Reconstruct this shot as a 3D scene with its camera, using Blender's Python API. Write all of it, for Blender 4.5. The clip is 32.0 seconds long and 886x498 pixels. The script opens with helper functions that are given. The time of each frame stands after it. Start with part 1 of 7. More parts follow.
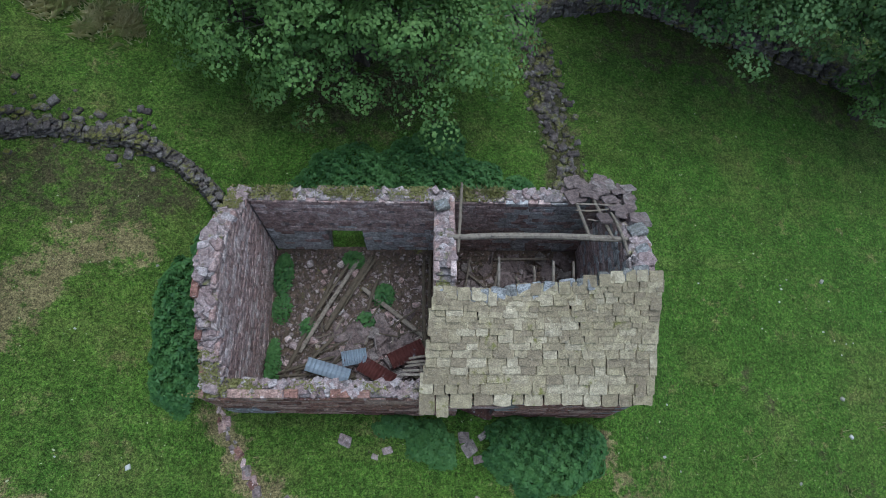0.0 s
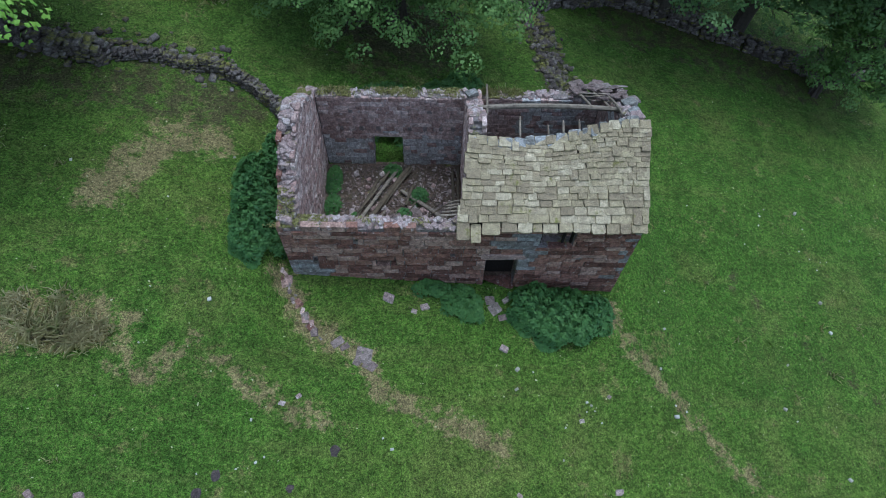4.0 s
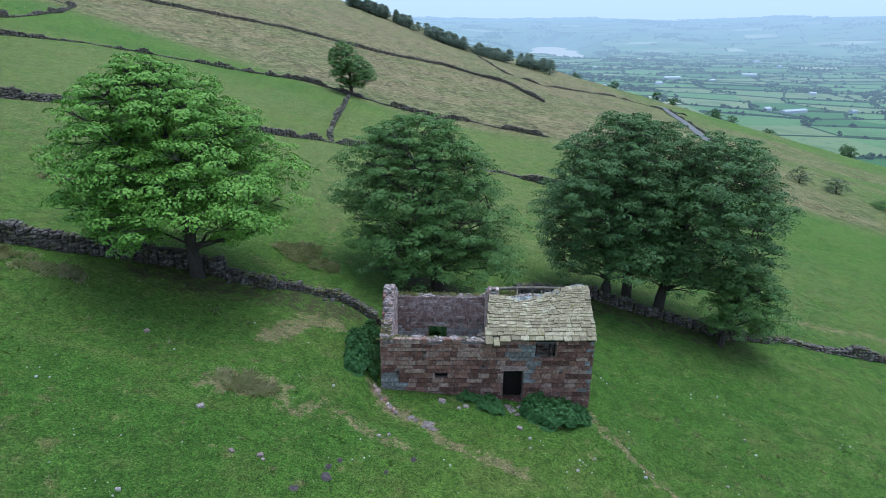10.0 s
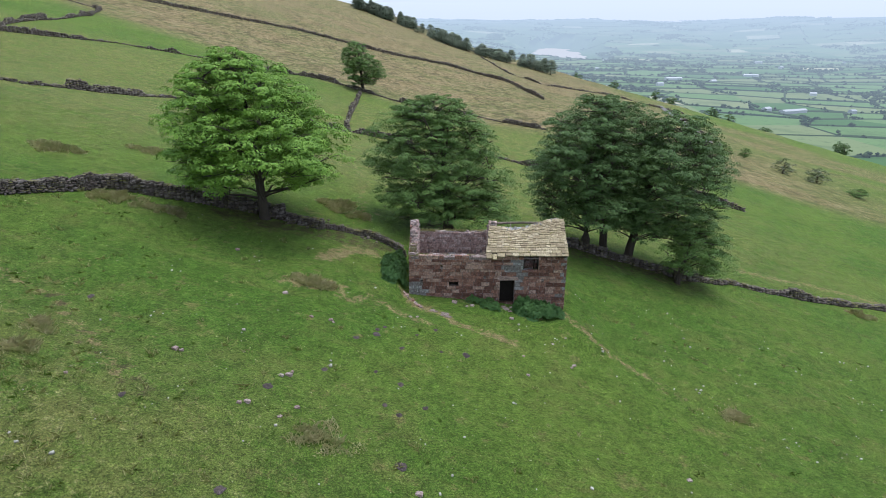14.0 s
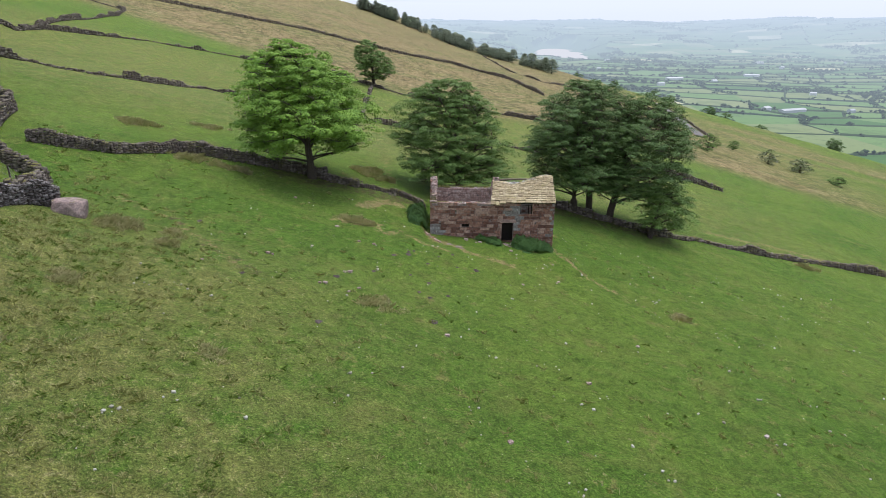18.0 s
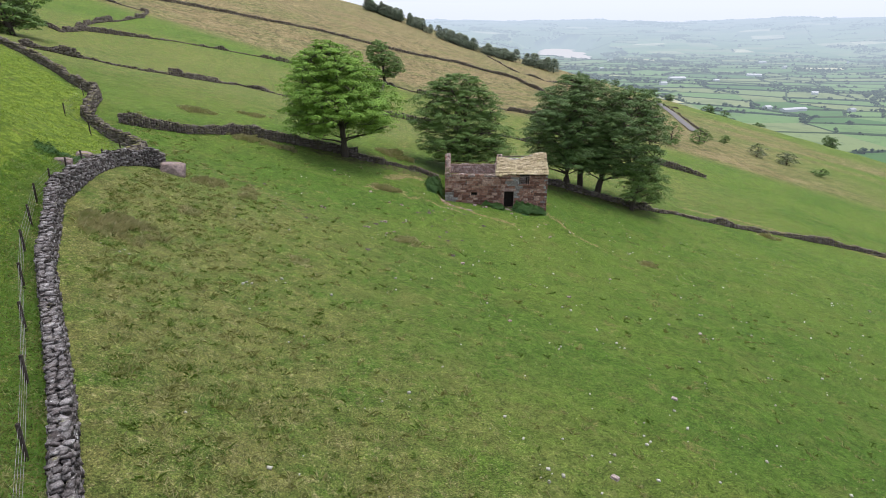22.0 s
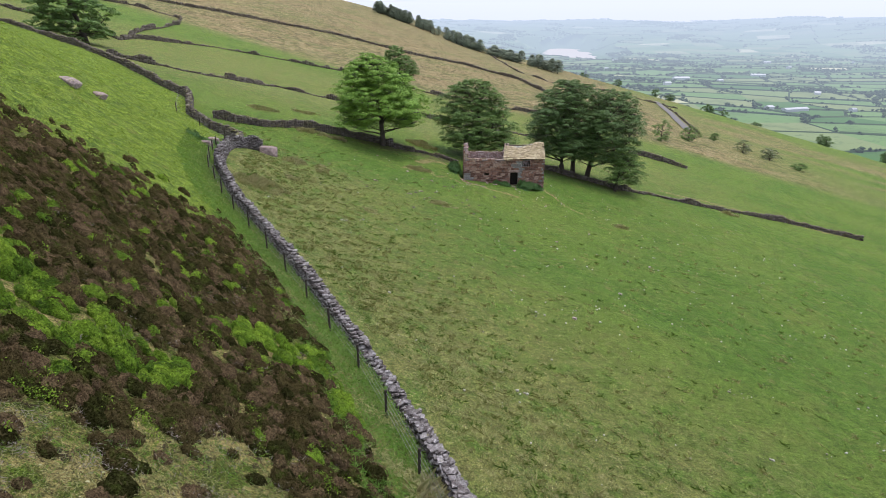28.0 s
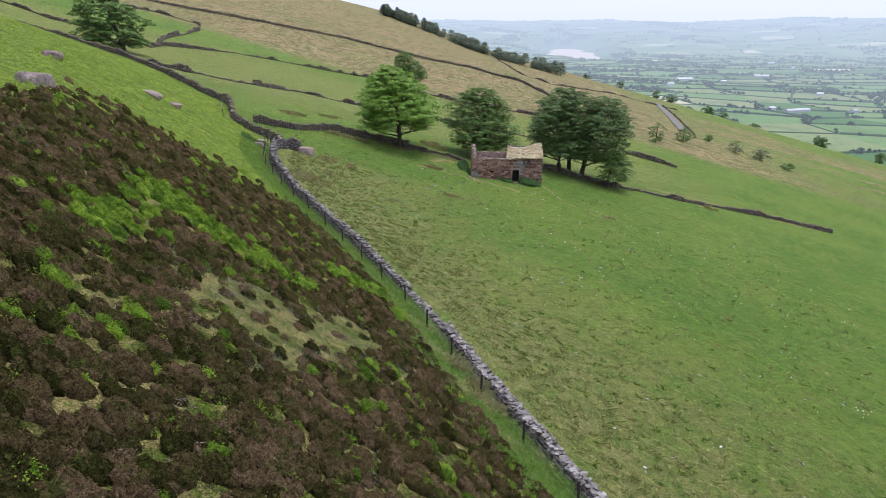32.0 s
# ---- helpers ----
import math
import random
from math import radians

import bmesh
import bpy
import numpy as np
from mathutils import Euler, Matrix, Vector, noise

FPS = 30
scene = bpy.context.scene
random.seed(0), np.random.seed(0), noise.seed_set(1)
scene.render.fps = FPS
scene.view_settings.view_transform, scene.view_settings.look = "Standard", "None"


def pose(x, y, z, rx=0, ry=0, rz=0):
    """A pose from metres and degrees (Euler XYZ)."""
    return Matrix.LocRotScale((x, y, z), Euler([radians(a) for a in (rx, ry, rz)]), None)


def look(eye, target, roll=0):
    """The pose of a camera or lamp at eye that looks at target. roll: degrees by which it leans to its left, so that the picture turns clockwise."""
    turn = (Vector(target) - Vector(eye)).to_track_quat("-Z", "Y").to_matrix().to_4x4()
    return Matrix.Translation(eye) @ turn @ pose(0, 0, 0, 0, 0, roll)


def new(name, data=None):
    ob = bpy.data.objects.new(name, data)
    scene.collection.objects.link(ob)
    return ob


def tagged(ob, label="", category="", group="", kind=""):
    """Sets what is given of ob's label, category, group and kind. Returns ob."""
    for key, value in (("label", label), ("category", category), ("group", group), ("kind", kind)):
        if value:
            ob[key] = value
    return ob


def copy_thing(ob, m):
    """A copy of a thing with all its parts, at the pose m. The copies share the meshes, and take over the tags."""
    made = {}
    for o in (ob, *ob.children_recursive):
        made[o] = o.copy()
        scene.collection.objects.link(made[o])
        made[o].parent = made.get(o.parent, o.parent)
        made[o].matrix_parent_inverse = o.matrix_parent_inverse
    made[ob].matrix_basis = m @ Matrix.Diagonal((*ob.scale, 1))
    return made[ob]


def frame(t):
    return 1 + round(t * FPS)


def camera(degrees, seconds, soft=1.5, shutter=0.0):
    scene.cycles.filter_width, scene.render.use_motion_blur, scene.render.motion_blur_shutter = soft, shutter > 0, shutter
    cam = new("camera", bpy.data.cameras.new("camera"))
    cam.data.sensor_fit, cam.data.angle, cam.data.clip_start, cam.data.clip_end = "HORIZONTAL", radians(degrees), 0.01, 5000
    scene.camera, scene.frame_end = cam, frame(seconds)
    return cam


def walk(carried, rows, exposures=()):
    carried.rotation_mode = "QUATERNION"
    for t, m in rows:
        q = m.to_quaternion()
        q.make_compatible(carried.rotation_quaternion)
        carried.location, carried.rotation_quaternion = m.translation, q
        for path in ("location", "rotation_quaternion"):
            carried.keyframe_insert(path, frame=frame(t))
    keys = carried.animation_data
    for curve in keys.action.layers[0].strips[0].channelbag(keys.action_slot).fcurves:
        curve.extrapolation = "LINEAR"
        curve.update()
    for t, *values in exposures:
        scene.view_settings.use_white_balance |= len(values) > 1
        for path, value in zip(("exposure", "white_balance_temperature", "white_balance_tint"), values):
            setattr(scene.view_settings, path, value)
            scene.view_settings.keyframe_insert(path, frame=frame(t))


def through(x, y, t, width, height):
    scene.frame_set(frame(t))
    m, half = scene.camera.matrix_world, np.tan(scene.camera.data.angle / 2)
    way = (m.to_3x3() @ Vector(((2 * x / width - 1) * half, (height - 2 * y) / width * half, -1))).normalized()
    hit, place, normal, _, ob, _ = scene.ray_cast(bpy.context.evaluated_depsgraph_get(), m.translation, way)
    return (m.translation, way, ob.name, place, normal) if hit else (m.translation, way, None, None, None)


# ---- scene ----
cam = camera(71.8, 32.0, soft=0.45)
METRES, EYE, TILT, LEAN, TURN = 90.0, 18.4, -68.2, -1.1, 0.0
ROWS = [
    (0.0, 0.0, 0.0, 0.0, 0.0, 0.0, -0.0),
    (0.5, -0.0006, -0.0018, -0.0037, 0.01, -0.06, -0.04),
    (1.0, -0.0015, -0.0043, -0.0101, 0.03, -0.02, -0.06),
    (1.5, -0.0027, -0.0077, -0.0185, -0.01, 0.37, -0.07),
    (2.0, -0.0042, -0.0119, -0.0283, -0.01, 1.43, -0.02),
    (2.5, -0.0054, -0.0165, -0.0393, 0.02, 2.77, -0.01),
    (3.0, -0.007, -0.0214, -0.0512, 0.01, 4.55, -0.01),
    (3.5, -0.0089, -0.0265, -0.0637, 0.01, 6.55, 0.01),
    (5.5, -0.0155, -0.049, -0.1185, 0.06, 18.65, 0.11),
    (6.0, -0.0174, -0.0549, -0.1331, 0.05, 21.88, 0.17),
    (6.5, -0.0188, -0.061, -0.1477, 0.1, 25.1, 0.19),
    (7.0, -0.0208, -0.067, -0.1623, 0.07, 28.32, 0.24),
    (7.5, -0.0222, -0.073, -0.1774, 0.14, 31.61, 0.27),
    (8.0, -0.0242, -0.0787, -0.1928, 0.11, 34.94, 0.35),
    (8.5, -0.0255, -0.0849, -0.2073, 0.13, 38.14, 0.36),
    (9.0, -0.027, -0.0907, -0.2225, 0.18, 41.41, 0.4),
    (9.5, -0.0287, -0.0969, -0.2383, 0.24, 44.64, 0.46),
    (10.0, -0.03, -0.1025, -0.2544, 0.3, 47.72, 0.5),
    (10.5, -0.0313, -0.1085, -0.2696, 0.32, 47.75, 0.48),
    (11.0, -0.0329, -0.114, -0.2847, 0.32, 47.78, 0.47),
    (11.5, -0.034, -0.1197, -0.2994, 0.38, 47.79, 0.45),
    (12.0, -0.035, -0.1253, -0.3141, 0.37, 47.82, 0.42),
    (12.5, -0.0356, -0.131, -0.3287, 0.41, 47.83, 0.39),
    (13.0, -0.0358, -0.1372, -0.3438, 0.44, 47.85, 0.35),
    (13.5, -0.0366, -0.1436, -0.3587, 0.49, 47.83, 0.34),
    (14.0, -0.0378, -0.1494, -0.3741, 0.51, 47.87, 0.33),
    (14.5, -0.039, -0.1551, -0.3893, 0.5, 47.86, 0.29),
    (16.5, -0.0451, -0.1784, -0.4523, 0.55, 47.9, 0.24),
    (17.0, -0.0465, -0.1841, -0.4677, 0.58, 47.9, 0.21),
    (17.5, -0.0478, -0.19, -0.4837, 0.61, 47.91, 0.19),
    (18.0, -0.0494, -0.196, -0.4992, 0.61, 47.92, 0.16),
    (18.5, -0.0509, -0.2023, -0.5146, 0.65, 47.92, 0.12),
    (19.0, -0.052, -0.2078, -0.5297, 0.67, 47.93, 0.09),
    (19.5, -0.0533, -0.2135, -0.5448, 0.73, 47.94, 0.07),
    (20.0, -0.0548, -0.2201, -0.5596, 0.72, 47.94, 0.06),
    (20.5, -0.0562, -0.2271, -0.5745, 0.73, 47.93, 0.02),
    (21.0, -0.0577, -0.234, -0.5893, 0.76, 47.94, -0.01),
    (21.5, -0.059, -0.2409, -0.6043, 0.78, 47.93, -0.02),
    (22.0, -0.0602, -0.2482, -0.6195, 0.79, 47.93, -0.08),
    (22.5, -0.0619, -0.2557, -0.6344, 0.78, 47.93, -0.11),
    (23.0, -0.0635, -0.2631, -0.6495, 0.8, 47.93, -0.16),
    (23.5, -0.0654, -0.2709, -0.6642, 0.82, 47.91, -0.17),
    (24.0, -0.0669, -0.2788, -0.6792, 0.86, 47.92, -0.21),
    (24.5, -0.0684, -0.287, -0.6937, 0.86, 47.9, -0.26),
    (25.0, -0.0696, -0.2952, -0.7087, 0.87, 47.9, -0.3),
    (25.5, -0.0716, -0.3036, -0.7233, 0.88, 47.89, -0.34),
    (27.5, -0.0778, -0.3369, -0.7809, 0.96, 47.9, -0.51),
    (28.0, -0.0796, -0.3452, -0.7954, 0.97, 47.89, -0.53),
    (28.5, -0.0811, -0.3536, -0.8093, 0.98, 47.89, -0.58),
    (29.0, -0.0824, -0.3621, -0.8231, 0.98, 47.88, -0.62),
    (29.5, -0.0839, -0.3708, -0.8372, 1.01, 47.89, -0.65),
    (30.0, -0.085, -0.3796, -0.8507, 1.03, 47.88, -0.71),
    (30.5, -0.0858, -0.3883, -0.8638, 1.04, 47.88, -0.74),
    (31.0, -0.0867, -0.3968, -0.8762, 1.06, 47.88, -0.78),
    (31.5, -0.0877, -0.4058, -0.889, 1.07, 47.88, -0.84),
    (32.0, -0.0885, -0.4149, -0.9018, 1.08, 47.89, -0.88),
]
walk(cam, [(t, pose(0, 0, EYE, TILT, LEAN, TURN) @ pose(METRES * x, METRES * y, METRES * z, 90 + pitch, roll, yaw)) for t, x, y, z, yaw, pitch, roll in ROWS],
     [(0, 0.12, 5150, 9), (6, 0.18, 4950, 7), (10, 0.28, 4950, 6), (12, 0.34, 5450, 11), (14.5, 0.41, 5850, 15), (19, 0.49, 6280, 17), (23, 0.53, 6340, 18), (32, 0.53, 6050, 21)])


# ---------------------------------------------------------------- world and light
SUN_UP, SUN_AZ = 77.0, 40.0
world = bpy.data.worlds.new("overcast_sky")
scene.world = world
world.use_nodes = True
wn = world.node_tree
sky = wn.nodes.new("ShaderNodeTexSky")
sky.sky_type, sky.sun_disc = "NISHITA", False
sky.sun_elevation, sky.sun_rotation = radians(SUN_UP), radians(SUN_AZ)
sky.air_density, sky.dust_density, sky.ozone_density = 1.0, 4.0, 1.0
veil = wn.nodes.new("ShaderNodeMixRGB")
veil.inputs[0].default_value, veil.inputs[2].default_value = 0.72, (7.2, 8.0, 8.9, 1)
wn.links.new(sky.outputs[0], veil.inputs[1])
wn.links.new(veil.outputs[0], wn.nodes["Background"].inputs[0])
wn.nodes["Background"].inputs[1].default_value = 0.108
sun = new("sun", bpy.data.lights.new("sun", "SUN"))
sun.data.energy, sun.data.angle, sun.data.color = 2.25, radians(40), (1.0, 0.97, 0.92)
az = radians(SUN_AZ)
sun.matrix_world = look((0, 0, 60), (-math.sin(az) * 40 * math.cos(radians(SUN_UP)), -math.cos(az) * 40 * math.cos(radians(SUN_UP)), 60 - 40 * math.sin(radians(SUN_UP))))


# ---------------------------------------------------------------- terrain
def smooth(a, b, v):
    t = np.clip((np.asarray(v, float) - a) / (b - a), 0, 1)
    return t * t * (3 - 2 * t)


# the boundary wall between pasture and moor: its x for each y
BOUND_Y = (-150, -100, -72.3, -66.1, -56.9, -49.2, -44.9, -36, -28, -20, -12.4, 9, 25, 60, 200)
BOUND_X = (34, 11, -2.1, -5.5, -9.6, -14, -16.6, -22.4, -26.6, -28.8, -29.5, -44, -62, -110, -260)


def bound(y):
    return np.interp(y, BOUND_Y, BOUND_X)


def waves(x, y, size, seed):
    r = np.random.RandomState(seed)
    z = 0
    for k in range(5):
        a, p = r.uniform(0, 6.3, 2)
        f = 6.283 / size * r.uniform(0.6, 1.7)
        z = z + np.sin((x * np.cos(a) + y * np.sin(a)) * f + p)
    return z / 5


def brow(x, y):
    """How far past the hillside's far edge, towards the valley."""
    return (1.67 * x + y - 725) / 1.95


# the reservoir's middle line, and its half width there
LAKE_Y, LAKE_X, LAKE_W = (2440, 2560, 2750, 2950, 3150, 3350, 3550, 3720), (560, 556, 545, 545, 560, 585, 610, 630), (0, 46, 70, 104, 120, 78, 92, 0)


def height(x, y):
    x, y = np.asarray(x, float), np.asarray(y, float)
    z = 0.15 - 0.225 * x
    z = z + 0.065 * np.maximum(0, -y - 10) * smooth(60, 0, x)
    # hollow behind the first fields, then the big hill
    left = smooth(40, -10, x)
    z = z - 4.6 * smooth(22, 75, y) * (1 - smooth(170, 330, y)) * left
    z = z + 13 * smooth(200, 640, y) * smooth(30, -90, x)
    # bank under the boundary wall and the steep moor above it
    d = (bound(y) - x) * 0.8
    near = smooth(-2, -22, y)
    z = z + 1.5 * np.exp(-(np.minimum(d, 0) / 5.0) ** 2) * (0.15 + 0.85 * near)
    up = np.maximum(0, d - 0.8)
    z = z + (0.15 + 0.32 * near) * (up - 0.75 * np.maximum(0, up - 15)) * (1 - smooth(60, 160, y))
    # far edge of the hillside, falling to the valley
    s = brow(x, y)
    z = z - 0.10 * np.maximum(0, s) - 0.00012 * np.maximum(0, s) ** 2
    z = z - 0.25 * np.maximum(0, y - 760) * smooth(700, 800, y)
    r = np.hypot(x, y + 80)
    floor = -112 + 7 * waves(x, y, 1400, 3) + 4 * waves(x, y, 500, 5)
    floor = floor + 172 * smooth(2900, 4950, r) * (0.84 + 0.06 * waves(x, y, 1500, 8)) + 50 * smooth(1500, 3200, x) * smooth(1500, 2600, y)
    lake = smooth(1.9, 1.25, np.abs(x - np.interp(y, LAKE_Y, LAKE_X)) / (np.interp(y, LAKE_Y, LAKE_W) + 40)) * smooth(2300, 2440, y) * smooth(3860, 3720, y)
    floor = floor + lake * (-122 - floor)
    z = np.where(z > floor, z, floor) + 4 * np.exp(-np.abs(z - floor) / 6)
    # level ground cut for the barn, and its low bank
    px = smooth(-6.35, -5.75, x) * smooth(8.5, 5.5, x) * smooth(-3.2, 0.4, y) * smooth(10.5, 8.4, y)
    flat = 0.28 - 0.085 * x
    z = z + px * (flat - z) * 0.85
    z = z + 0.10 * waves(x, y, 7, 21) * (1 - px) * (r < 900) + 0.35 * waves(x, y, 31, 22) * smooth(9, 25, np.hypot(x, y - 5)) * (r < 1500)
    return z
# ---------------------------------------------------------------- end terrain


# ---------------------------------------------------------------- materials
class Nodes:
    """A node material on world positions."""

    def __init__(self, name):
        self.mat = bpy.data.materials.new(name)
        self.mat.use_nodes = True
        self.t = self.mat.node_tree
        self.bsdf = self.t.nodes["Principled BSDF"]
        self.bsdf.inputs["Specular IOR Level"].default_value = 0.25
        self.geo = self.t.nodes.new("ShaderNodeNewGeometry")
        self.pos = self.geo.outputs["Position"]

    def link(self, a, b):
        self.t.links.new(a, b)

    def noise(self, scale, detail=4, rough=0.6, stretch=None, shift=0.0):
        n = self.t.nodes.new("ShaderNodeTexNoise")
        n.inputs["Scale"].default_value, n.inputs["Detail"].default_value, n.inputs["Roughness"].default_value = scale, detail, rough
        src = self.pos
        if stretch or shift:
            m = self.t.nodes.new("ShaderNodeMapping")
            m.inputs["Scale"].default_value = stretch or (1, 1, 1)
            m.inputs["Location"].default_value = (shift, shift * 0.7, shift * 0.3)
            self.link(src, m.inputs["Vector"])
            src = m.outputs[0]
        self.link(src, n.inputs["Vector"])
        return n.outputs["Fac"]

    def ramp(self, fac, a, b):
        r = self.t.nodes.new("ShaderNodeMapRange")
        r.interpolation_type = "SMOOTHSTEP"
        r.inputs["From Min"].default_value, r.inputs["From Max"].default_value = a, b
        self.link(fac, r.inputs["Value"])
        return r.outputs[0]

    def math(self, op, a, b=0.0):
        m = self.t.nodes.new("ShaderNodeMath")
        m.operation = op
        for i, v in enumerate((a, b)):
            if isinstance(v, (int, float)):
                m.inputs[i].default_value = v
            else:
                self.link(v, m.inputs[i])
        return m.outputs[0]

    def mix(self, fac, a, b, mode="MIX"):
        m = self.t.nodes.new("ShaderNodeMixRGB")
        m.blend_type = mode
        for i, v in enumerate((fac, a, b)):
            if isinstance(v, (int, float)):
                m.inputs[i].default_value = v
            elif isinstance(v, tuple):
                m.inputs[i].default_value = (*v, 1)
            else:
                self.link(v, m.inputs[i])
        return m.outputs[0]

    def attr(self, name):
        a = self.t.nodes.new("ShaderNodeAttribute")
        a.attribute_name = name
        return a.outputs["Fac"]

    def grain(self, colour, scale, low, high, detail=6, rough=0.75, shift=0.0):
        """Lighter and darker specks: the colour times a noise."""
        m = self.t.nodes.new("ShaderNodeMapRange")
        m.clamp = True
        for key, val in (("From Min", 0.37), ("From Max", 0.63), ("To Min", low), ("To Max", high)):
            m.inputs[key].default_value = val
        self.link(self.noise(scale, detail, rough, shift=shift), m.inputs["Value"])
        s = self.t.nodes.new("ShaderNodeVectorMath")
        s.operation = "SCALE"
        self.link(colour, s.inputs[0])
        self.link(m.outputs[0], s.inputs["Scale"])
        return s.outputs[0]

    def random(self):
        return self.t.nodes.new("ShaderNodeObjectInfo").outputs["Random"]

    def island(self):
        return self.geo.outputs["Random Per Island"]

    def bump(self, fac, strength, distance):
        b = self.t.nodes.new("ShaderNodeBump")
        b.inputs["Strength"].default_value, b.inputs["Distance"].default_value = strength, distance
        self.link(fac, b.inputs["Height"])
        self.link(b.outputs[0], self.bsdf.inputs["Normal"])

    def done(self, colour, rough=0.9):
        if isinstance(colour, tuple):
            self.bsdf.inputs["Base Color"].default_value = (*colour, 1)
        else:
            self.link(colour, self.bsdf.inputs["Base Color"])
        if isinstance(rough, float):
            self.bsdf.inputs["Roughness"].default_value = rough
        else:
            self.link(rough, self.bsdf.inputs["Roughness"])
        return self.mat


def stone_material(name, tones, lichen=(0.42, 0.42, 0.36), lichen_amount=0.25, moss=0.0, by_island=False, grain=14.0, bleached=0.0, speck=1.0):
    n = Nodes(name)
    pick = n.island() if by_island else n.random()
    c = n.mix(n.ramp(pick, 0.0, 0.55), tones[0], tones[1])
    c = n.mix(n.ramp(pick, 0.55, 0.97), c, tones[2])
    c = n.mix(n.math("MULTIPLY", n.ramp(n.noise(grain * 0.35, 5, 0.65), 0.35, 0.7), 0.55), c, tones[3])
    c = n.mix(n.math("MULTIPLY", n.ramp(n.noise(grain, 4, 0.7, shift=3.1), 0.45, 0.75), 0.45), c, n.mix(0.5, c, (0.03, 0.025, 0.022)))
    c = n.mix(n.math("MULTIPLY", n.ramp(n.noise(5.5, 6, 0.7, shift=9.0), 0.60 - 0.1 * lichen_amount, 0.72), min(1.0, lichen_amount * 2)), c, lichen)
    if moss:
        up = n.t.nodes.new("ShaderNodeSeparateXYZ")
        n.link(n.geo.outputs["Normal"], up.inputs[0])
        m = n.math("MULTIPLY", n.ramp(n.noise(1.7, 5, 0.7, shift=5.0), 0.62 - moss * 0.35, 0.72 - moss * 0.2), n.ramp(up.outputs[2], 0.3, 0.8))
        c = n.mix(m, c, n.mix(n.noise(9, 3), (0.13, 0.12, 0.02), (0.20, 0.20, 0.05)))
    # mixes upward faces with a paler grey, in noise patches
    if bleached:
        up = n.t.nodes.new("ShaderNodeSeparateXYZ")
        n.link(n.geo.outputs["Normal"], up.inputs[0])
        c = n.mix(n.math("MULTIPLY", n.math("MULTIPLY", n.ramp(up.outputs[2], 0.35, 0.9), n.ramp(n.noise(3.4, 5, 0.7, shift=33), 0.36, 0.58)), bleached), c, (0.47, 0.45, 0.43))
    c = n.mix(n.math("MULTIPLY", n.ramp(n.noise(24, 3, 0.6, shift=41), 0.62, 0.68), min(1.0, lichen_amount * 1.6)), c, lichen)
    c = n.grain(c, grain * 0.6, 1 - 0.34 * speck, 1 + 0.34 * speck, 4, 0.7, 17.0)
    c = n.grain(c, grain * 2.6, 1 - 0.5 * speck, 1 + 0.5 * speck, 6, 0.8, 21.0)
    n.bump(n.noise(grain * 2.2, 6, 0.75), 1.0, 0.05)
    return n.done(c, 0.92)


def leaf_material(name, dark, light, dry=None, through=0.25, gloss=0.3, patch=1.1):
    n = Nodes(name)
    c = n.mix(n.island(), dark, light)
    c = n.mix(n.math("MULTIPLY", n.ramp(n.noise(0.9, 4), 0.40, 0.62), 0.7), n.mix(0.35, c, dark), n.mix(0.6, c, light))
    if dry:
        c = n.mix(n.ramp(n.noise(patch, 4, 0.7, shift=4.0), 0.48, 0.60), c, n.mix(n.island(), c, dry) if gloss == 0.3 else n.mix(n.math("MULTIPLY", n.island(), 0.5), dry, n.mix(0.5, dark, dry)))
    n.done(c, 0.62)
    n.bsdf.inputs["Specular IOR Level"].default_value = gloss
    if through:
        tr = n.t.nodes.new("ShaderNodeBsdfTranslucent")
        n.link(n.mix(0.5, c, (0.22, 0.34, 0.04)), tr.inputs[0])
        mx = n.t.nodes.new("ShaderNodeMixShader")
        mx.inputs[0].default_value = through
        n.link(n.bsdf.outputs[0], mx.inputs[1])
        n.link(tr.outputs[0], mx.inputs[2])
        n.link(mx.outputs[0], n.t.nodes["Material Output"].inputs[0])
    return n.mat


def bush_material(name, low, mid, high, extra, sprig, gloss=0.05):
    """Fine twiggy growth: one tone for each bush, specks of light tips, and dark gaps coloured as shadow."""
    n = Nodes(name)
    t = n.attr("tone")
    c = n.mix(n.ramp(t, 0.05, 0.45), low, mid)
    c = n.mix(n.ramp(t, 0.45, 0.85), c, high)
    c = n.mix(n.ramp(n.noise(1.6, 4, 0.7, shift=4.0), 0.52, 0.66), c, extra)
    if sprig:
        c = n.mix(n.island(), n.mix(0.3, c, (0.008, 0.007, 0.003)), n.mix(0.25, c, high))
    else:
        c = n.grain(c, 7.0, 0.55, 1.45, 5, 0.75, 3.0)
        c = n.grain(c, 26.0, 0.25, 1.75, 4, 0.8, 5.0)
        n.bump(n.noise(19, 5, 0.8), 1.0, 0.10)
    n.done(c, 0.95)
    n.bsdf.inputs["Specular IOR Level"].default_value = gloss
    return n.mat


def wood_material(name, a, b, c3=(0.05, 0.04, 0.03)):
    n = Nodes(name)
    c = n.mix(n.random(), a, b)
    c = n.mix(n.ramp(n.noise(9, 6, 0.75), 0.4, 0.72), c, c3)
    c = n.mix(n.math("MULTIPLY", n.ramp(n.noise(40, 3, 0.6), 0.45, 0.7), 0.4), c, a)
    n.bump(n.noise(60, 4, 0.7), 0.5, 0.02)
    return n.done(c, 0.85)


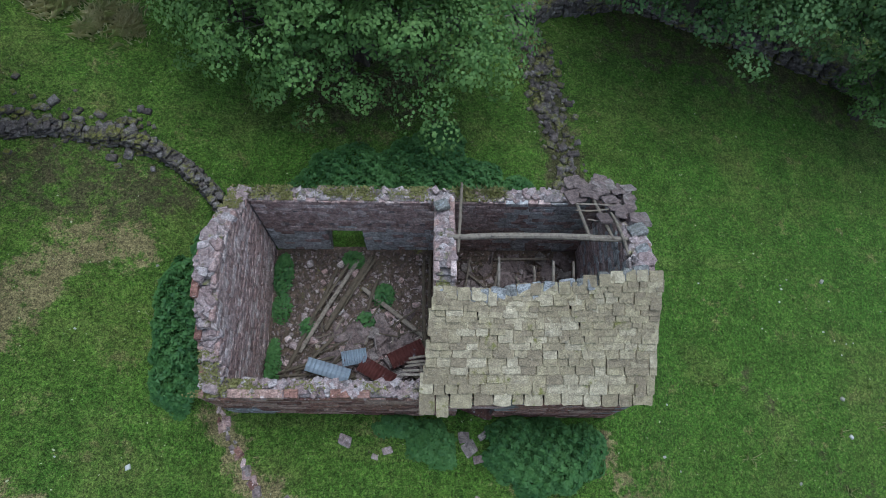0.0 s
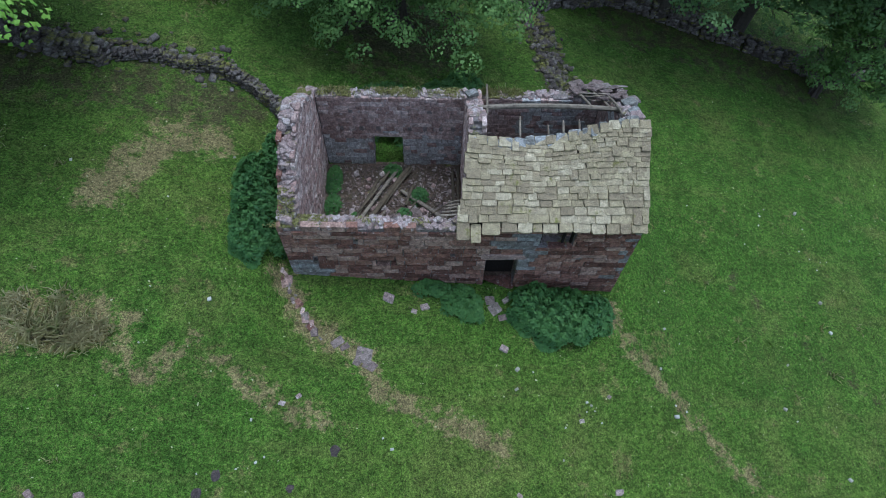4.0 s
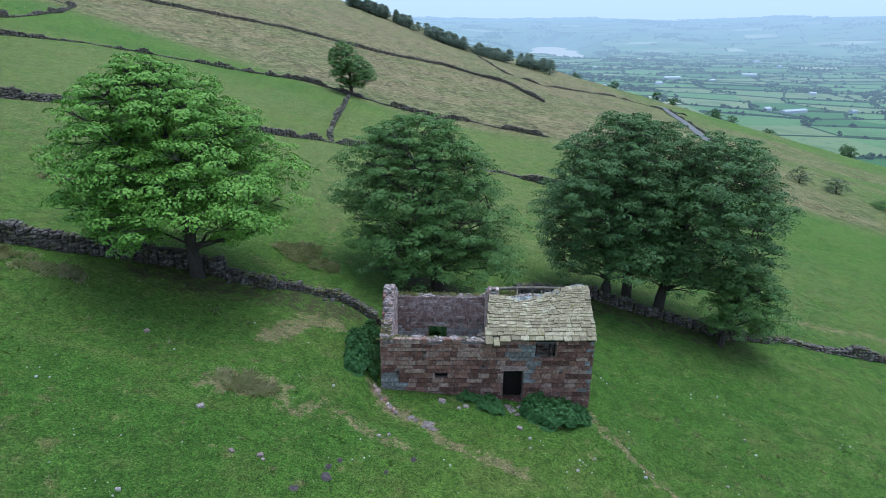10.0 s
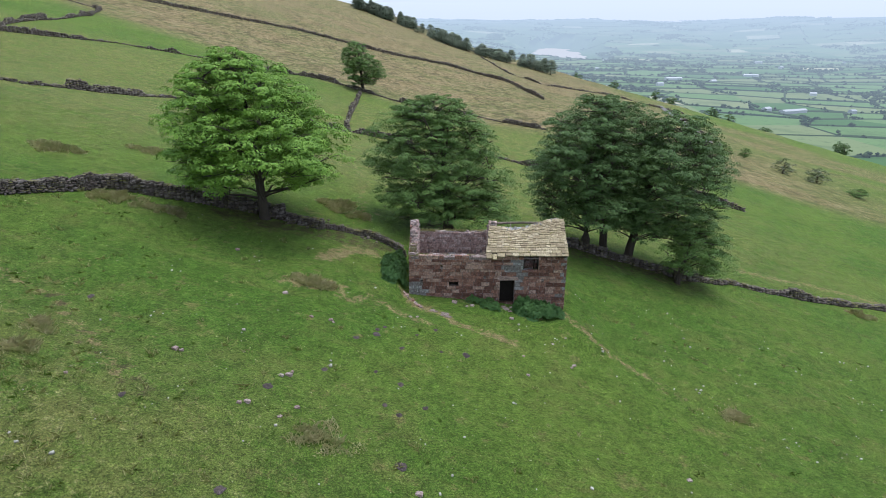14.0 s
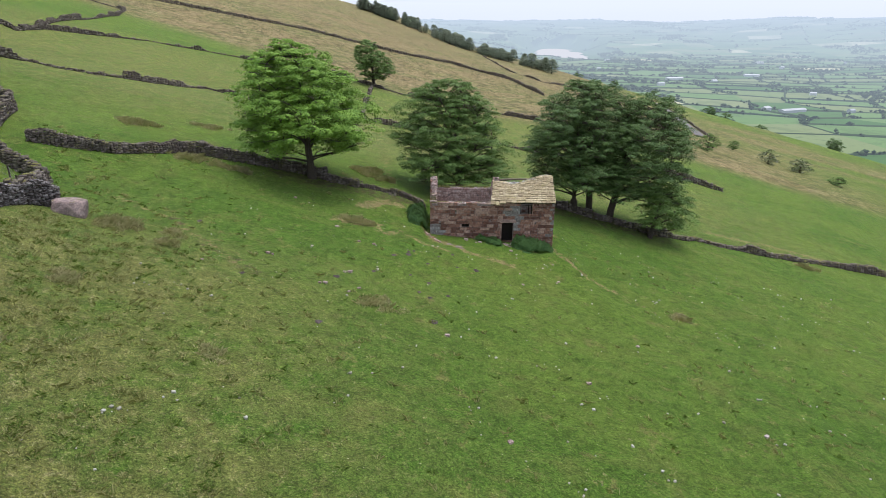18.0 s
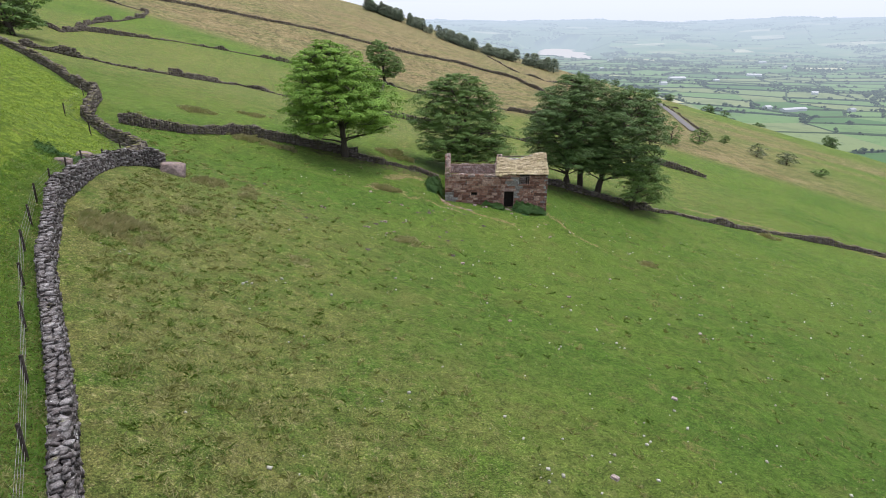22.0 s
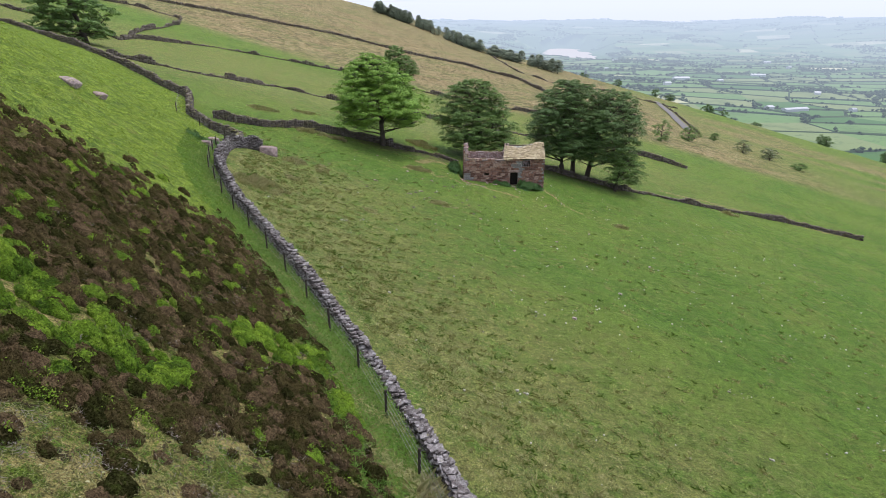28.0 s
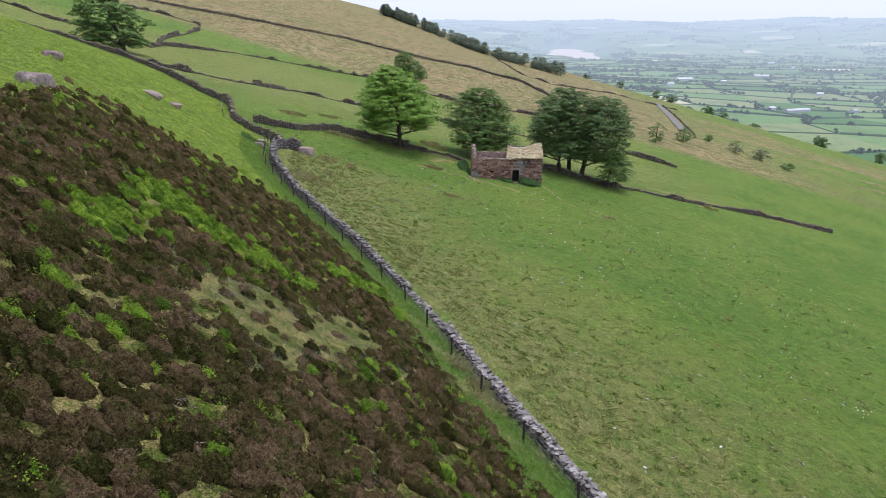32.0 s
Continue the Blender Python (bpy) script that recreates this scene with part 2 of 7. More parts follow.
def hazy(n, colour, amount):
    """Summer haze put into far materials: base colour darkens and emission grows with distance."""
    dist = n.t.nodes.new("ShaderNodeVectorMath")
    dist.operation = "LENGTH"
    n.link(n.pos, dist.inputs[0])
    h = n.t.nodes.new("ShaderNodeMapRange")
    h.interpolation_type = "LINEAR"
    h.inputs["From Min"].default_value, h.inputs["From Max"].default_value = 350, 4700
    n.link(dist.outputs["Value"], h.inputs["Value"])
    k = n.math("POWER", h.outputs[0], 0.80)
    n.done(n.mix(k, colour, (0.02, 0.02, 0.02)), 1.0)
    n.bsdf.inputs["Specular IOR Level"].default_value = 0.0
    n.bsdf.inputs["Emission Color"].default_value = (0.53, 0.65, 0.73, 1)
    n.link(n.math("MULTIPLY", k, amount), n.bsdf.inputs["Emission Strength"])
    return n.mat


# strength of the emission that stands in for haze
HAZE_GLOW = 0.74


def ground_material():
    n = Nodes("pasture_grass")
    broad, mid, small, fine = n.noise(0.045, 4, 0.6), n.noise(0.30, 5, 0.65, shift=7), n.noise(1.9, 5, 0.7), n.noise(15, 4, 0.75)
    c = n.mix(n.ramp(broad, 0.38, 0.62), (0.078, 0.158, 0.021), (0.116, 0.186, 0.030))
    streak = n.t.nodes.new("ShaderNodeTexNoise")
    streak.inputs["Scale"].default_value, streak.inputs["Detail"].default_value, streak.inputs["Roughness"].default_value = 1.0, 6, 0.7
    turn = n.t.nodes.new("ShaderNodeMapping")
    turn.inputs["Rotation"].default_value, turn.inputs["Scale"].default_value = (0, 0, radians(52)), (0.12, 0.9, 0.3)
    n.link(n.pos, turn.inputs["Vector"])
    n.link(turn.outputs[0], streak.inputs["Vector"])
    c = n.mix(n.math("MULTIPLY", n.ramp(streak.outputs["Fac"], 0.52, 0.66), 0.40), c, (0.150, 0.172, 0.048))
    c = n.mix(n.math("MULTIPLY", n.ramp(streak.outputs["Fac"], 0.42, 0.32), 0.30), c, (0.034, 0.086, 0.011))
    c = n.mix(n.math("MULTIPLY", n.ramp(mid, 0.50, 0.70), 0.55), c, (0.160, 0.180, 0.050))
    c = n.mix(n.math("MULTIPLY", n.ramp(small, 0.54, 0.66), 0.40), c, (0.038, 0.096, 0.011))
    # grazed-out yellowish spots with crisp, ragged edges
    c = n.mix(n.math("MULTIPLY", n.ramp(n.noise(0.75, 7, 0.78, shift=31), 0.57, 0.65), 0.75), c, (0.215, 0.195, 0.080))
    c = n.mix(n.math("MULTIPLY", n.ramp(n.noise(1.1, 6, 0.75, shift=52), 0.68, 0.72), 0.8), c, (0.095, 0.072, 0.060))
    # rough tussocky ground under the boundary wall
    c = n.mix(n.math("MULTIPLY", n.attr("rough"), n.ramp(n.noise(0.5, 6, 0.7, shift=12), 0.32, 0.62)), c, (0.190, 0.190, 0.066))
    tuss = n.noise(2.6, 7, 0.8, shift=81)
    c = n.mix(n.math("MULTIPLY", n.attr("rough"), n.ramp(tuss, 0.54, 0.62)), c, (0.320, 0.295, 0.150))
    c = n.mix(n.math("MULTIPLY", n.attr("rough"), n.math("MULTIPLY", n.ramp(tuss, 0.45, 0.38), 0.7)), c, (0.050, 0.088, 0.015))
    # small tufts: pale dead tips and dark hollows between them
    tip = n.noise(7.0, 5, 0.75, shift=57)
    c = n.mix(n.math("MULTIPLY", n.ramp(tip, 0.55, 0.59), 0.36), c, (0.195, 0.225, 0.068))
    c = n.mix(n.math("MULTIPLY", n.ramp(tip, 0.45, 0.41), 0.44), c, (0.020, 0.052, 0.007))
    # bare, sheep-worn soil and stone; the soil mask also paints a bank's shadow line and darkens ground round tree
    # trunks
    c = n.mix(n.math("MULTIPLY", n.ramp(n.math("ADD", n.noise(1.9, 7, 0.8, shift=15), n.math("MULTIPLY", n.attr("worn"), 0.24)), 0.62, 0.72), 0.85), c, (0.285, 0.222, 0.125))
    c = n.mix(n.math("MULTIPLY", n.ramp(n.math("ADD", n.noise(1.7, 7, 0.8, shift=25), n.math("MULTIPLY", n.attr("soil"), 0.34)), 0.62, 0.76), 0.85), c, (0.095, 0.078, 0.046))
    # brown grass moor on the far hill
    brown = n.mix(n.ramp(n.noise(0.05, 6, 0.7, stretch=(0.5, 1, 1)), 0.40, 0.62), (0.215, 0.168, 0.090), (0.142, 0.152, 0.056))
    brown = n.mix(n.math("MULTIPLY", n.ramp(n.noise(0.30, 7, 0.8, shift=9), 0.48, 0.60), 0.6), brown, (0.300, 0.226, 0.136))
    brown = n.mix(n.math("MULTIPLY", n.ramp(n.noise(0.16, 7, 0.82, stretch=(1, 0.5, 1), shift=19), 0.53, 0.62), 0.8), brown, (0.078, 0.070, 0.034))
    brown = n.grain(brown, 0.13, 0.85, 1.15, 5, 0.7, 91.0)
    brown = n.grain(brown, 0.8, 0.60, 1.40, 6, 0.8, 93.0)
    hag = n.noise(0.55, 6, 0.8, stretch=(0.8, 0.6, 1.0), shift=97)
    brown = n.mix(n.math("MULTIPLY", n.ramp(hag, 0.54, 0.57), 0.6), brown, (0.330, 0.270, 0.165))
    brown = n.mix(n.math("MULTIPLY", n.ramp(hag, 0.46, 0.43), 0.65), brown, (0.062, 0.066, 0.026))
    c = n.mix(n.attr("moor"), c, brown)
    # peat and litter below the heather
    peat = n.mix(n.ramp(n.noise(0.9, 7, 0.78), 0.42, 0.58), (0.080, 0.104, 0.018), (0.280, 0.232, 0.104))
    peat = n.mix(n.ramp(n.noise(2.6, 6, 0.75, shift=6), 0.52, 0.62), peat, (0.080, 0.128, 0.014))
    peat = n.mix(n.ramp(n.noise(1.4, 6, 0.75, shift=16), 0.58, 0.66), peat, (0.052, 0.038, 0.022))
    c = n.mix(n.attr("heath"), c, peat)
    fern = n.mix(n.ramp(n.noise(1.1, 7, 0.78, shift=71), 0.40, 0.62), (0.086, 0.150, 0.016), (0.205, 0.285, 0.036))
    fern = n.mix(n.math("MULTIPLY", n.ramp(n.noise(0.5, 6, 0.75, shift=73), 0.57, 0.66), 0.7), fern, (0.175, 0.160, 0.050))
    c = n.mix(n.attr("bracken"), c, fern)
    c = n.grain(c, 0.9, 0.88, 1.12, 4, 0.65, 59.0)
    c = n.grain(c, 2.6, 0.82, 1.18, 5, 0.7, 61.0)
    c = n.grain(c, 12.0, 0.34, 1.20, 5, 0.8, 63.0)
    c = n.grain(c, 30.0, 0.30, 1.66, 4, 0.8, 67.0)
    # daisies and pale stalks
    c = n.mix(n.math("MULTIPLY", n.ramp(n.noise(7.0, 2, 0.5, shift=44), 0.735, 0.76), 0.8), c, (0.48, 0.48, 0.34))
    c = n.mix(n.math("MULTIPLY", n.ramp(n.noise(3.4, 7, 0.85, shift=46), 0.66, 0.69), 0.75), c, (0.32, 0.30, 0.16))
    c = n.mix(1.0, c, (1.13, 1.13, 0.94), "MULTIPLY")
    h = n.math("ADD", n.math("MULTIPLY", n.noise(4.2, 5, 0.75, shift=57), 0.6), n.math("MULTIPLY", fine, 0.4))
    n.bump(h, 1.0, 0.26)
    n.bsdf.inputs["Specular IOR Level"].default_value = 0.15
    return n.done(c, 0.95)


def valley_material(name="hazy_valley_fields", fields=False):
    """Far country. fields: each field has a tone of its own."""
    n = Nodes(name)
    c = (0.060, 0.120, 0.034)
    if fields:
        t = n.attr("tone")
        c = n.mix(n.ramp(t, 0.0, 0.6), (0.052, 0.122, 0.028), (0.120, 0.200, 0.062))
        c = n.mix(n.ramp(t, 0.6, 0.86), c, (0.165, 0.200, 0.080))
        c = n.mix(n.ramp(t, 0.93, 0.96), c, (0.46, 0.44, 0.27))
    c = n.mix(n.math("MULTIPLY", n.ramp(n.noise(0.012, 5, 0.7), 0.48, 0.66), 0.45), c, (0.060, 0.100, 0.034))
    c = n.mix(n.math("MULTIPLY", n.ramp(n.noise(0.06, 4, 0.7), 0.55, 0.66), 0.35), c, (0.035, 0.070, 0.025))
    return hazy(n, c, HAZE_GLOW)


def far_wood_material():
    n = Nodes("hazy_far_trees")
    return hazy(n, n.mix(n.island(), (0.010, 0.026, 0.012), (0.050, 0.078, 0.026)), HAZE_GLOW * 0.97)


M = {
    "ground": ground_material(), "valley": valley_material(), "fields": valley_material("hazy_valley_pastures", True), "far_wood": far_wood_material(),
    "ashlar": stone_material("brown_gritstone_blocks", ((0.140, 0.064, 0.046), (0.310, 0.160, 0.114), (0.470, 0.315, 0.245), (0.105, 0.058, 0.045)), (0.50, 0.46, 0.42), 0.34),
    "pale_ashlar": stone_material("grey_lichened_blocks", ((0.27, 0.265, 0.25), (0.23, 0.21, 0.195), (0.36, 0.355, 0.34), (0.14, 0.10, 0.085)), (0.48, 0.48, 0.46), 0.4),
    "rubble": stone_material("pinkish_rubble_stones", ((0.36, 0.235, 0.196), (0.50, 0.355, 0.304), (0.66, 0.535, 0.472), (0.20, 0.132, 0.112)), (0.56, 0.52, 0.49), 0.4),
    "limed": stone_material("limewashed_rubble_stones", ((0.55, 0.53, 0.50), (0.45, 0.42, 0.39), (0.66, 0.64, 0.61), (0.24, 0.20, 0.175)), (0.62, 0.62, 0.60), 0.45),
    "cap": stone_material("mossy_wall_top_stones", ((0.31, 0.222, 0.196), (0.39, 0.300, 0.270), (0.48, 0.415, 0.380), (0.18, 0.128, 0.114)), (0.54, 0.50, 0.47), 0.35, 0.22, grain=18),
    "mortar": stone_material("dark_lime_mortar", ((0.20, 0.165, 0.150), (0.24, 0.20, 0.182), (0.28, 0.24, 0.22), (0.11, 0.088, 0.078)), (0.40, 0.37, 0.35), 0.35, 0.3, grain=22),
    "slate": stone_material("yellowish_stone_roof_slates", ((0.265, 0.212, 0.130), (0.375, 0.312, 0.180), (0.490, 0.415, 0.268), (0.210, 0.165, 0.105)), (0.50, 0.46, 0.35), 0.18, 0.10, grain=12, speck=0.55),
    "fallen_slate": stone_material("fallen_reddish_slates", ((0.165, 0.120, 0.104), (0.23, 0.175, 0.152), (0.30, 0.258, 0.22), (0.10, 0.075, 0.065)), (0.26, 0.25, 0.22), 0.2),
    "ridge": stone_material("grey_ridge_stones", ((0.225, 0.215, 0.185), (0.285, 0.275, 0.25), (0.36, 0.36, 0.345), (0.13, 0.128, 0.11)), (0.44, 0.46, 0.46), 0.4),
    "drystone": stone_material("dark_drystone_gritstone", ((0.085, 0.068, 0.058), (0.138, 0.112, 0.096), (0.23, 0.20, 0.175), (0.048, 0.040, 0.035)), (0.34, 0.33, 0.29), 0.25, 0.45, by_island=True),
    "near_drystone": stone_material("pale_lichened_drystone", ((0.060, 0.048, 0.043), (0.120, 0.098, 0.089), (0.330, 0.305, 0.290), (0.036, 0.030, 0.027)), (0.52, 0.51, 0.50), 0.5, 0.05, bleached=0.30),
    "near_drystone_rest": stone_material("lichened_drystone_rest", ((0.055, 0.044, 0.040), (0.110, 0.090, 0.082), (0.300, 0.280, 0.266), (0.034, 0.029, 0.026)), (0.50, 0.49, 0.48), 0.45, 0.05, by_island=True, bleached=0.26),
    "boulder": stone_material("pinkish_gritstone_boulder", ((0.24, 0.18, 0.16), (0.28, 0.21, 0.19), (0.30, 0.24, 0.22), (0.13, 0.10, 0.09)), (0.36, 0.33, 0.30), 0.4, 0.15, grain=6),
    "earth": stone_material("brown_earth_and_litter", ((0.110, 0.072, 0.050), (0.125, 0.082, 0.058), (0.14, 0.095, 0.066), (0.050, 0.034, 0.025)), (0.26, 0.19, 0.145), 0.5, 0.10, grain=9),
    "timber": wood_material("weathered_grey_timber", (0.26, 0.22, 0.165), (0.17, 0.135, 0.095)),
    "mossy_timber": wood_material("damp_brown_timber", (0.125, 0.098, 0.062), (0.085, 0.066, 0.042), (0.035, 0.030, 0.020)),
    "bark": wood_material("grey_brown_bark", (0.075, 0.060, 0.047), (0.060, 0.048, 0.038), (0.028, 0.024, 0.020)),
    "post": wood_material("dark_fence_post", (0.070, 0.055, 0.042), (0.050, 0.040, 0.032), (0.025, 0.02, 0.018)),
    "leaf_light": leaf_material("fresh_sycamore_leaves", (0.078, 0.176, 0.015), (0.235, 0.400, 0.050), None, 0.12),
    "leaf_mid": leaf_material("sycamore_leaves", (0.048, 0.108, 0.018), (0.152, 0.250, 0.056), None, 0.1),
    "leaf_dark": leaf_material("dark_sycamore_leaves", (0.036, 0.082, 0.019), (0.128, 0.208, 0.058), None, 0.08),
    # pine colour is lightened to paint in the haze of distance
    "pine": leaf_material("haze_lightened_pine_needles", (0.105, 0.140, 0.085), (0.230, 0.270, 0.170), None, 0.0),
    "may": leaf_material("hawthorn_in_blossom", (0.060, 0.090, 0.030), (0.150, 0.170, 0.080), (0.38, 0.38, 0.32)),
    "nettle": leaf_material("dark_nettle_leaves", (0.022, 0.072, 0.016), (0.090, 0.190, 0.044), None, 0.17),
    # bush bodies are darker than their sprigs, so gaps read as shadow
    "heather_bush": bush_material("heather_bush_shaded_twigs", (0.024, 0.025, 0.008), (0.056, 0.045, 0.018), (0.100, 0.070, 0.038), (0.044, 0.056, 0.012), False, 0.0),
    "heather": bush_material("heather_twigs", (0.036, 0.038, 0.013), (0.078, 0.062, 0.025), (0.130, 0.094, 0.050), (0.060, 0.078, 0.016), True, 0.0),
    "bilberry_bush": bush_material("bilberry_bush_leaves", (0.044, 0.090, 0.007), (0.088, 0.160, 0.011), (0.145, 0.235, 0.019), (0.060, 0.110, 0.010), False, 0.1),
    "bilberry": bush_material("bilberry_leaves", (0.066, 0.122, 0.009), (0.120, 0.205, 0.015), (0.185, 0.290, 0.026), (0.080, 0.140, 0.012), True, 0.1),
    "bracken": leaf_material("young_bracken_fronds", (0.130, 0.200, 0.016), (0.270, 0.360, 0.045), None, 0.25),
    "dead": leaf_material("grey_dead_stems", (0.13, 0.108, 0.085), (0.25, 0.215, 0.175), None, 0.0),
    "rush": leaf_material("brown_rush_stems", (0.40, 0.35, 0.18), (0.74, 0.65, 0.42), (0.34, 0.38, 0.15), 0.35),
    "blade": leaf_material("grass_blades", (0.060, 0.125, 0.012), (0.150, 0.225, 0.042), (0.180, 0.195, 0.062), 0.25),
    "lush": leaf_material("lush_verge_grass", (0.050, 0.130, 0.010), (0.130, 0.250, 0.026), None, 0.3),
    "straw": leaf_material("bleached_grass_blades", (0.21, 0.215, 0.070), (0.40, 0.37, 0.18), None, 0.3),
}


def metal(name, base, rust, amount):
    n = Nodes(name)
    c = n.mix(n.ramp(n.noise(3.5, 5, 0.7), 0.62 - amount * 0.5, 0.72 - amount * 0.4), base, rust)
    n.done(n.mix(n.math("MULTIPLY", n.noise(25, 3), 0.5), c, (0.05, 0.04, 0.035)), 0.55)
    n.bsdf.inputs["Metallic"].default_value = 0.45
    return n.mat


M["zinc"] = metal("galvanised_sheet", (0.38, 0.44, 0.48), (0.14, 0.06, 0.04), 0.05)
M["rust"] = metal("rusty_sheet", (0.34, 0.38, 0.40), (0.14, 0.045, 0.035), 0.75)
M["wire"] = metal("fence_wire", (0.42, 0.42, 0.40), (0.22, 0.17, 0.14), 0.2)
n = Nodes("reservoir_water_glow")
M["water"] = hazy(n, (0.02, 0.03, 0.035), HAZE_GLOW)
# a constant glow stands in for sky mirrored on the water
n.bsdf.inputs["Emission Color"].default_value = (0.82, 0.85, 0.87, 1)
for l in list(n.bsdf.inputs["Emission Strength"].links):
    n.t.links.remove(l)
n.bsdf.inputs["Emission Strength"].default_value = 0.62
n = Nodes("asphalt_lane")
M["lane"] = n.done(n.mix(n.noise(2.0, 4), (0.115, 0.11, 0.10), (0.17, 0.16, 0.15)), 0.9)
n = Nodes("hazy_farm_sheet")
# farm walls and roofs carry the same painted haze glow
M["farm"] = hazy(n, n.mix(n.random(), (0.34, 0.35, 0.36), (0.55, 0.55, 0.54)), HAZE_GLOW)
M["mole_soil"] = stone_material("dark_molehill_soil", ((0.075, 0.058, 0.056), (0.095, 0.074, 0.070), (0.12, 0.095, 0.09), (0.04, 0.032, 0.03)), (0.16, 0.13, 0.12), 0.2, grain=20)
M["chips"] = stone_material("stone_chips", ((0.13, 0.09, 0.074), (0.27, 0.20, 0.168), (0.46, 0.38, 0.34), (0.07, 0.05, 0.042)), (0.46, 0.42, 0.38), 0.2, by_island=True)
# near-black colour that paints the shade inside openings and under the roof
n = Nodes("near_black_shade")
M["deep_shade"] = n.done(n.mix(n.noise(6, 4), (0.008, 0.006, 0.005), (0.022, 0.017, 0.013)), 0.9)


# ---------------------------------------------------------------- building blocks
def part(name, bm, material, parent, label=""):
    me = bpy.data.meshes.new(name)
    bm.to_mesh(me)
    bm.free()
    me.materials.append(material)
    ob = new(name, me)
    ob.parent = parent
    if label:
        ob["label"] = label
    return ob


def arrays(name, verts, faces, material, parent=None, smooth_shade=False):
    """One mesh from numpy vertices and equal-sided faces."""
    verts, faces = np.asarray(verts, np.float32), np.asarray(faces, np.int32)
    me = bpy.data.meshes.new(name)
    k = faces.shape[1]
    me.vertices.add(len(verts))
    me.vertices.foreach_set("co", verts.ravel())
    me.loops.add(faces.size)
    me.loops.foreach_set("vertex_index", faces.ravel())
    me.polygons.add(len(faces))
    me.polygons.foreach_set("loop_start", np.arange(0, faces.size, k, dtype=np.int32))
    me.polygons.foreach_set("loop_total", np.full(len(faces), k, np.int32))
    if smooth_shade:
        me.polygons.foreach_set("use_smooth", np.ones(len(faces), bool))
    me.update(calc_edges=True)
    me.validate()
    me.materials.append(material)
    ob = new(name, me)
    ob.parent = parent
    return ob


def thing(name, label, category, group="", kind="", at=(0, 0, 0)):
    ob = new(name)
    ob.location = at
    ob.empty_display_size = 0.2
    return tagged(ob, label, category, group, kind)


def box(bm, x0, x1, y0, y1, z0, z1):
    vs = [bm.verts.new((x, y, z)) for z in (z0, z1) for x, y in ((x0, y0), (x1, y0), (x1, y1), (x0, y1))]
    for f in ((3, 2, 1, 0), (4, 5, 6, 7), (0, 1, 5, 4), (1, 2, 6, 5), (2, 3, 7, 6), (3, 0, 4, 7)):
        bm.faces.new([vs[i] for i in f])


def unit_stone(seed, bevel=0.09, jitter=0.05):
    """A worn block, one unit each way, centred."""
    r = random.Random(seed)
    bm = bmesh.new()
    bmesh.ops.create_cube(bm, size=1)
    for v in bm.verts:
        v.co += Vector([r.uniform(-jitter, jitter) for _ in range(3)])
    bmesh.ops.bevel(bm, geom=bm.edges[:], offset=bevel, segments=1, affect="EDGES")
    for v in bm.verts:
        v.co += Vector([r.uniform(-0.02, 0.02) for _ in range(3)])
    me = bpy.data.meshes.new("stone")
    bm.to_mesh(me)
    bm.free()
    return me


def variants(count, material, seed, bevel=0.09, jitter=0.05):
    made = []
    for k in range(count):
        me = unit_stone(seed + k, bevel, jitter)
        me.materials.append(material)
        made.append(me)
    return made


KINDS = {k: variants(7, M[k], 10 * i + 3, b, j) for i, (k, b, j) in enumerate((("ashlar", 0.045, 0.025), ("pale_ashlar", 0.045, 0.025), ("rubble", 0.10, 0.07), ("limed", 0.10, 0.07),
                                                                       ("cap", 0.10, 0.12), ("near_drystone", 0.05, 0.17), ("fallen_slate", 0.06, 0.10), ("ridge", 0.12, 0.10)))}
RS = random.Random(5)


def piece(name, kind, matrix, parent):
    ob = new(name, RS.choice(KINDS[kind]))
    ob.parent = parent
    ob.matrix_basis = matrix
    return ob


def frame_of(u, up, at, size):
    """A matrix with its x along u and z along up, scaled."""
    u, up = Vector(u).normalized(), Vector(up).normalized()
    v = up.cross(u).normalized()
    up = u.cross(v)
    m = Matrix((u, v, up)).transposed().to_4x4()
    m.translation = at
    return m @ Matrix.Diagonal((*size, 1))


def lay(parent, origin, u, n, length, bottom, top, holes, course, lengths, kind, depth=0.16, proud=0.0, name="stone", gap=0.014):
    """Courses of stones on a wall face. origin: the face's corner; u, n: along and out of it; bottom, top: heights along it."""
    u, n = Vector((*u, 0)), Vector((*n, 0))
    z, row = min(bottom(0), bottom(length)) - 0.1, 0
    while z < 7:
        h = RS.uniform(*course)
        a = -RS.uniform(0, lengths[0])
        any_left = False
        while a < length:
            w = RS.uniform(*lengths)
            s, e = max(a, 0), min(a + w, length)
            a += w
            if length - e < lengths[0] * 0.4:
                e = a = length
            spans = [(s, e)]
            for h0, h1, z0, z1 in holes:
                if min(z + h, z1) - max(z, z0) > min(0.07, h * 0.45):
                    spans = [q for p in spans for q in ((p[0], min(p[1], h0)), (max(p[0], h1), p[1]))]
            for s, e in spans:
                mid = (s + e) / 2
                if e - s < 0.06 or z + h < bottom(mid) - 0.05:
                    continue
                if z + h * 0.55 > top(mid):
                    continue
                any_left = True
                k = kind(mid, z + h / 2) if callable(kind) else kind
                p = Vector(origin) + u * mid + n * (proud + RS.uniform(-0.012, 0.012) - depth / 2) + Vector((0, 0, z + h / 2))
                m = frame_of(u, (RS.uniform(-0.008, 0.008), RS.uniform(-0.008, 0.008), 1), p, (e - s - gap, depth, h - gap))
                piece(name, k, m, parent)
        if not any_left and z > top(length / 2) and z > top(0) and z > top(length):
            break
        z += h
        row += 1


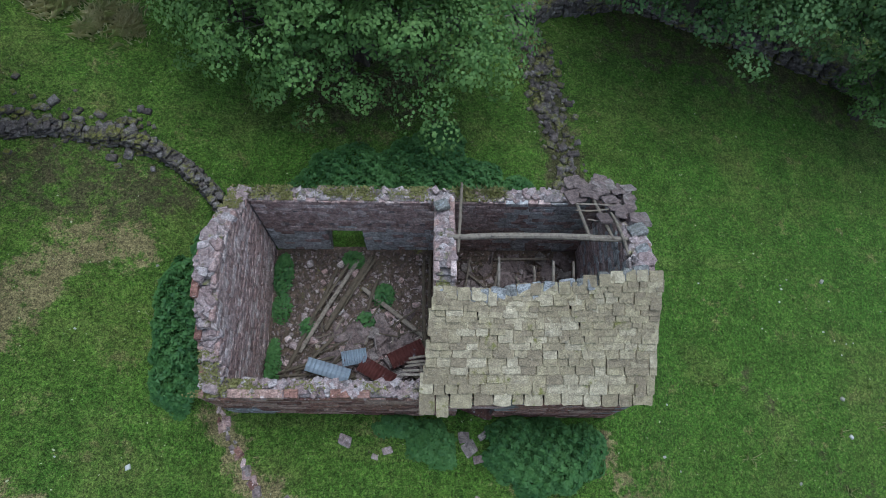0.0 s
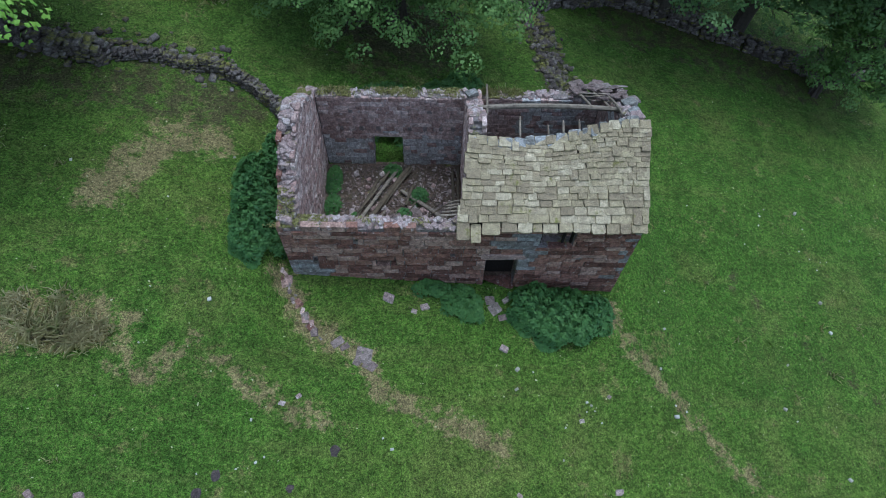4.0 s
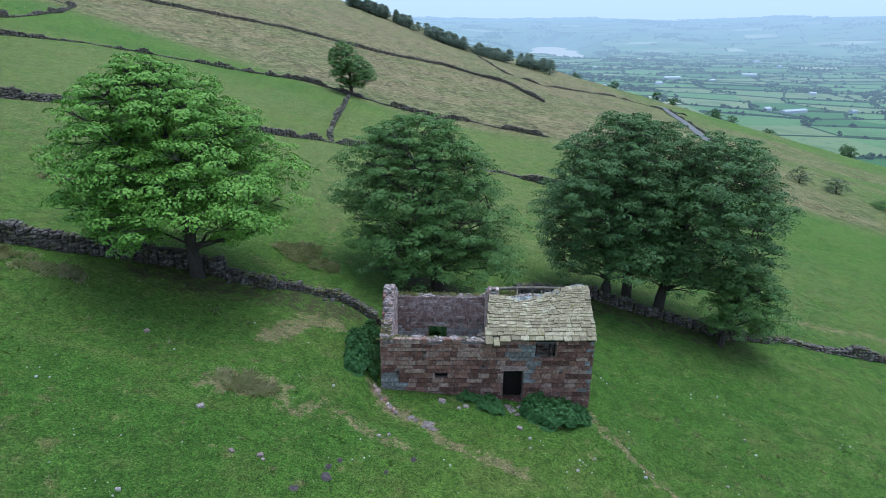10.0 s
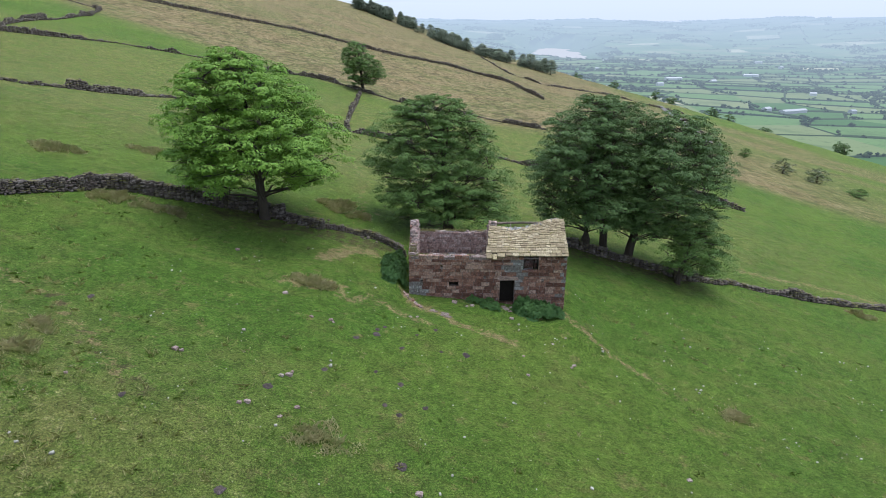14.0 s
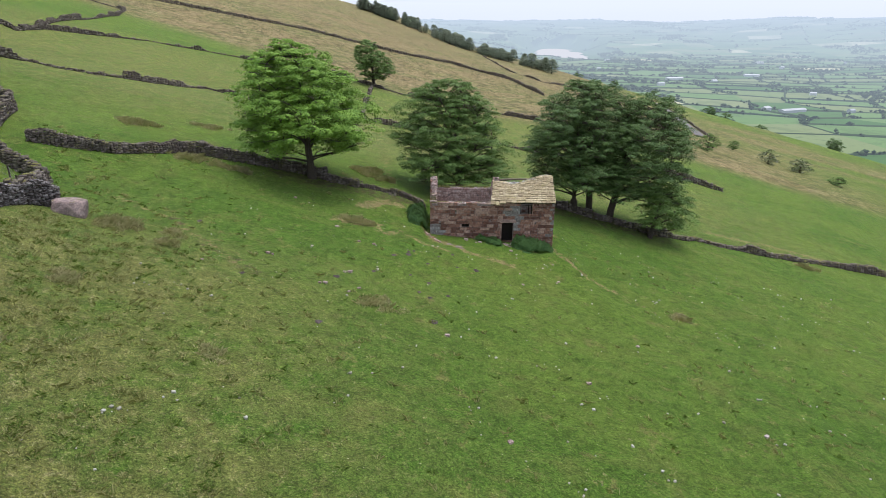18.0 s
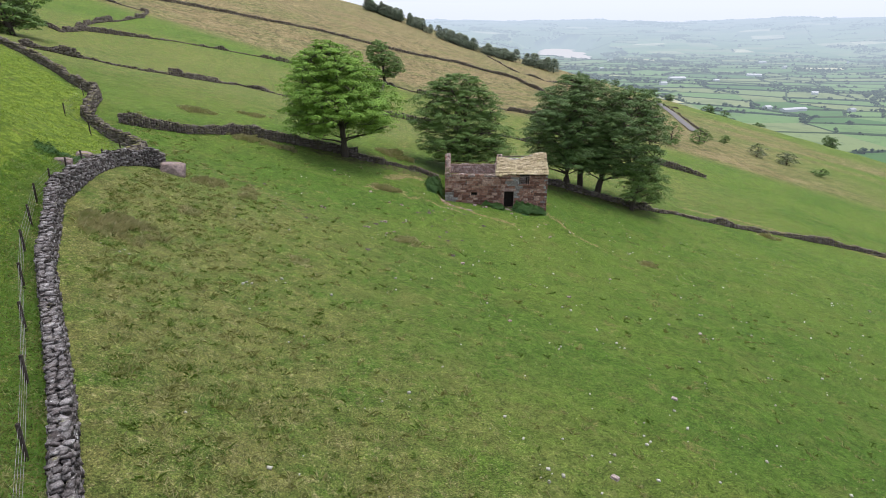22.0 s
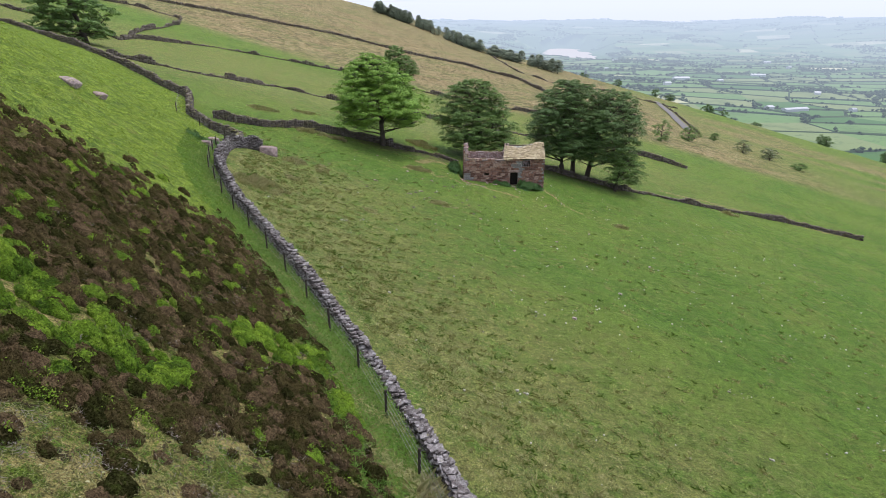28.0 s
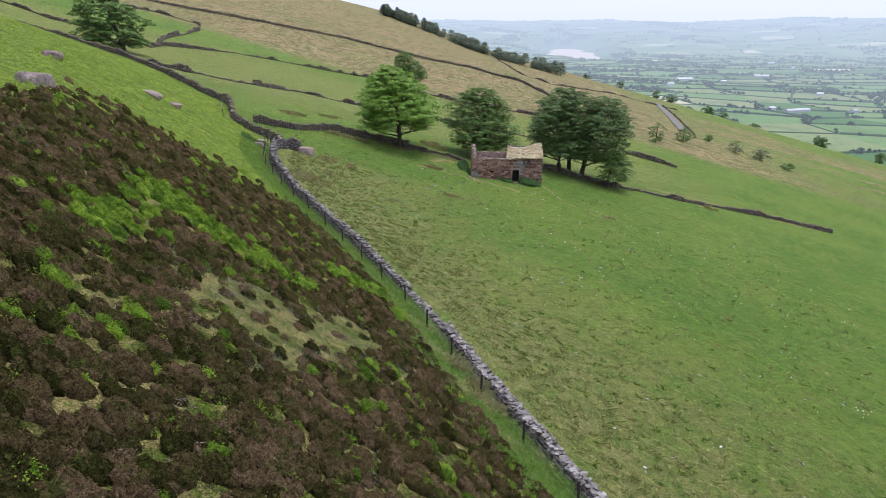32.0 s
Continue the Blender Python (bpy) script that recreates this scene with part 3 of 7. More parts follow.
def stones_along(pts, tall, wide, size, seed, gaps=(), lift=0.0, broken=0.0, rise=None):
    """Irregular stones of a drystone wall on the ground along a line: centre, angle, size of each. gaps: (share, low) where it has slipped."""
    r = np.random.RandomState(seed)
    out = []
    for (x0, y0), (x1, y1) in zip(pts[:-1], pts[1:]):
        L = math.hypot(x1 - x0, y1 - y0)
        ang = math.atan2(y1 - y0, x1 - x0)
        nx, ny = -math.sin(ang), math.cos(ang)
        a = 0.0
        while a < L:
            w = size * r.uniform(0.7, 1.4)
            t = a / L
            x, y = x0 + (x1 - x0) * t, y0 + (y1 - y0) * t
            worn = 0.5 + 0.5 * math.sin(x * 0.31 + seed) * math.sin(y * 0.23 + x * 0.11 + seed * 2)
            ht = tall * (0.60 + 0.46 * worn) * (1 + 0.16 * math.sin(1.9 * (x + y) + seed) * math.sin(0.7 * x - 0.9 * y))
            for g0, g1, gz in gaps:
                if g0 < x < g1:
                    ht *= gz
            if broken:
                k = 0.5 + 0.5 * math.sin(0.13 * (x + 0.8 * y) + seed) * math.sin(0.31 * (x - 0.6 * y) + 2 * seed) + 0.2 * math.sin(0.9 * (x + y))
                ht *= 1 - broken * max(0.0, min(1.0, (0.62 - k) / 0.3))
            if rise:
                ht *= rise(y)
            rows = max(1, int(round(ht / (size * 0.45))))
            for k in range(rows):
                hh = ht / rows
                f = (k + 0.5) / rows
                half = wide * (0.5 - 0.16 * f)
                for side in (-1, 1):
                    j = r.uniform(-0.15, 0.15, 3) * size
                    out.append((x + nx * side * half * 0.62 + j[0], y + ny * side * half * 0.62 + j[1], f * ht + j[2] + lift, ang + r.uniform(-0.35, 0.35),
                                w * r.uniform(0.65, 1.05), half * 1.25 * r.uniform(0.7, 1.1), hh * r.uniform(0.75, 1.2)))
            for s2 in (-1, 1):
                if r.uniform() < 0.72:
                    o = s2 * wide * 0.17 + r.uniform(-0.1, 0.1) * wide
                    out.append((x + nx * o + r.uniform(-0.1, 0.1) * w, y + ny * o, ht + size * r.uniform(0.0, 0.2) + lift, ang + r.uniform(-0.9, 0.9), w * r.uniform(0.5, 1.1), wide * r.uniform(0.3, 0.55), size * r.uniform(0.22, 0.5)))
            a += w * 0.92
    out = np.array(out)
    out[:, 2] += height(out[:, 0], out[:, 1])
    return out


CUBE_V = np.array([(x, y, z) for z in (-0.5, 0.5) for y in (-0.5, 0.5) for x in (-0.5, 0.5)])
CUBE_F = np.array([(0, 2, 3, 1), (4, 5, 7, 6), (0, 1, 5, 4), (2, 6, 7, 3), (0, 4, 6, 2), (1, 3, 7, 5)])


def many_stones(name, rows, material, parent=None, seed=1, jitter=0.14):
    """All stones of a table as one mesh."""
    r = np.random.RandomState(seed)
    rows = np.asarray(rows)
    k = len(rows)
    v = CUBE_V[None] * (1 + r.uniform(-jitter, jitter * 0.4, (k, 8, 3)))
    v = v * rows[:, None, 4:7]
    c, s = np.cos(rows[:, 3])[:, None], np.sin(rows[:, 3])[:, None]
    tilt = r.uniform(-0.28, 0.28, (k, 1))
    z = v[..., 2] + v[..., 0] * tilt
    x, y = v[..., 0] * c - v[..., 1] * s, v[..., 0] * s + v[..., 1] * c
    v = np.stack([x + rows[:, None, 0], y + rows[:, None, 1], z + rows[:, None, 2]], -1).reshape(-1, 3)
    f = (CUBE_F[None] + 8 * np.arange(k)[:, None, None]).reshape(-1, 4)
    return arrays(name, v, f, material, parent)


def leaf_cloud(points, normals, size, seed, spread=0.9, flat=0.0, longer=1.25):
    """A folded four-point leaf at every point, facing roughly along its normal. Returns vertices and quads."""
    r = np.random.RandomState(seed)
    k = len(points)
    n = normals + r.normal(0, spread * 0.5, (k, 3))
    n[:, 2] += flat
    n /= np.linalg.norm(n, axis=1)[:, None] + 1e-6
    a = np.cross(n, r.normal(0, 1, (k, 3)))
    a /= np.linalg.norm(a, axis=1)[:, None] + 1e-6
    b = np.cross(n, a)
    s = size * r.uniform(0.65, 1.35, (k, 1))
    tip = points + a * s * longer - n * s * 0.25
    back = points - a * s * 0.5
    l, rr = points + b * s * 0.62 + n * s * 0.1, points - b * s * 0.62 + n * s * 0.1
    v = np.stack([back, l, tip, rr], 1).reshape(-1, 3)
    f = np.arange(4 * k).reshape(k, 4)
    return v, f


def blades(base, tall, wide, seed, lean=0.5, flop=None):
    """A bent, tapering grass blade at every base point."""
    r = np.random.RandomState(seed)
    k = len(base)
    ang = r.uniform(0, 6.283, k)
    h = tall * r.uniform(0.55, 1.3, k) if np.isscalar(tall) else tall * r.uniform(0.6, 1.25, k)
    d = np.stack([np.cos(ang), np.sin(ang), np.zeros(k)], 1)
    side = np.stack([-np.sin(ang), np.cos(ang), np.zeros(k)], 1) * wide
    out = lean * r.uniform(0.2, 1.2, k)
    mid = base + d * (h * out * 0.35)[:, None] + np.array((0, 0, 1.0)) * (h * 0.6)[:, None]
    tip = base + d * (h * out)[:, None] + np.array((0, 0, 1.0)) * (h * (1 - 0.25 * out))[:, None]
    v = np.stack([base - side, base + side, mid + side * 0.7, tip, mid - side * 0.7], 1)
    return v.reshape(-1, 3), (np.array((0, 1, 2, 3, 4))[None] + 5 * np.arange(k)[:, None])


def tube(bm, p0, p1, r0, r1, sides=7):
    p0, p1 = Vector(p0), Vector(p1)
    q = (p1 - p0).to_track_quat("Z", "Y").to_matrix()
    rings = []
    for p, rad in ((p0, r0), (p1, r1)):
        rings.append([bm.verts.new(p + q @ Vector((rad * math.cos(6.2832 * i / sides), rad * math.sin(6.2832 * i / sides), 0))) for i in range(sides)])
    for i in range(sides):
        j = (i + 1) % sides
        bm.faces.new((rings[0][i], rings[0][j], rings[1][j], rings[1][i]))
    bm.faces.new(rings[1])
    bm.faces.new(rings[0][::-1])


def limb(bm, path, r0, r1, sides=7):
    """A tapered, bending tube through points."""
    k = len(path)
    rings = []
    for i, p in enumerate(path):
        d = Vector(path[min(i + 1, k - 1)]) - Vector(path[max(i - 1, 0)])
        q = d.to_track_quat("Z", "Y").to_matrix()
        rad = r0 + (r1 - r0) * i / (k - 1)
        rings.append([bm.verts.new(Vector(p) + q @ Vector((rad * math.cos(6.2832 * a / sides), rad * math.sin(6.2832 * a / sides), 0))) for a in range(sides)])
    for a, b in zip(rings[:-1], rings[1:]):
        for i in range(sides):
            j = (i + 1) % sides
            bm.faces.new((a[i], a[j], b[j], b[i]))
    bm.faces.new(rings[-1])


# ---------------------------------------------------------------- ground
def graded(lo, hi, fine_lo, fine_hi, step, core=None, core_step=0.35, grow=1.09):
    a = list(np.arange(fine_lo, fine_hi + 1e-6, step))
    if core:
        a = [v for v in a if v < core[0] or v > core[1]] + list(np.arange(core[0], core[1] + 1e-6, core_step))
    v, s = fine_hi, step
    while v < hi:
        s = min(s * grow, 120)
        v += s
        a.append(v)
    v, s = fine_lo, step
    while v > lo:
        s = min(s * grow, 120)
        v -= s
        a.append(v)
    return np.array(sorted(a))


def segment_near(x, y, pts, wide):
    """1 on the line through pts, falling to 0 at wide."""
    best = np.full(x.shape, 1e9)
    for (x0, y0), (x1, y1) in zip(pts[:-1], pts[1:]):
        dx, dy = x1 - x0, y1 - y0
        t = np.clip(((x - x0) * dx + (y - y0) * dy) / (dx * dx + dy * dy), 0, 1)
        best = np.minimum(best, np.hypot(x - x0 - t * dx, y - y0 - t * dy))
    return smooth(wide, wide * 0.25, best)


gx = graded(-2600, 3900, -62, 52, 0.75, (-9, 9))
gy = graded(-1500, 4950, -104, 34, 0.75, (-4, 11))
X, Y = np.meshgrid(gx, gy)
Z = height(X, Y)
# the barn's floor lies over lowered ground
inside = smooth(-5.35, -5.1, X) * smooth(5.1, 4.8, X) * smooth(2.25, 2.5, Y) * smooth(7.6, 7.35, Y)
Z = Z - inside * 0.9
nx, ny = len(gx), len(gy)
idx = np.arange(nx * ny).reshape(ny, nx)
faces = np.stack([idx[:-1, :-1], idx[:-1, 1:], idx[1:, 1:], idx[1:, :-1]], -1).reshape(-1, 4)
ground = arrays("ground", np.stack([X, Y, Z], -1).reshape(-1, 3), faces, M["ground"], None, True)
tagged(ground, "green sheep-grazed hillside pasture rising to brown moor", "ground", "", "structure")
ground.data.materials.append(M["valley"])
fx, fy = X[:-1, :-1].ravel(), Y[:-1, :-1].ravel()
edge = brow(fx, fy)
slot = ((edge > 30) & (Z[:-1, :-1].ravel() < -12)) | (fy > 800)
ground.data.polygons.foreach_set("material_index", slot.astype(np.int32))
D = (bound(Y) - X) * 0.8
zones = {
    "heath": smooth(0.6, 2.2, D) * (1 - smooth(-5, 3, np.maximum(Y + 45.5, -(X + 30.5)))),
    "bracken": smooth(0.6, 2.2, D) * smooth(-5, 3, np.maximum(Y + 45.5, -(X + 30.5))) * (1 - smooth(150, 220, Y)),
    "rough": smooth(-24, -3, D) * smooth(-4, -20, Y) * 0.95 + 0.75 * smooth(60, 20, X) * smooth(14, 34, Y) * (1 - smooth(100, 130, Y)),
    "moor": np.maximum(smooth(-8, 8, Y - (118 - 0.44 * X)) * smooth(150, 60, X - 0.12 * (Y - 120)) * smooth(6, 0, D * (Y < 60)), smooth(40, 70, X) * smooth(80, 110, Y) * smooth(60, 20, brow(X, Y)) * 0.8 * smooth(0.05, 0.5, 0.6 * waves(X, Y, 70, 41) + 0.4 * waves(X, Y, 24, 43) + 0.5 * np.exp(-((X - 150) / 70) ** 2 - ((Y - 230) / 90) ** 2))),
    "worn": np.maximum.reduce([segment_near(X, Y, [(-5.9, 2.0), (-5.4, 1.2), (-4.7, 0.0), (-3.0, -0.7), (-2.6, -1.7), (-1.5, -2.2), (0.0, -2.6), (1.1, -3.3)], 0.65), 0.9 * segment_near(X, Y, [(5.1, 1.5), (5.2, 0.7), (6.5, -0.9), (8.2, -2.6), (9.8, -4.4), (11, -5.8)], 0.55),
                               0.75 * segment_near(X, Y, [(-7.9, -0.6), (-8.9, -1.9), (-9.6, -1.2)], 0.7), 0.6 * segment_near(X, Y, [(-11.2, -0.2), (-9.6, -0.2)], 0.7), 0.9 * segment_near(X, Y, [(-28.5, -6.0), (-26.4, -6.6), (-24.3, -7.6), (-22.1, -8.8), (-19.3, -11.4), (-16.4, -14.2)], 0.5), 0.95 * segment_near(X, Y, [(-11.4, 4.0), (-10.1, 6.6), (-8.5, 6.6)], 1.4), segment_near(X, Y, [(-12.6, -0.6), (-10.3, -0.5)], 1.5), 0.8 * segment_near(X, Y, [(-7.0, -1.4), (-5.6, -2.2), (-4.2, -2.8)], 0.7), 0.7 * segment_near(X, Y, [(28.4, 23.5), (36.3, 24.4), (43.5, 24.2), (60, 22)], 1.6),
                               0.35 * segment_near(X, Y, [(-7.6, 9.0), (-12, 7.8)], 1.6), 0.55 * segment_near(X, Y, [(-10, 13), (-11, 24), (-16, 45), (-17, 60)], 0.8)]),
    # first entry: a bank's dark grass and shadow line, put into the colour
    "soil": np.maximum.reduce([0.5 * segment_near(X, Y, [(10.6, 4.0), (11.5, 2.8), (12.7, 1.3), (14.1, 0.1), (16.2, -1.2)], 0.55), 0.8 * segment_near(X, Y, [(-23, -8), (-20.7, -9.9), (-18.3, -12.5), (-15.3, -14.8)], 0.4), 0.6 * segment_near(X, Y, [(-12.3, 10), (-9.5, 9.4)], 1.1), 0.85 * segment_near(X, Y, [(5.0, 8.6), (4.6, 12.1), (3.9, 16.0)], 1.3), 0.6 * segment_near(X, Y, [(-20, 8.5), (-8, 8.2)], 1.8), 0.7 * segment_near(X, Y, [(-17, 9), (-16, 9)], 4.0),
                               0.7 * segment_near(X, Y, [(-3, 14), (-2, 14)], 4.5), 0.6 * segment_near(X, Y, [(9, 18.5), (19, 17)], 4.5)]),
}
for key, val in zones.items():
    at = ground.data.attributes.new(key, "FLOAT", "POINT")
    at.data.foreach_set("value", np.clip(val, 0, 1).astype(np.float32).ravel())


def gz(x, y):
    return float(height(x, y))


# ---------------------------------------------------------------- the barn
XL, XR, YF, YB, EAVE = -5.5, 5.19, 2.1, 7.75, 3.56
INL, INR, INF, INB, PW, PE = -4.93, 4.62, 2.58, 7.28, 0.05, 0.58
barn = thing("barn", "ruined two-room brown gritstone barn, half its stone-slate roof fallen", "barn")
RISE = 0.64


def gable(y, extra=0.0):
    return EAVE - 0.05 + max(0.0, min(y - YF, YB - y)) * RISE + extra


def rag(v, seed, amount=0.12):
    return amount * (math.sin(v * 3.1 + seed) + math.sin(v * 7.3 + seed * 2.3) * 0.6)


def front_top(u):
    x = XL + u
    return EAVE - 0.04 + (rag(x, 1, 0.05) if x < 0 else 0.0)


DOOR = (0.72, 1.72, -0.5, 1.86)
WINDOW = (2.26, 3.26, 2.62, 3.42)
SLOTS = [(-2.76, -2.12, 1.38, 1.76), (-4.72, -4.57, 1.62, 1.80), (-3.35, -3.22, 2.85, 2.98), (-0.42, -0.28, 2.02, 2.2), (3.55, 3.68, 1.65, 1.8)]
BDOOR = (-3.16, -2.10, -0.5, 1.62)


def core_with_holes(name, along, across, z0, top, holes, steps=36):
    """A wall's dark core: upright strips with a ragged top, cut by openings. along: (axis, from, to); across: (from, to)."""
    axis, a0, a1 = along
    cuts = sorted({a0, a1, *[h for q in holes for h in q[:2] if a0 < h < a1], *np.linspace(a0, a1, steps)})
    bm = bmesh.new()
    for s, e in zip(cuts[:-1], cuts[1:]):
        if e - s < 1e-4:
            continue
        mid = (s + e) / 2
        spans = [(z0, top(mid))]
        for h0, h1, b, t in holes:
            if h0 - 1e-4 <= s and e <= h1 + 1e-4:
                spans = [p for q in spans for p in ((q[0], min(q[1], b)), (max(q[0], t), q[1]))]
        for b, t in spans:
            if t - b > 0.01:
                if axis == "x":
                    box(bm, s, e, *across, b, t)
                else:
                    box(bm, *across, s, e, b, t)
    bmesh.ops.remove_doubles(bm, verts=bm.verts[:], dist=1e-4)
    return part(name, bm, M["mortar"], barn)


IN = 0.05
wall_front = core_with_holes("front_wall", ("x", XL + IN, XR - IN), (YF + IN, INF - IN), -1.2, lambda x: front_top(x - XL) - 0.03, [DOOR, WINDOW, *SLOTS])
wall_back = core_with_holes("back_wall", ("x", XL + IN, XR - IN), (INB + IN, YB - IN), -1.2, lambda x: EAVE - 0.03 + (rag(x, 4, 0.03) if x < 3.5 else 0), [BDOOR])
wall_left = core_with_holes("left_gable", ("y", INF - IN, INB + IN), (XL + IN, INL - IN), -1.2, lambda y: gable(y, -0.08 + rag(y, 2, 0.10)), [])
wall_right = core_with_holes("right_gable", ("y", INF - IN, INB + IN), (INR + IN, XR - IN), -1.4, lambda y: gable(y, -0.06 + (rag(y, 6, 0.10) if y > 5 else 0)), [])
wall_mid = core_with_holes("partition_wall", ("y", INF - IN, INB + IN), (PW + IN, PE - IN), -0.5, lambda y: gable(y, -0.14 + rag(y, 9, 0.07)), [])


def front_kind(u, z):
    x = XL + u
    pale = (x < -4.35 and 0.7 < z < 1.75) or (x > 4.75 and z > 0.6) or (1.72 < x < 2.25 and 0.9 < z < 3.3) or (0.9 < x < 2.3 and 2.5 < z < 3.0) or (2.2 < x < 3.3 and 2.3 < z < 2.65) or (-1.5 < x < -1.1 and z > 3.1)
    return "pale_ashlar" if pale and RS.random() < 0.75 else "ashlar"


def back_kind(u, z):
    x = INR - u
    return "limed" if (z < 1.75 + 0.2 * math.sin(x * 2) and x < 0 and RS.random() < 0.8) or (2.0 < x < 4.3 and RS.random() < 0.6) else "rubble"


lay(wall_front, (XL, YF, 0), (1, 0), (0, -1), XR - XL, lambda u: 0.55 - 0.1 * u, front_top, [tuple(v - XL if i < 2 else v for i, v in enumerate(h)) for h in (DOOR, WINDOW, *SLOTS)], (0.19, 0.31), (0.32, 0.80), front_kind, 0.2, gap=0.026)
PUT = [(INR - x - 0.14, INR - x, z, z + 0.15) for x, z in ((-1.35, 1.95), (-0.8, 1.9), (-1.9, 1.85), (-3.6, 1.9), (-4.3, 1.95), (-0.35, 1.95), (-3.9, 2.75), (-1.2, 2.78), (-3.0, 1.95))]
lay(wall_back, (INR, INB, 0), (-1, 0), (0, -1), INR - INL, lambda u: 0.0, lambda u: EAVE, [(INR - BDOOR[1], INR - BDOOR[0], -0.5, BDOOR[3]), *PUT, (INR - PE, INR - PW, -1, 9)], (0.15, 0.24), (0.2, 0.52), back_kind, 0.14, name="rubble_stone")
lay(wall_left, (INL, INF, 0), (0, 1), (1, 0), INB - INF, lambda u: 0.0, lambda u: gable(INF + u, -0.05 + rag(INF + u, 2, 0.10)), [], (0.16, 0.25), (0.22, 0.55), "rubble", 0.14, name="rubble_stone")
lay(wall_left, (XL, YB, 0), (0, -1), (-1, 0), YB - YF, lambda u: 0.5, lambda u: gable(YB - u, -0.1), [], (0.26, 0.36), (0.4, 0.85), "ashlar", 0.16)
lay(wall_mid, (PW, INB, 0), (0, -1), (-1, 0), INB - INF, lambda u: 0.0, lambda u: gable(INB - u, -0.12 + rag(INB - u, 9, 0.07)), [], (0.17, 0.26), (0.25, 0.6), "rubble", 0.14, name="rubble_stone")
lay(wall_mid, (PE, INF + 1.6, 0), (0, 1), (1, 0), INB - INF - 1.6, lambda u: 0.0, lambda u: gable(INF + 1.6 + u, -0.12), [], (0.2, 0.28), (0.3, 0.6), "rubble", 0.14, name="rubble_stone")
lay(wall_right, (INR, INB, 0), (0, -1), (-1, 0), 3.2, lambda u: 0.0, lambda u: gable(INB - u, -0.1), [], (0.18, 0.28), (0.28, 0.6), lambda u, z: "limed" if RS.random() < 0.4 else "rubble", 0.14, name="rubble_stone")
lay(wall_right, (XR, YF, 0), (0, 1), (1, 0), YB - YF, lambda u: -0.6, lambda u: gable(YF + u, -0.1), [], (0.28, 0.38), (0.45, 0.9), "ashlar", 0.16)
lay(wall_back, (XL, YB, 0), (1, 0), (0, 1), XR - XL, lambda u: 0.6 - 0.15 * u, lambda u: EAVE, [(BDOOR[0] - XL, BDOOR[1] - XL, -0.5, BDOOR[3])], (0.30, 0.42), (0.5, 1.0), "ashlar", 0.16)
# dressed lintels, jambs and sills
for x0, x1, y0, y1, z0, z1, wall in ((DOOR[0] - 0.2, DOOR[1] + 0.2, YF - 0.02, YF + 0.25, 1.86, 2.14, wall_front), (WINDOW[0] - 0.1, WINDOW[1] + 0.12, YF - 0.035, YF + 0.25, 2.46, 2.62, wall_front),
                                     (BDOOR[0] - 0.25, BDOOR[1] + 0.25, INB - 0.012, INB + 0.2, 1.62, 1.82, wall_back), (DOOR[0] - 0.02, DOOR[1] + 0.02, YF - 0.12, INF, -0.12, 0.08, wall_front)):
    piece("lintel", "ashlar" if z0 > 2.2 or z0 < 0.5 else "rubble", frame_of((1, 0, 0), (0, 0, 1), ((x0 + x1) / 2, (y0 + y1) / 2, (z0 + z1) / 2), (x1 - x0, y1 - y0, z1 - z0)), wall)
# near-black panels added in the ventilation slits, painting their inner shade
for x0, x1, z0, z1 in SLOTS:
    bm = bmesh.new()
    box(bm, x0 - 0.04, x1 + 0.04, INF - 0.16, INF - 0.06, z0 - 0.04, z1 + 0.04)
    box(bm, x0 - 0.01, x1 + 0.01, YF + 0.05, INF - 0.05, z0 - 0.05, z0 - 0.012)
    part("slit_back", bm, M["deep_shade"], wall_front, "near-black panel added to shade a ventilation slit")
# near-black planks added behind the doorway, standing in for its dark interior
inner = new("plank_door")
inner.parent = barn
inner["label"] = "near-black planks added behind the doorway to darken it"
for k in range(6):
    bm = bmesh.new()
    box(bm, DOOR[0] + 0.02 + 0.165 * k, DOOR[0] + 0.183 + 0.165 * k, INF + 0.06, INF + 0.09, 0.1, 1.84 - 0.07 * (k % 3))
    part("plank", bm, M["deep_shade"], inner)
bm = bmesh.new()
for x in (WINDOW[0] + 0.03, WINDOW[1] - 0.03, 2.98):
    box(bm, x - 0.03, x + 0.03, YF + 0.16, YF + 0.24, 2.63, 3.40)
box(bm, WINDOW[0] + 0.07, WINDOW[1] - 0.07, YF + 0.17, YF + 0.23, 3.34, 3.40)
part("window_frame", bm, M["deep_shade"], barn, "dark rotten wooden window frame")
bm = bmesh.new()
for k in range(6):
    x = 2.4 + 0.09 * k
    tube(bm, (x + RS.uniform(-0.1, 0.1), YF + 0.38, 2.66), (x + RS.uniform(-0.3, 0.3), YF + 0.5, 2.66 + RS.uniform(0.1, 0.4)), 0.012, 0.008, 5)
part("nest", bm, M["mossy_timber"], barn, "old nest of pale twigs in the window")


# loose cap stones along the broken wall tops
def caps(wall, p0, p1, wide, top, count, seed, size=(0.07, 0.26), skip=None):
    r = random.Random(seed)
    for k in range(count):
        t = (k + r.random()) / count
        q = Vector(p0).lerp(Vector(p1), t)
        s = r.uniform(*size)
        off = r.uniform(-0.5, 0.5) * (wide - s * 0.7)
        d = (Vector(p1) - Vector(p0)).normalized()
        x, y = q.x - d.y * off, q.y + d.x * off
        if skip and skip(x, y):
            continue
        h = s * r.uniform(0.35, 0.6)
        a = r.uniform(0, 6.3)
        m = frame_of((math.cos(a), math.sin(a), r.uniform(-0.15, 0.15)), (r.uniform(-0.25, 0.25), r.uniform(-0.25, 0.25), 1), (x, y, top(x, y) + h * 0.3), (s, s * r.uniform(0.6, 0.9), h))
        piece("cap_stone", "cap", m, wall)


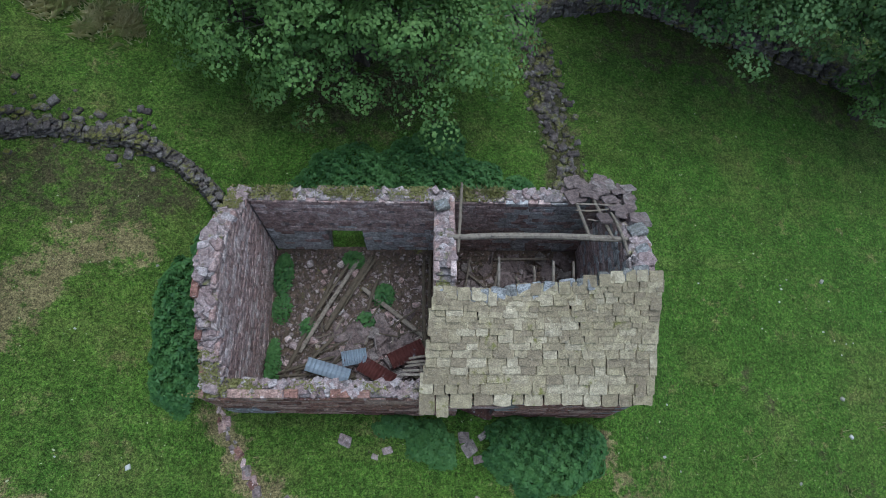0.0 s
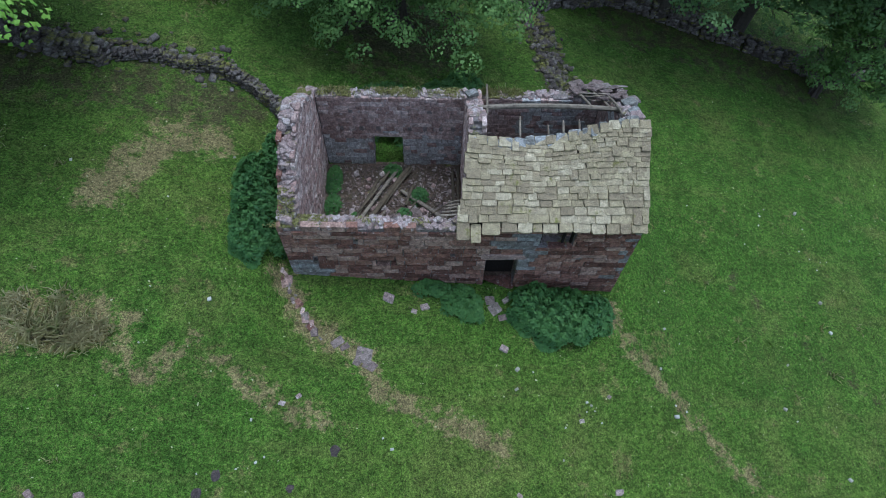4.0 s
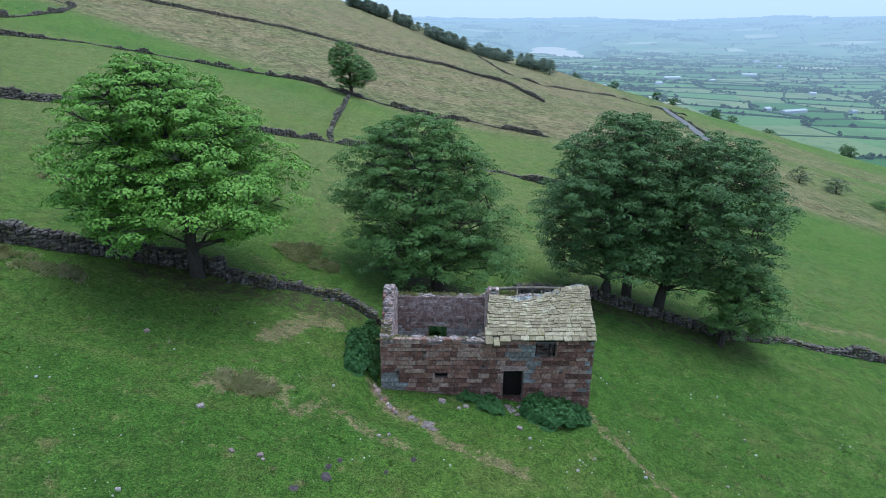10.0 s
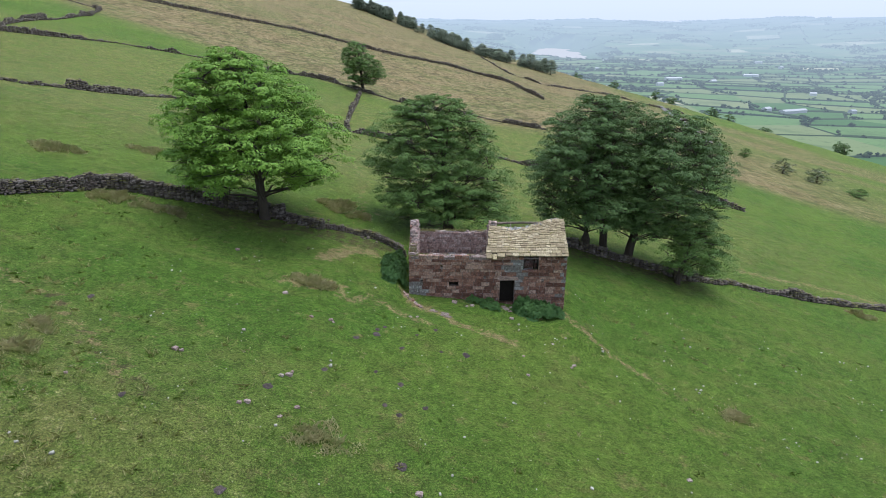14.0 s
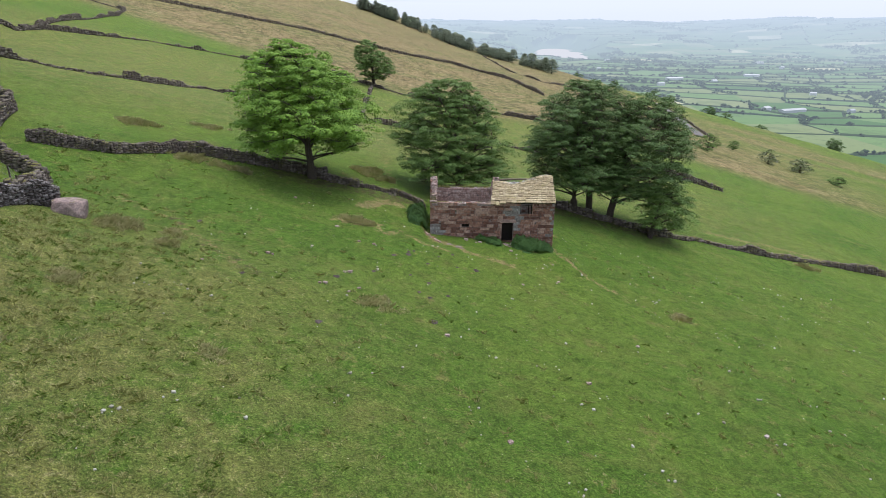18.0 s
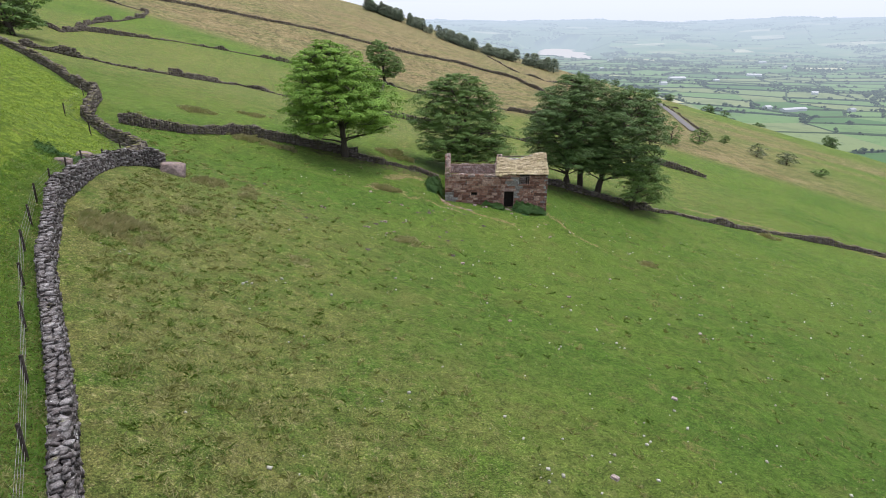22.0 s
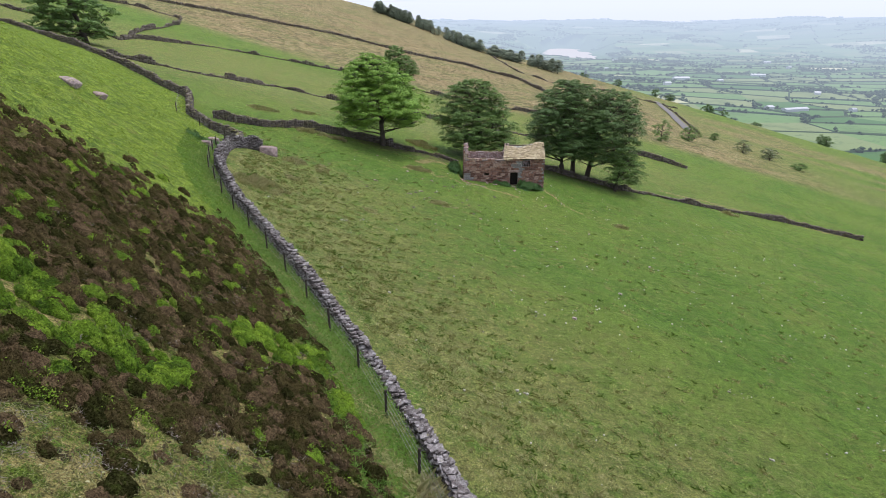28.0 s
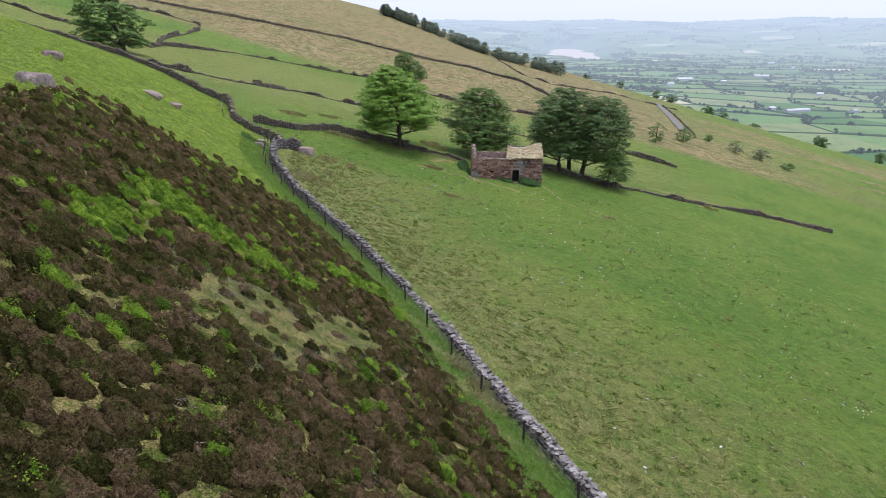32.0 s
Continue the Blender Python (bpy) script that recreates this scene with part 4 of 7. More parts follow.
FT = lambda x, y: front_top(x - XL) - 0.02
caps(wall_front, (XL + 0.1, (YF + INF) / 2, 0), (0.35, (YF + INF) / 2, 0), INF - YF, FT, 190, 1)
caps(wall_back, (XL + 0.1, (INB + YB) / 2, 0), (3.9, (INB + YB) / 2, 0), YB - INB, lambda x, y: EAVE - 0.04, 190, 2, (0.06, 0.22))
caps(wall_left, ((XL + INL) / 2, YF + 0.2, 0), ((XL + INL) / 2, YB - 0.1, 0), INL - XL, lambda x, y: gable(y, -0.1 + rag(y, 2, 0.10)), 170, 3, (0.08, 0.34))
caps(wall_mid, ((PW + PE) / 2, 4.9, 0), ((PW + PE) / 2, YB - 0.3, 0), PE - PW, lambda x, y: gable(y, -0.16 + rag(y, 9, 0.07)), 75, 4)
caps(wall_right, ((INR + XR) / 2, 4.7, 0), ((INR + XR) / 2, YB - 0.2, 0), XR - INR, lambda x, y: gable(y, -0.08), 90, 5, (0.08, 0.34))

# moss cushions on the wall tops
r = np.random.RandomState(4)
mp = []
for x0, x1, y0, y1, k in ((-5.4, -4.2, 2.15, 2.5, 900), (-5.3, -3.9, 7.35, 7.7, 900), (-3.2, -1.7, 7.35, 7.7, 900), (0.6, 2.0, 7.35, 7.7, 700), (-1.2, -0.2, 7.35, 7.7, 400), (-4.0, -1.0, 2.2, 2.5, 250)):
    cx, cy = r.uniform(x0, x1, 9), r.uniform(y0, y1, 9)
    w = r.randint(0, 9, k)
    mp.append(np.stack([cx[w] + r.normal(0, 0.13, k), np.clip(cy[w] + r.normal(0, 0.08, k), y0 - 0.03, y1 + 0.03), np.full(k, EAVE + 0.01) + r.uniform(0, 0.07, k)], 1))
for y0, y1, k in ((2.2, 3.1, 500), (6.8, 7.6, 450)):
    yy = r.uniform(y0, y1, k)
    mp.append(np.stack([r.uniform(XL + 0.05, INL - 0.05, k), yy, np.array([gable(v) for v in yy]) + r.uniform(-0.02, 0.06, k)], 1))
mp = np.concatenate(mp)
n = Nodes("yellow_green_moss")
M["moss"] = n.done(n.mix(n.island(), (0.105, 0.098, 0.026), (0.22, 0.205, 0.075)), 0.95)
v, f = leaf_cloud(mp, np.tile((0, 0, 1.0), (len(mp), 1)), 0.035, 3, 1.2)
moss = arrays("moss", v, f, M["moss"], barn)
tagged(moss, kind="stuff")
v, f = blades(np.concatenate([np.stack([r.uniform(0.6, 2.0, 220), r.uniform(7.4, 7.7, 220), np.full(220, EAVE)], 1), np.stack([r.uniform(-5.3, -1, 160), r.uniform(7.4, 7.7, 160), np.full(160, EAVE)], 1)]), 0.22, 0.006, 8, 0.7)
tagged(arrays("wall_top_grass", v, f, M["straw"], barn), kind="stuff")

# ---------------------------------------------------------------- the roof
roof = new("roof")
roof.parent = barn
roof["label"] = "sagging yellow-grey stone slates, ridge line broken"
COS, SIN = math.cos(math.atan(0.66)), math.sin(math.atan(0.66))
E0Y, E0Z = YF - 0.10, EAVE + 0.00


def upper(x):
    """How far up the slope the slates still reach."""
    return 3.06 + 0.08 * math.sin(x * 1.3) - 0.42 * math.exp(-((x - 1.0) / 1.4) ** 2) + 0.12 * max(0, x - 3.4)


def sag(x, v):
    b = math.exp(-((x - 2.1) / 1.35) ** 2) + 0.45 * math.exp(-((x - 0.3) / 0.8) ** 2)
    return 0.62 * b * max(0, v / 3.4) ** 1.5


def roof_at(x, v):
    return Vector((x, E0Y + v * COS, E0Z + v * SIN - sag(x, v)))


def slate_mesh(seed, material, thick=1.0):
    """A flat stone slate, one by one, with a chipped outline; z from 0 to 1."""
    r = random.Random(seed)
    pts = []
    for (ax, ay), (bx, by) in (((-0.5, -0.5), (0.5, -0.5)), ((0.5, -0.5), (0.5, 0.5)), ((0.5, 0.5), (-0.5, 0.5)), ((-0.5, 0.5), (-0.5, -0.5))):
        for t in (0.07, 0.36, 0.7, 0.93):
            pts.append((ax + (bx - ax) * t + r.uniform(-0.028, 0.028), ay + (by - ay) * t + r.uniform(-0.028, 0.028)))
    bm = bmesh.new()
    lo = [bm.verts.new((x, y, 0)) for x, y in pts]
    hi = [bm.verts.new((x * 0.975, y * 0.975, thick + r.uniform(-0.1, 0.1))) for x, y in pts]
    k = len(pts)
    for i in range(k):
        j = (i + 1) % k
        bm.faces.new((lo[i], lo[j], hi[j], hi[i]))
    bm.faces.new(hi)
    bm.faces.new(lo[::-1])
    me = bpy.data.meshes.new("slate")
    bm.to_mesh(me)
    bm.free()
    me.materials.append(material)
    return me


SLATES = [slate_mesh(70 + k, M["slate"]) for k in range(9)]
FALLEN = [slate_mesh(90 + k, M["fallen_slate"]) for k in range(7)]
ra = random.Random(12)
v, row = 0.0, 0
while v < 3.1:
    share = v / 3.0
    show = (0.285 - 0.165 * share ** 0.6) * ra.uniform(0.92, 1.08)
    x = 0.02 + ra.uniform(-0.2, 0.05) - (0.28 if v < 0.7 else 0)
    while x < XR:
        w = ra.choice((ra.uniform(0.28, 0.40), ra.uniform(0.38, 0.54), ra.uniform(0.46, 0.66))) * (1.0 - 0.38 * share)
        if x + w > XR - 0.1:
            w = max(0.2, XR + 0.06 - x)
        mid = x + w / 2
        x += w
        if v > upper(mid) - 0.05:
            continue
        low = ra.uniform(-0.022, 0.022) - (0.30 * math.exp(-((mid - 0.15) / 0.45) ** 2) if row == 0 else 0)
        long = show * 1.7 + 0.08
        p, q = roof_at(mid, v + low), roof_at(mid, v + low + long)
        a, b = roof_at(mid - 0.2, v + 0.2), roof_at(mid + 0.2, v + 0.2)
        u = (b - a).normalized() + Vector((0, ra.uniform(-0.025, 0.025), ra.uniform(-0.015, 0.015)))
        along = (q - p).normalized()
        up = u.cross(along).normalized()
        along = up.cross(u).normalized()
        u = along.cross(up).normalized()
        thick = ra.uniform(0.045, 0.085)
        up2 = (up + along * (0.13 + ra.uniform(-0.02, 0.06)) + u * ra.uniform(-0.03, 0.03)).normalized()
        along2 = up2.cross(u).normalized()
        m = Matrix((u, along2, up2)).transposed().to_4x4()
        m.translation = p + along * long / 2 + up * (0.075 + ra.uniform(0, 0.02))
        ob = new("slate", ra.choice(SLATES))
        ob.parent = roof
        ob.matrix_basis = m @ Matrix.Rotation(ra.uniform(-0.022, 0.022), 4, "Z") @ Matrix.Diagonal((w - 0.02, long, thick, 1))
    v += show
    row += 1
# ragged ridge stones on the slates' upper edge
x = 0.15
while x < 4.75:
    w = ra.uniform(0.20, 0.40)
    p = roof_at(x + w / 2, upper(x + w / 2) - 0.02) + Vector((0, 0, 0.10))
    a = ra.uniform(-0.35, 0.35)
    m = frame_of((1, a * 0.5, ra.uniform(-0.15, 0.15)), (ra.uniform(-0.2, 0.2), -0.45 + ra.uniform(-0.25, 0.25), 0.9), p, (w * 0.95, ra.uniform(0.26, 0.42), ra.uniform(0.06, 0.11)))
    piece("ridge_stone", "ridge", m, roof)
    x += w
# an unseen near-black sheet added under the slates, so that light does not pass
bm = bmesh.new()
xs = np.linspace(0.1, XR - 0.1, 12)
vs = np.linspace(0.1, 2.9, 8)
grid = [[bm.verts.new(roof_at(x, min(v, upper(x) - 0.08)) - Vector((0, 0, 0.02))) for v in vs] for x in xs]
low = [[bm.verts.new(q.co - Vector((0, 0, 0.03))) for q in g] for g in grid]
for g, s in ((grid, 1), (low, -1)):
    for i in range(len(xs) - 1):
        for j in range(len(vs) - 1):
            q = (g[i][j], g[i + 1][j], g[i + 1][j + 1], g[i][j + 1])
            bm.faces.new(q if s > 0 else q[::-1])
part("boarding", bm, M["deep_shade"], roof, "near-black sheet added under the slates to block light")


def timber(name, p0, p1, w, h, parent, mat="timber", seed=0, label="", bend=0.03, top=None):
    """A weathered, slightly bent squared timber."""
    r = random.Random(seed * 7 + 1)
    p0, p1 = Vector(p0), Vector(p1)
    d = (p1 - p0).normalized()
    side = d.cross(Vector((0, 0, 1)))
    side = side.normalized() if side.length > 0.05 else Vector((1, 0, 0))
    up = side.cross(d)
    bm = bmesh.new()
    k = 9
    rings = []
    b1, b2 = r.uniform(-bend, bend), r.uniform(-bend, bend)
    for i in range(k):
        t = i / (k - 1)
        c = p0.lerp(p1, t) + side * b1 * math.sin(3.14 * t) + up * b2 * math.sin(3.14 * t)
        e = 0.72 if i in (0, k - 1) else 1.0
        ring = []
        for a in range(8):
            ang = 6.2832 * (a + 0.5) / 8
            cx, cz = max(-0.42, min(0.42, 0.5 * math.cos(ang))), max(-0.42, min(0.42, 0.5 * math.sin(ang)))
            ring.append(bm.verts.new(c + side * cx * w * e * r.uniform(0.88, 1.1) + up * cz * h * e * r.uniform(0.88, 1.1)))
        rings.append(ring)
    for a, b in zip(rings[:-1], rings[1:]):
        for i in range(8):
            j = (i + 1) % 8
            bm.faces.new((a[i], a[j], b[j], b[i]))
    bm.faces.new(rings[-1])
    bm.faces.new(rings[0][::-1])
    bmesh.ops.recalc_face_normals(bm, faces=bm.faces[:])
    return part(name, bm, M[mat], parent, label)


timber("purlin", (0.35, 5.78, 4.72), (4.9, 5.72, 4.76), 0.17, 0.19, roof, seed=1, label="split weathered back purlin spanning the gap", bend=0.08)
timber("purlin", (0.35, 4.1, 4.1), (4.9, 4.1, 4.55), 0.16, 0.18, roof, "mossy_timber", 2, bend=0.10)
for k, (x0, y0, z0, x1, y1, z1, w) in enumerate(((0.62, 5.3, 4.95, 0.80, 7.8, 3.72, 0.09), (3.74, 7.4, 3.86, 3.80, 5.7, 4.9, 0.09), (4.20, 7.45, 3.9, 4.36, 5.7, 4.88, 0.09), (4.52, 6.6, 4.45, 4.62, 5.2, 5.1, 0.09),
                                               (1.57, 5.15, 5.05, 1.56, 3.9, 4.25, 0.08), (2.42, 5.0, 4.85, 2.42, 3.8, 4.1, 0.07), (2.86, 5.1, 4.95, 2.86, 3.9, 4.2, 0.08), (3.31, 5.05, 5.05, 3.31, 4.0, 4.4, 0.07))):
    timber("rafter", (x0, y0, z0), (x1, y1, z1), w, w, roof, seed=20 + k)
for k, (x0, x1, y, z) in enumerate(((3.7, 4.75, 6.95, 4.22), (3.65, 4.5, 6.72, 4.33), (3.9, 4.7, 6.4, 4.48))):
    timber("lath", (x0, y, z), (x1, y + ra.uniform(-0.1, 0.15), z + 0.03), 0.05, 0.03, roof, seed=40 + k)
timber("barge_board", (0.02, 1.95, 3.62), (0.06, 4.5, 4.98), 0.04, 0.14, roof, seed=60)
# slates left hanging over the back corner
for k in range(34):
    x, y = ra.uniform(3.55, 5.25), ra.uniform(6.35, 7.9)
    if x < 4.2 and y < 7.2 or ra.random() < 0.1:
        y = ra.uniform(7.3, 7.9)
    z = EAVE + 0.10 + (7.8 - y) * 0.58 + ra.uniform(0.0, 0.14)
    ob = new("slate", ra.choice(FALLEN))
    ob.parent = roof
    ob.matrix_basis = frame_of((1, ra.uniform(-0.5, 0.5), ra.uniform(-0.2, 0.2)), (ra.uniform(-0.3, 0.3), 0.55 + ra.uniform(-0.3, 0.3), 0.85), (x, y, z), (ra.uniform(0.25, 0.5), ra.uniform(0.3, 0.55), ra.uniform(0.03, 0.05)))
for x, y, z, s in ((5.0, 5.95, 4.85, 0.4), (4.95, 5.3, 5.15, 0.35), (0.25, 6.9, 4.2, 0.35)):
    piece("loose_stone", "ridge", frame_of((1, 0.4, 0.1), (0.1, 0.2, 1), (x, y, z), (s, s * 0.8, 0.16)), roof)


# ---------------------------------------------------------------- inside the barn
bm = bmesh.new()
xs, ys = np.linspace(INL - 0.1, INR + 0.1, 70), np.linspace(INF - 0.1, INB + 0.1, 36)


def floor_z(x, y):
    pile = 0.45 * math.exp(-((x + 1.7) / 1.8) ** 2 - ((y - 3.6) / 0.9) ** 2) + 0.35 * math.exp(-((x - 2.6) / 1.6) ** 2 - ((y - 5.0) / 1.4) ** 2)
    return 0.08 + pile + 0.05 * noise.noise((x * 2.5, y * 2.5, 0.3)) + 0.03 * noise.noise((x * 7, y * 7, 1.3))


gr = [[bm.verts.new((x, y, floor_z(x, y))) for y in ys] for x in xs]
for i in range(len(xs) - 1):
    for j in range(len(ys) - 1):
        bm.faces.new((gr[i][j], gr[i + 1][j], gr[i + 1][j + 1], gr[i][j + 1]))
floor = part("floor", bm, M["earth"], None)
tagged(floor, "brown earth barn floor strewn with litter and rubble", "floor", "", "structure")
heap = thing("rubble_heap", "heap of pinkish broken stone and slate on the barn floor", "rubble")
for k in range(230):
    if k < 120:
        x, y = ra.gauss(-1.6, 1.3), ra.gauss(3.7, 0.75)
    elif k < 170:
        x, y = ra.uniform(INL, PW), ra.uniform(INF, INB)
    else:
        x, y = ra.gauss(2.6, 1.1), ra.gauss(5.1, 0.9)
    if not (INL + 0.2 < x < PW - 0.2 or PE + 0.2 < x < INR - 0.2) or not INF + 0.2 < y < INB - 0.2:
        continue
    s = ra.uniform(0.10, 0.26)
    m = frame_of((ra.uniform(-1, 1), ra.uniform(-1, 1), ra.uniform(-0.3, 0.3)), (ra.uniform(-0.4, 0.4), ra.uniform(-0.4, 0.4), 1), (x, y, floor_z(x, y) + 0.03), (s, s * 0.8, s * 0.5))
    piece("stone", "cap" if ra.random() < 0.45 else "rubble", m, heap)
for k in range(150):
    if k < 60:
        x, y = ra.gauss(-1.3, 0.8), ra.gauss(4.0, 0.5)
    else:
        x, y = ra.uniform(PE + 0.3, INR - 0.3), ra.uniform(3.6, INB - 0.3)
    if not (INL + 0.25 < x < PW - 0.25 or PE + 0.2 < x < INR - 0.2):
        continue
    ob = new("slate", ra.choice(FALLEN))
    ob.parent = heap
    ob.matrix_basis = frame_of((ra.uniform(-1, 1), ra.uniform(-1, 1), ra.uniform(-0.25, 0.25)), (ra.uniform(-0.4, 0.4), ra.uniform(-0.5, 0.3), 1), (x, y, floor_z(x, y) + 0.05 + ra.uniform(0, 0.12)), (ra.uniform(0.25, 0.48), ra.uniform(0.3, 0.5), 0.035))
# fallen roof timbers
PLANKS = (((-4.35, 3.2), (-2.95, 6.6), 0.13), ((-3.9, 3.9), (-2.3, 6.9), 0.15), ((-3.2, 4.6), (-1.9, 6.95), 0.2), ((-2.8, 5.2), (-1.75, 6.9), 0.12), ((-2.17, 5.95), (-0.12, 4.28), 0.17), ((-4.4, 3.0), (-1.2, 3.9), 0.1),
          ((-4.3, 2.9), (-2.9, 4.3), 0.12), ((-4.5, 3.3), (-2.8, 3.7), 0.09), ((-2.4, 3.1), (-0.6, 3.8), 0.12), ((-1.3, 3.6), (0.0, 2.9), 0.14), ((-0.25, 6.9), (-0.2, 3.9), 0.12), ((-3.6, 5.0), (-2.6, 6.7), 0.1), ((-0.05, 7.1), (-0.12, 4.4), 0.1),
          ((-2.0, 3.9), (-4.0, 3.35), 0.08), ((-1.7, 6.2), (-1.95, 5.2), 0.12))
for k, ((x0, y0), (x1, y1), w) in enumerate(PLANKS):
    z0, z1 = floor_z(x0, y0) + 0.10, floor_z(x1, y1) + 0.12
    p = timber("fallen_timber", (x0, y0, z0 + 0.05 * (k % 3)), (x1, y1, z1 + 0.06 * (k % 4)), w, w * 0.6, None, "timber" if k in (4, 5, 1) else "mossy_timber", 80 + k)
    tagged(p, "pale split roof timber lying across the rubble" if k in (4, 5, 1) else "damp brown roof timber lying on the barn floor", "timber", "fallen timbers")
for k, (a, b) in enumerate((((1.0, 6.5), (2.2, 5.4)), ((1.6, 4.8), (2.1, 6.6)), ((2.6, 6.3), (2.9, 5.2)), ((0.9, 5.2), (1.2, 6.9)), ((2.0, 6.9), (3.6, 6.85)))):
    tagged(timber("fallen_timber", (*a, floor_z(*a) + 0.18), (*b, floor_z(*b) + 0.34), 0.09, 0.08, None, "timber", 120 + k), "grey broken rafter lying on fallen slates", "timber", "fallen timbers")
for k in range(5):
    tagged(timber("fallen_lath", (-0.75 + 0.05 * k, 2.7 + 0.09 * k, 3.42 + 0.03 * k), (0.2, 2.72 + 0.10 * k, 3.62 + 0.02 * k), 0.07, 0.03, None, "timber", 140 + k), "pale broken lath sliding off the roof edge", "timber", "loose laths")


def sheet(x, y, z, wide, long, yaw, pitch, mat, label):
    """Corrugated iron: a wavy sheet with thickness."""
    bm = bmesh.new()
    k = 40
    rows = []
    for j, yy in enumerate((-long / 2, -long / 6, long / 6, long / 2)):
        rows.append([(bm.verts.new((-wide / 2 + wide * i / k, yy, 0.022 * math.sin(i * 6.2832 / 4) + 0.03 * math.sin(j * 2.0))), bm.verts.new((-wide / 2 + wide * i / k, yy, 0.022 * math.sin(i * 6.2832 / 4) + 0.03 * math.sin(j * 2.0) - 0.006))) for i in range(k + 1)])
    for a, b in zip(rows[:-1], rows[1:]):
        for i in range(k):
            bm.faces.new((a[i][0], a[i + 1][0], b[i + 1][0], b[i][0]))
            bm.faces.new((a[i][1], b[i][1], b[i + 1][1], a[i + 1][1]))
    ob = part("corrugated_sheet", bm, M[mat], None)
    ob.matrix_basis = pose(x, y, z, pitch, 0, yaw)
    return tagged(ob, label, "metal sheet", "corrugated sheets")


sheet(-2.95, 3.28, 0.86, 1.30, 0.40, -16, 10, "zinc", "bluish galvanised corrugated sheet lying on rubble")
sheet(-2.20, 3.62, 1.00, 0.72, 0.42, 10, 14, "zinc", "short galvanised corrugated sheet on fallen timbers")
sheet(-1.55, 3.20, 0.96, 1.10, 0.46, -30, 12, "rust", "rust-red corrugated sheet with a bare zinc end")
sheet(-0.70, 3.72, 1.02, 1.05, 0.46, 26, 8, "rust", "dark rusty corrugated sheet leaning on the partition")
# splinters, chips and bits of slate over both floors
r = np.random.RandomState(19)
k = 5600
x = np.where(r.uniform(0, 1, k) < 0.65, r.uniform(INL + 0.1, PW - 0.1, k), r.uniform(PE + 0.1, INR - 0.1, k))
y = r.uniform(INF + 0.1, INB - 0.1, k)
z = np.array([floor_z(u, w) for u, w in zip(x, y)])
stick = r.uniform(0, 1, k) < 0.45
tab = np.stack([x, y, z + 0.015, r.uniform(0, 6.3, k), np.where(stick, r.uniform(0.1, 0.5, k), r.uniform(0.03, 0.14, k)), np.where(stick, 0.02, r.uniform(0.03, 0.11, k)), np.where(stick, 0.015, r.uniform(0.02, 0.06, k))], 1)
tagged(many_stones("stick_litter", tab[stick], M["mossy_timber"], heap, 5), kind="stuff")
tagged(many_stones("chip_litter", tab[~stick], M["chips"], heap, 6, 0.25), kind="stuff")
for k in range(40):
    x0, y0 = ra.uniform(INL + 0.3, -0.3), ra.gauss(3.6, 0.7)
    a, l = ra.gauss(0.7, 0.7), ra.uniform(0.5, 1.5)
    x1, y1 = max(INL + 0.15, min(PW - 0.12, x0 + math.cos(a) * l)), max(INF + 0.15, min(INB - 0.2, y0 + math.sin(a) * l))
    y0 = max(INF + 0.15, min(INB - 0.3, y0))
    w = ra.uniform(0.035, 0.09)
    tagged(timber("fallen_lath", (x0, y0, floor_z(x0, y0) + 0.1), (x1, y1, floor_z(x1, y1) + ra.uniform(0.1, 0.35)), w, w * 0.6, None, ra.choice(("timber", "mossy_timber", "mossy_timber")), 300 + k), "thin broken lath lying on the barn's rubble", "timber", "fallen laths")


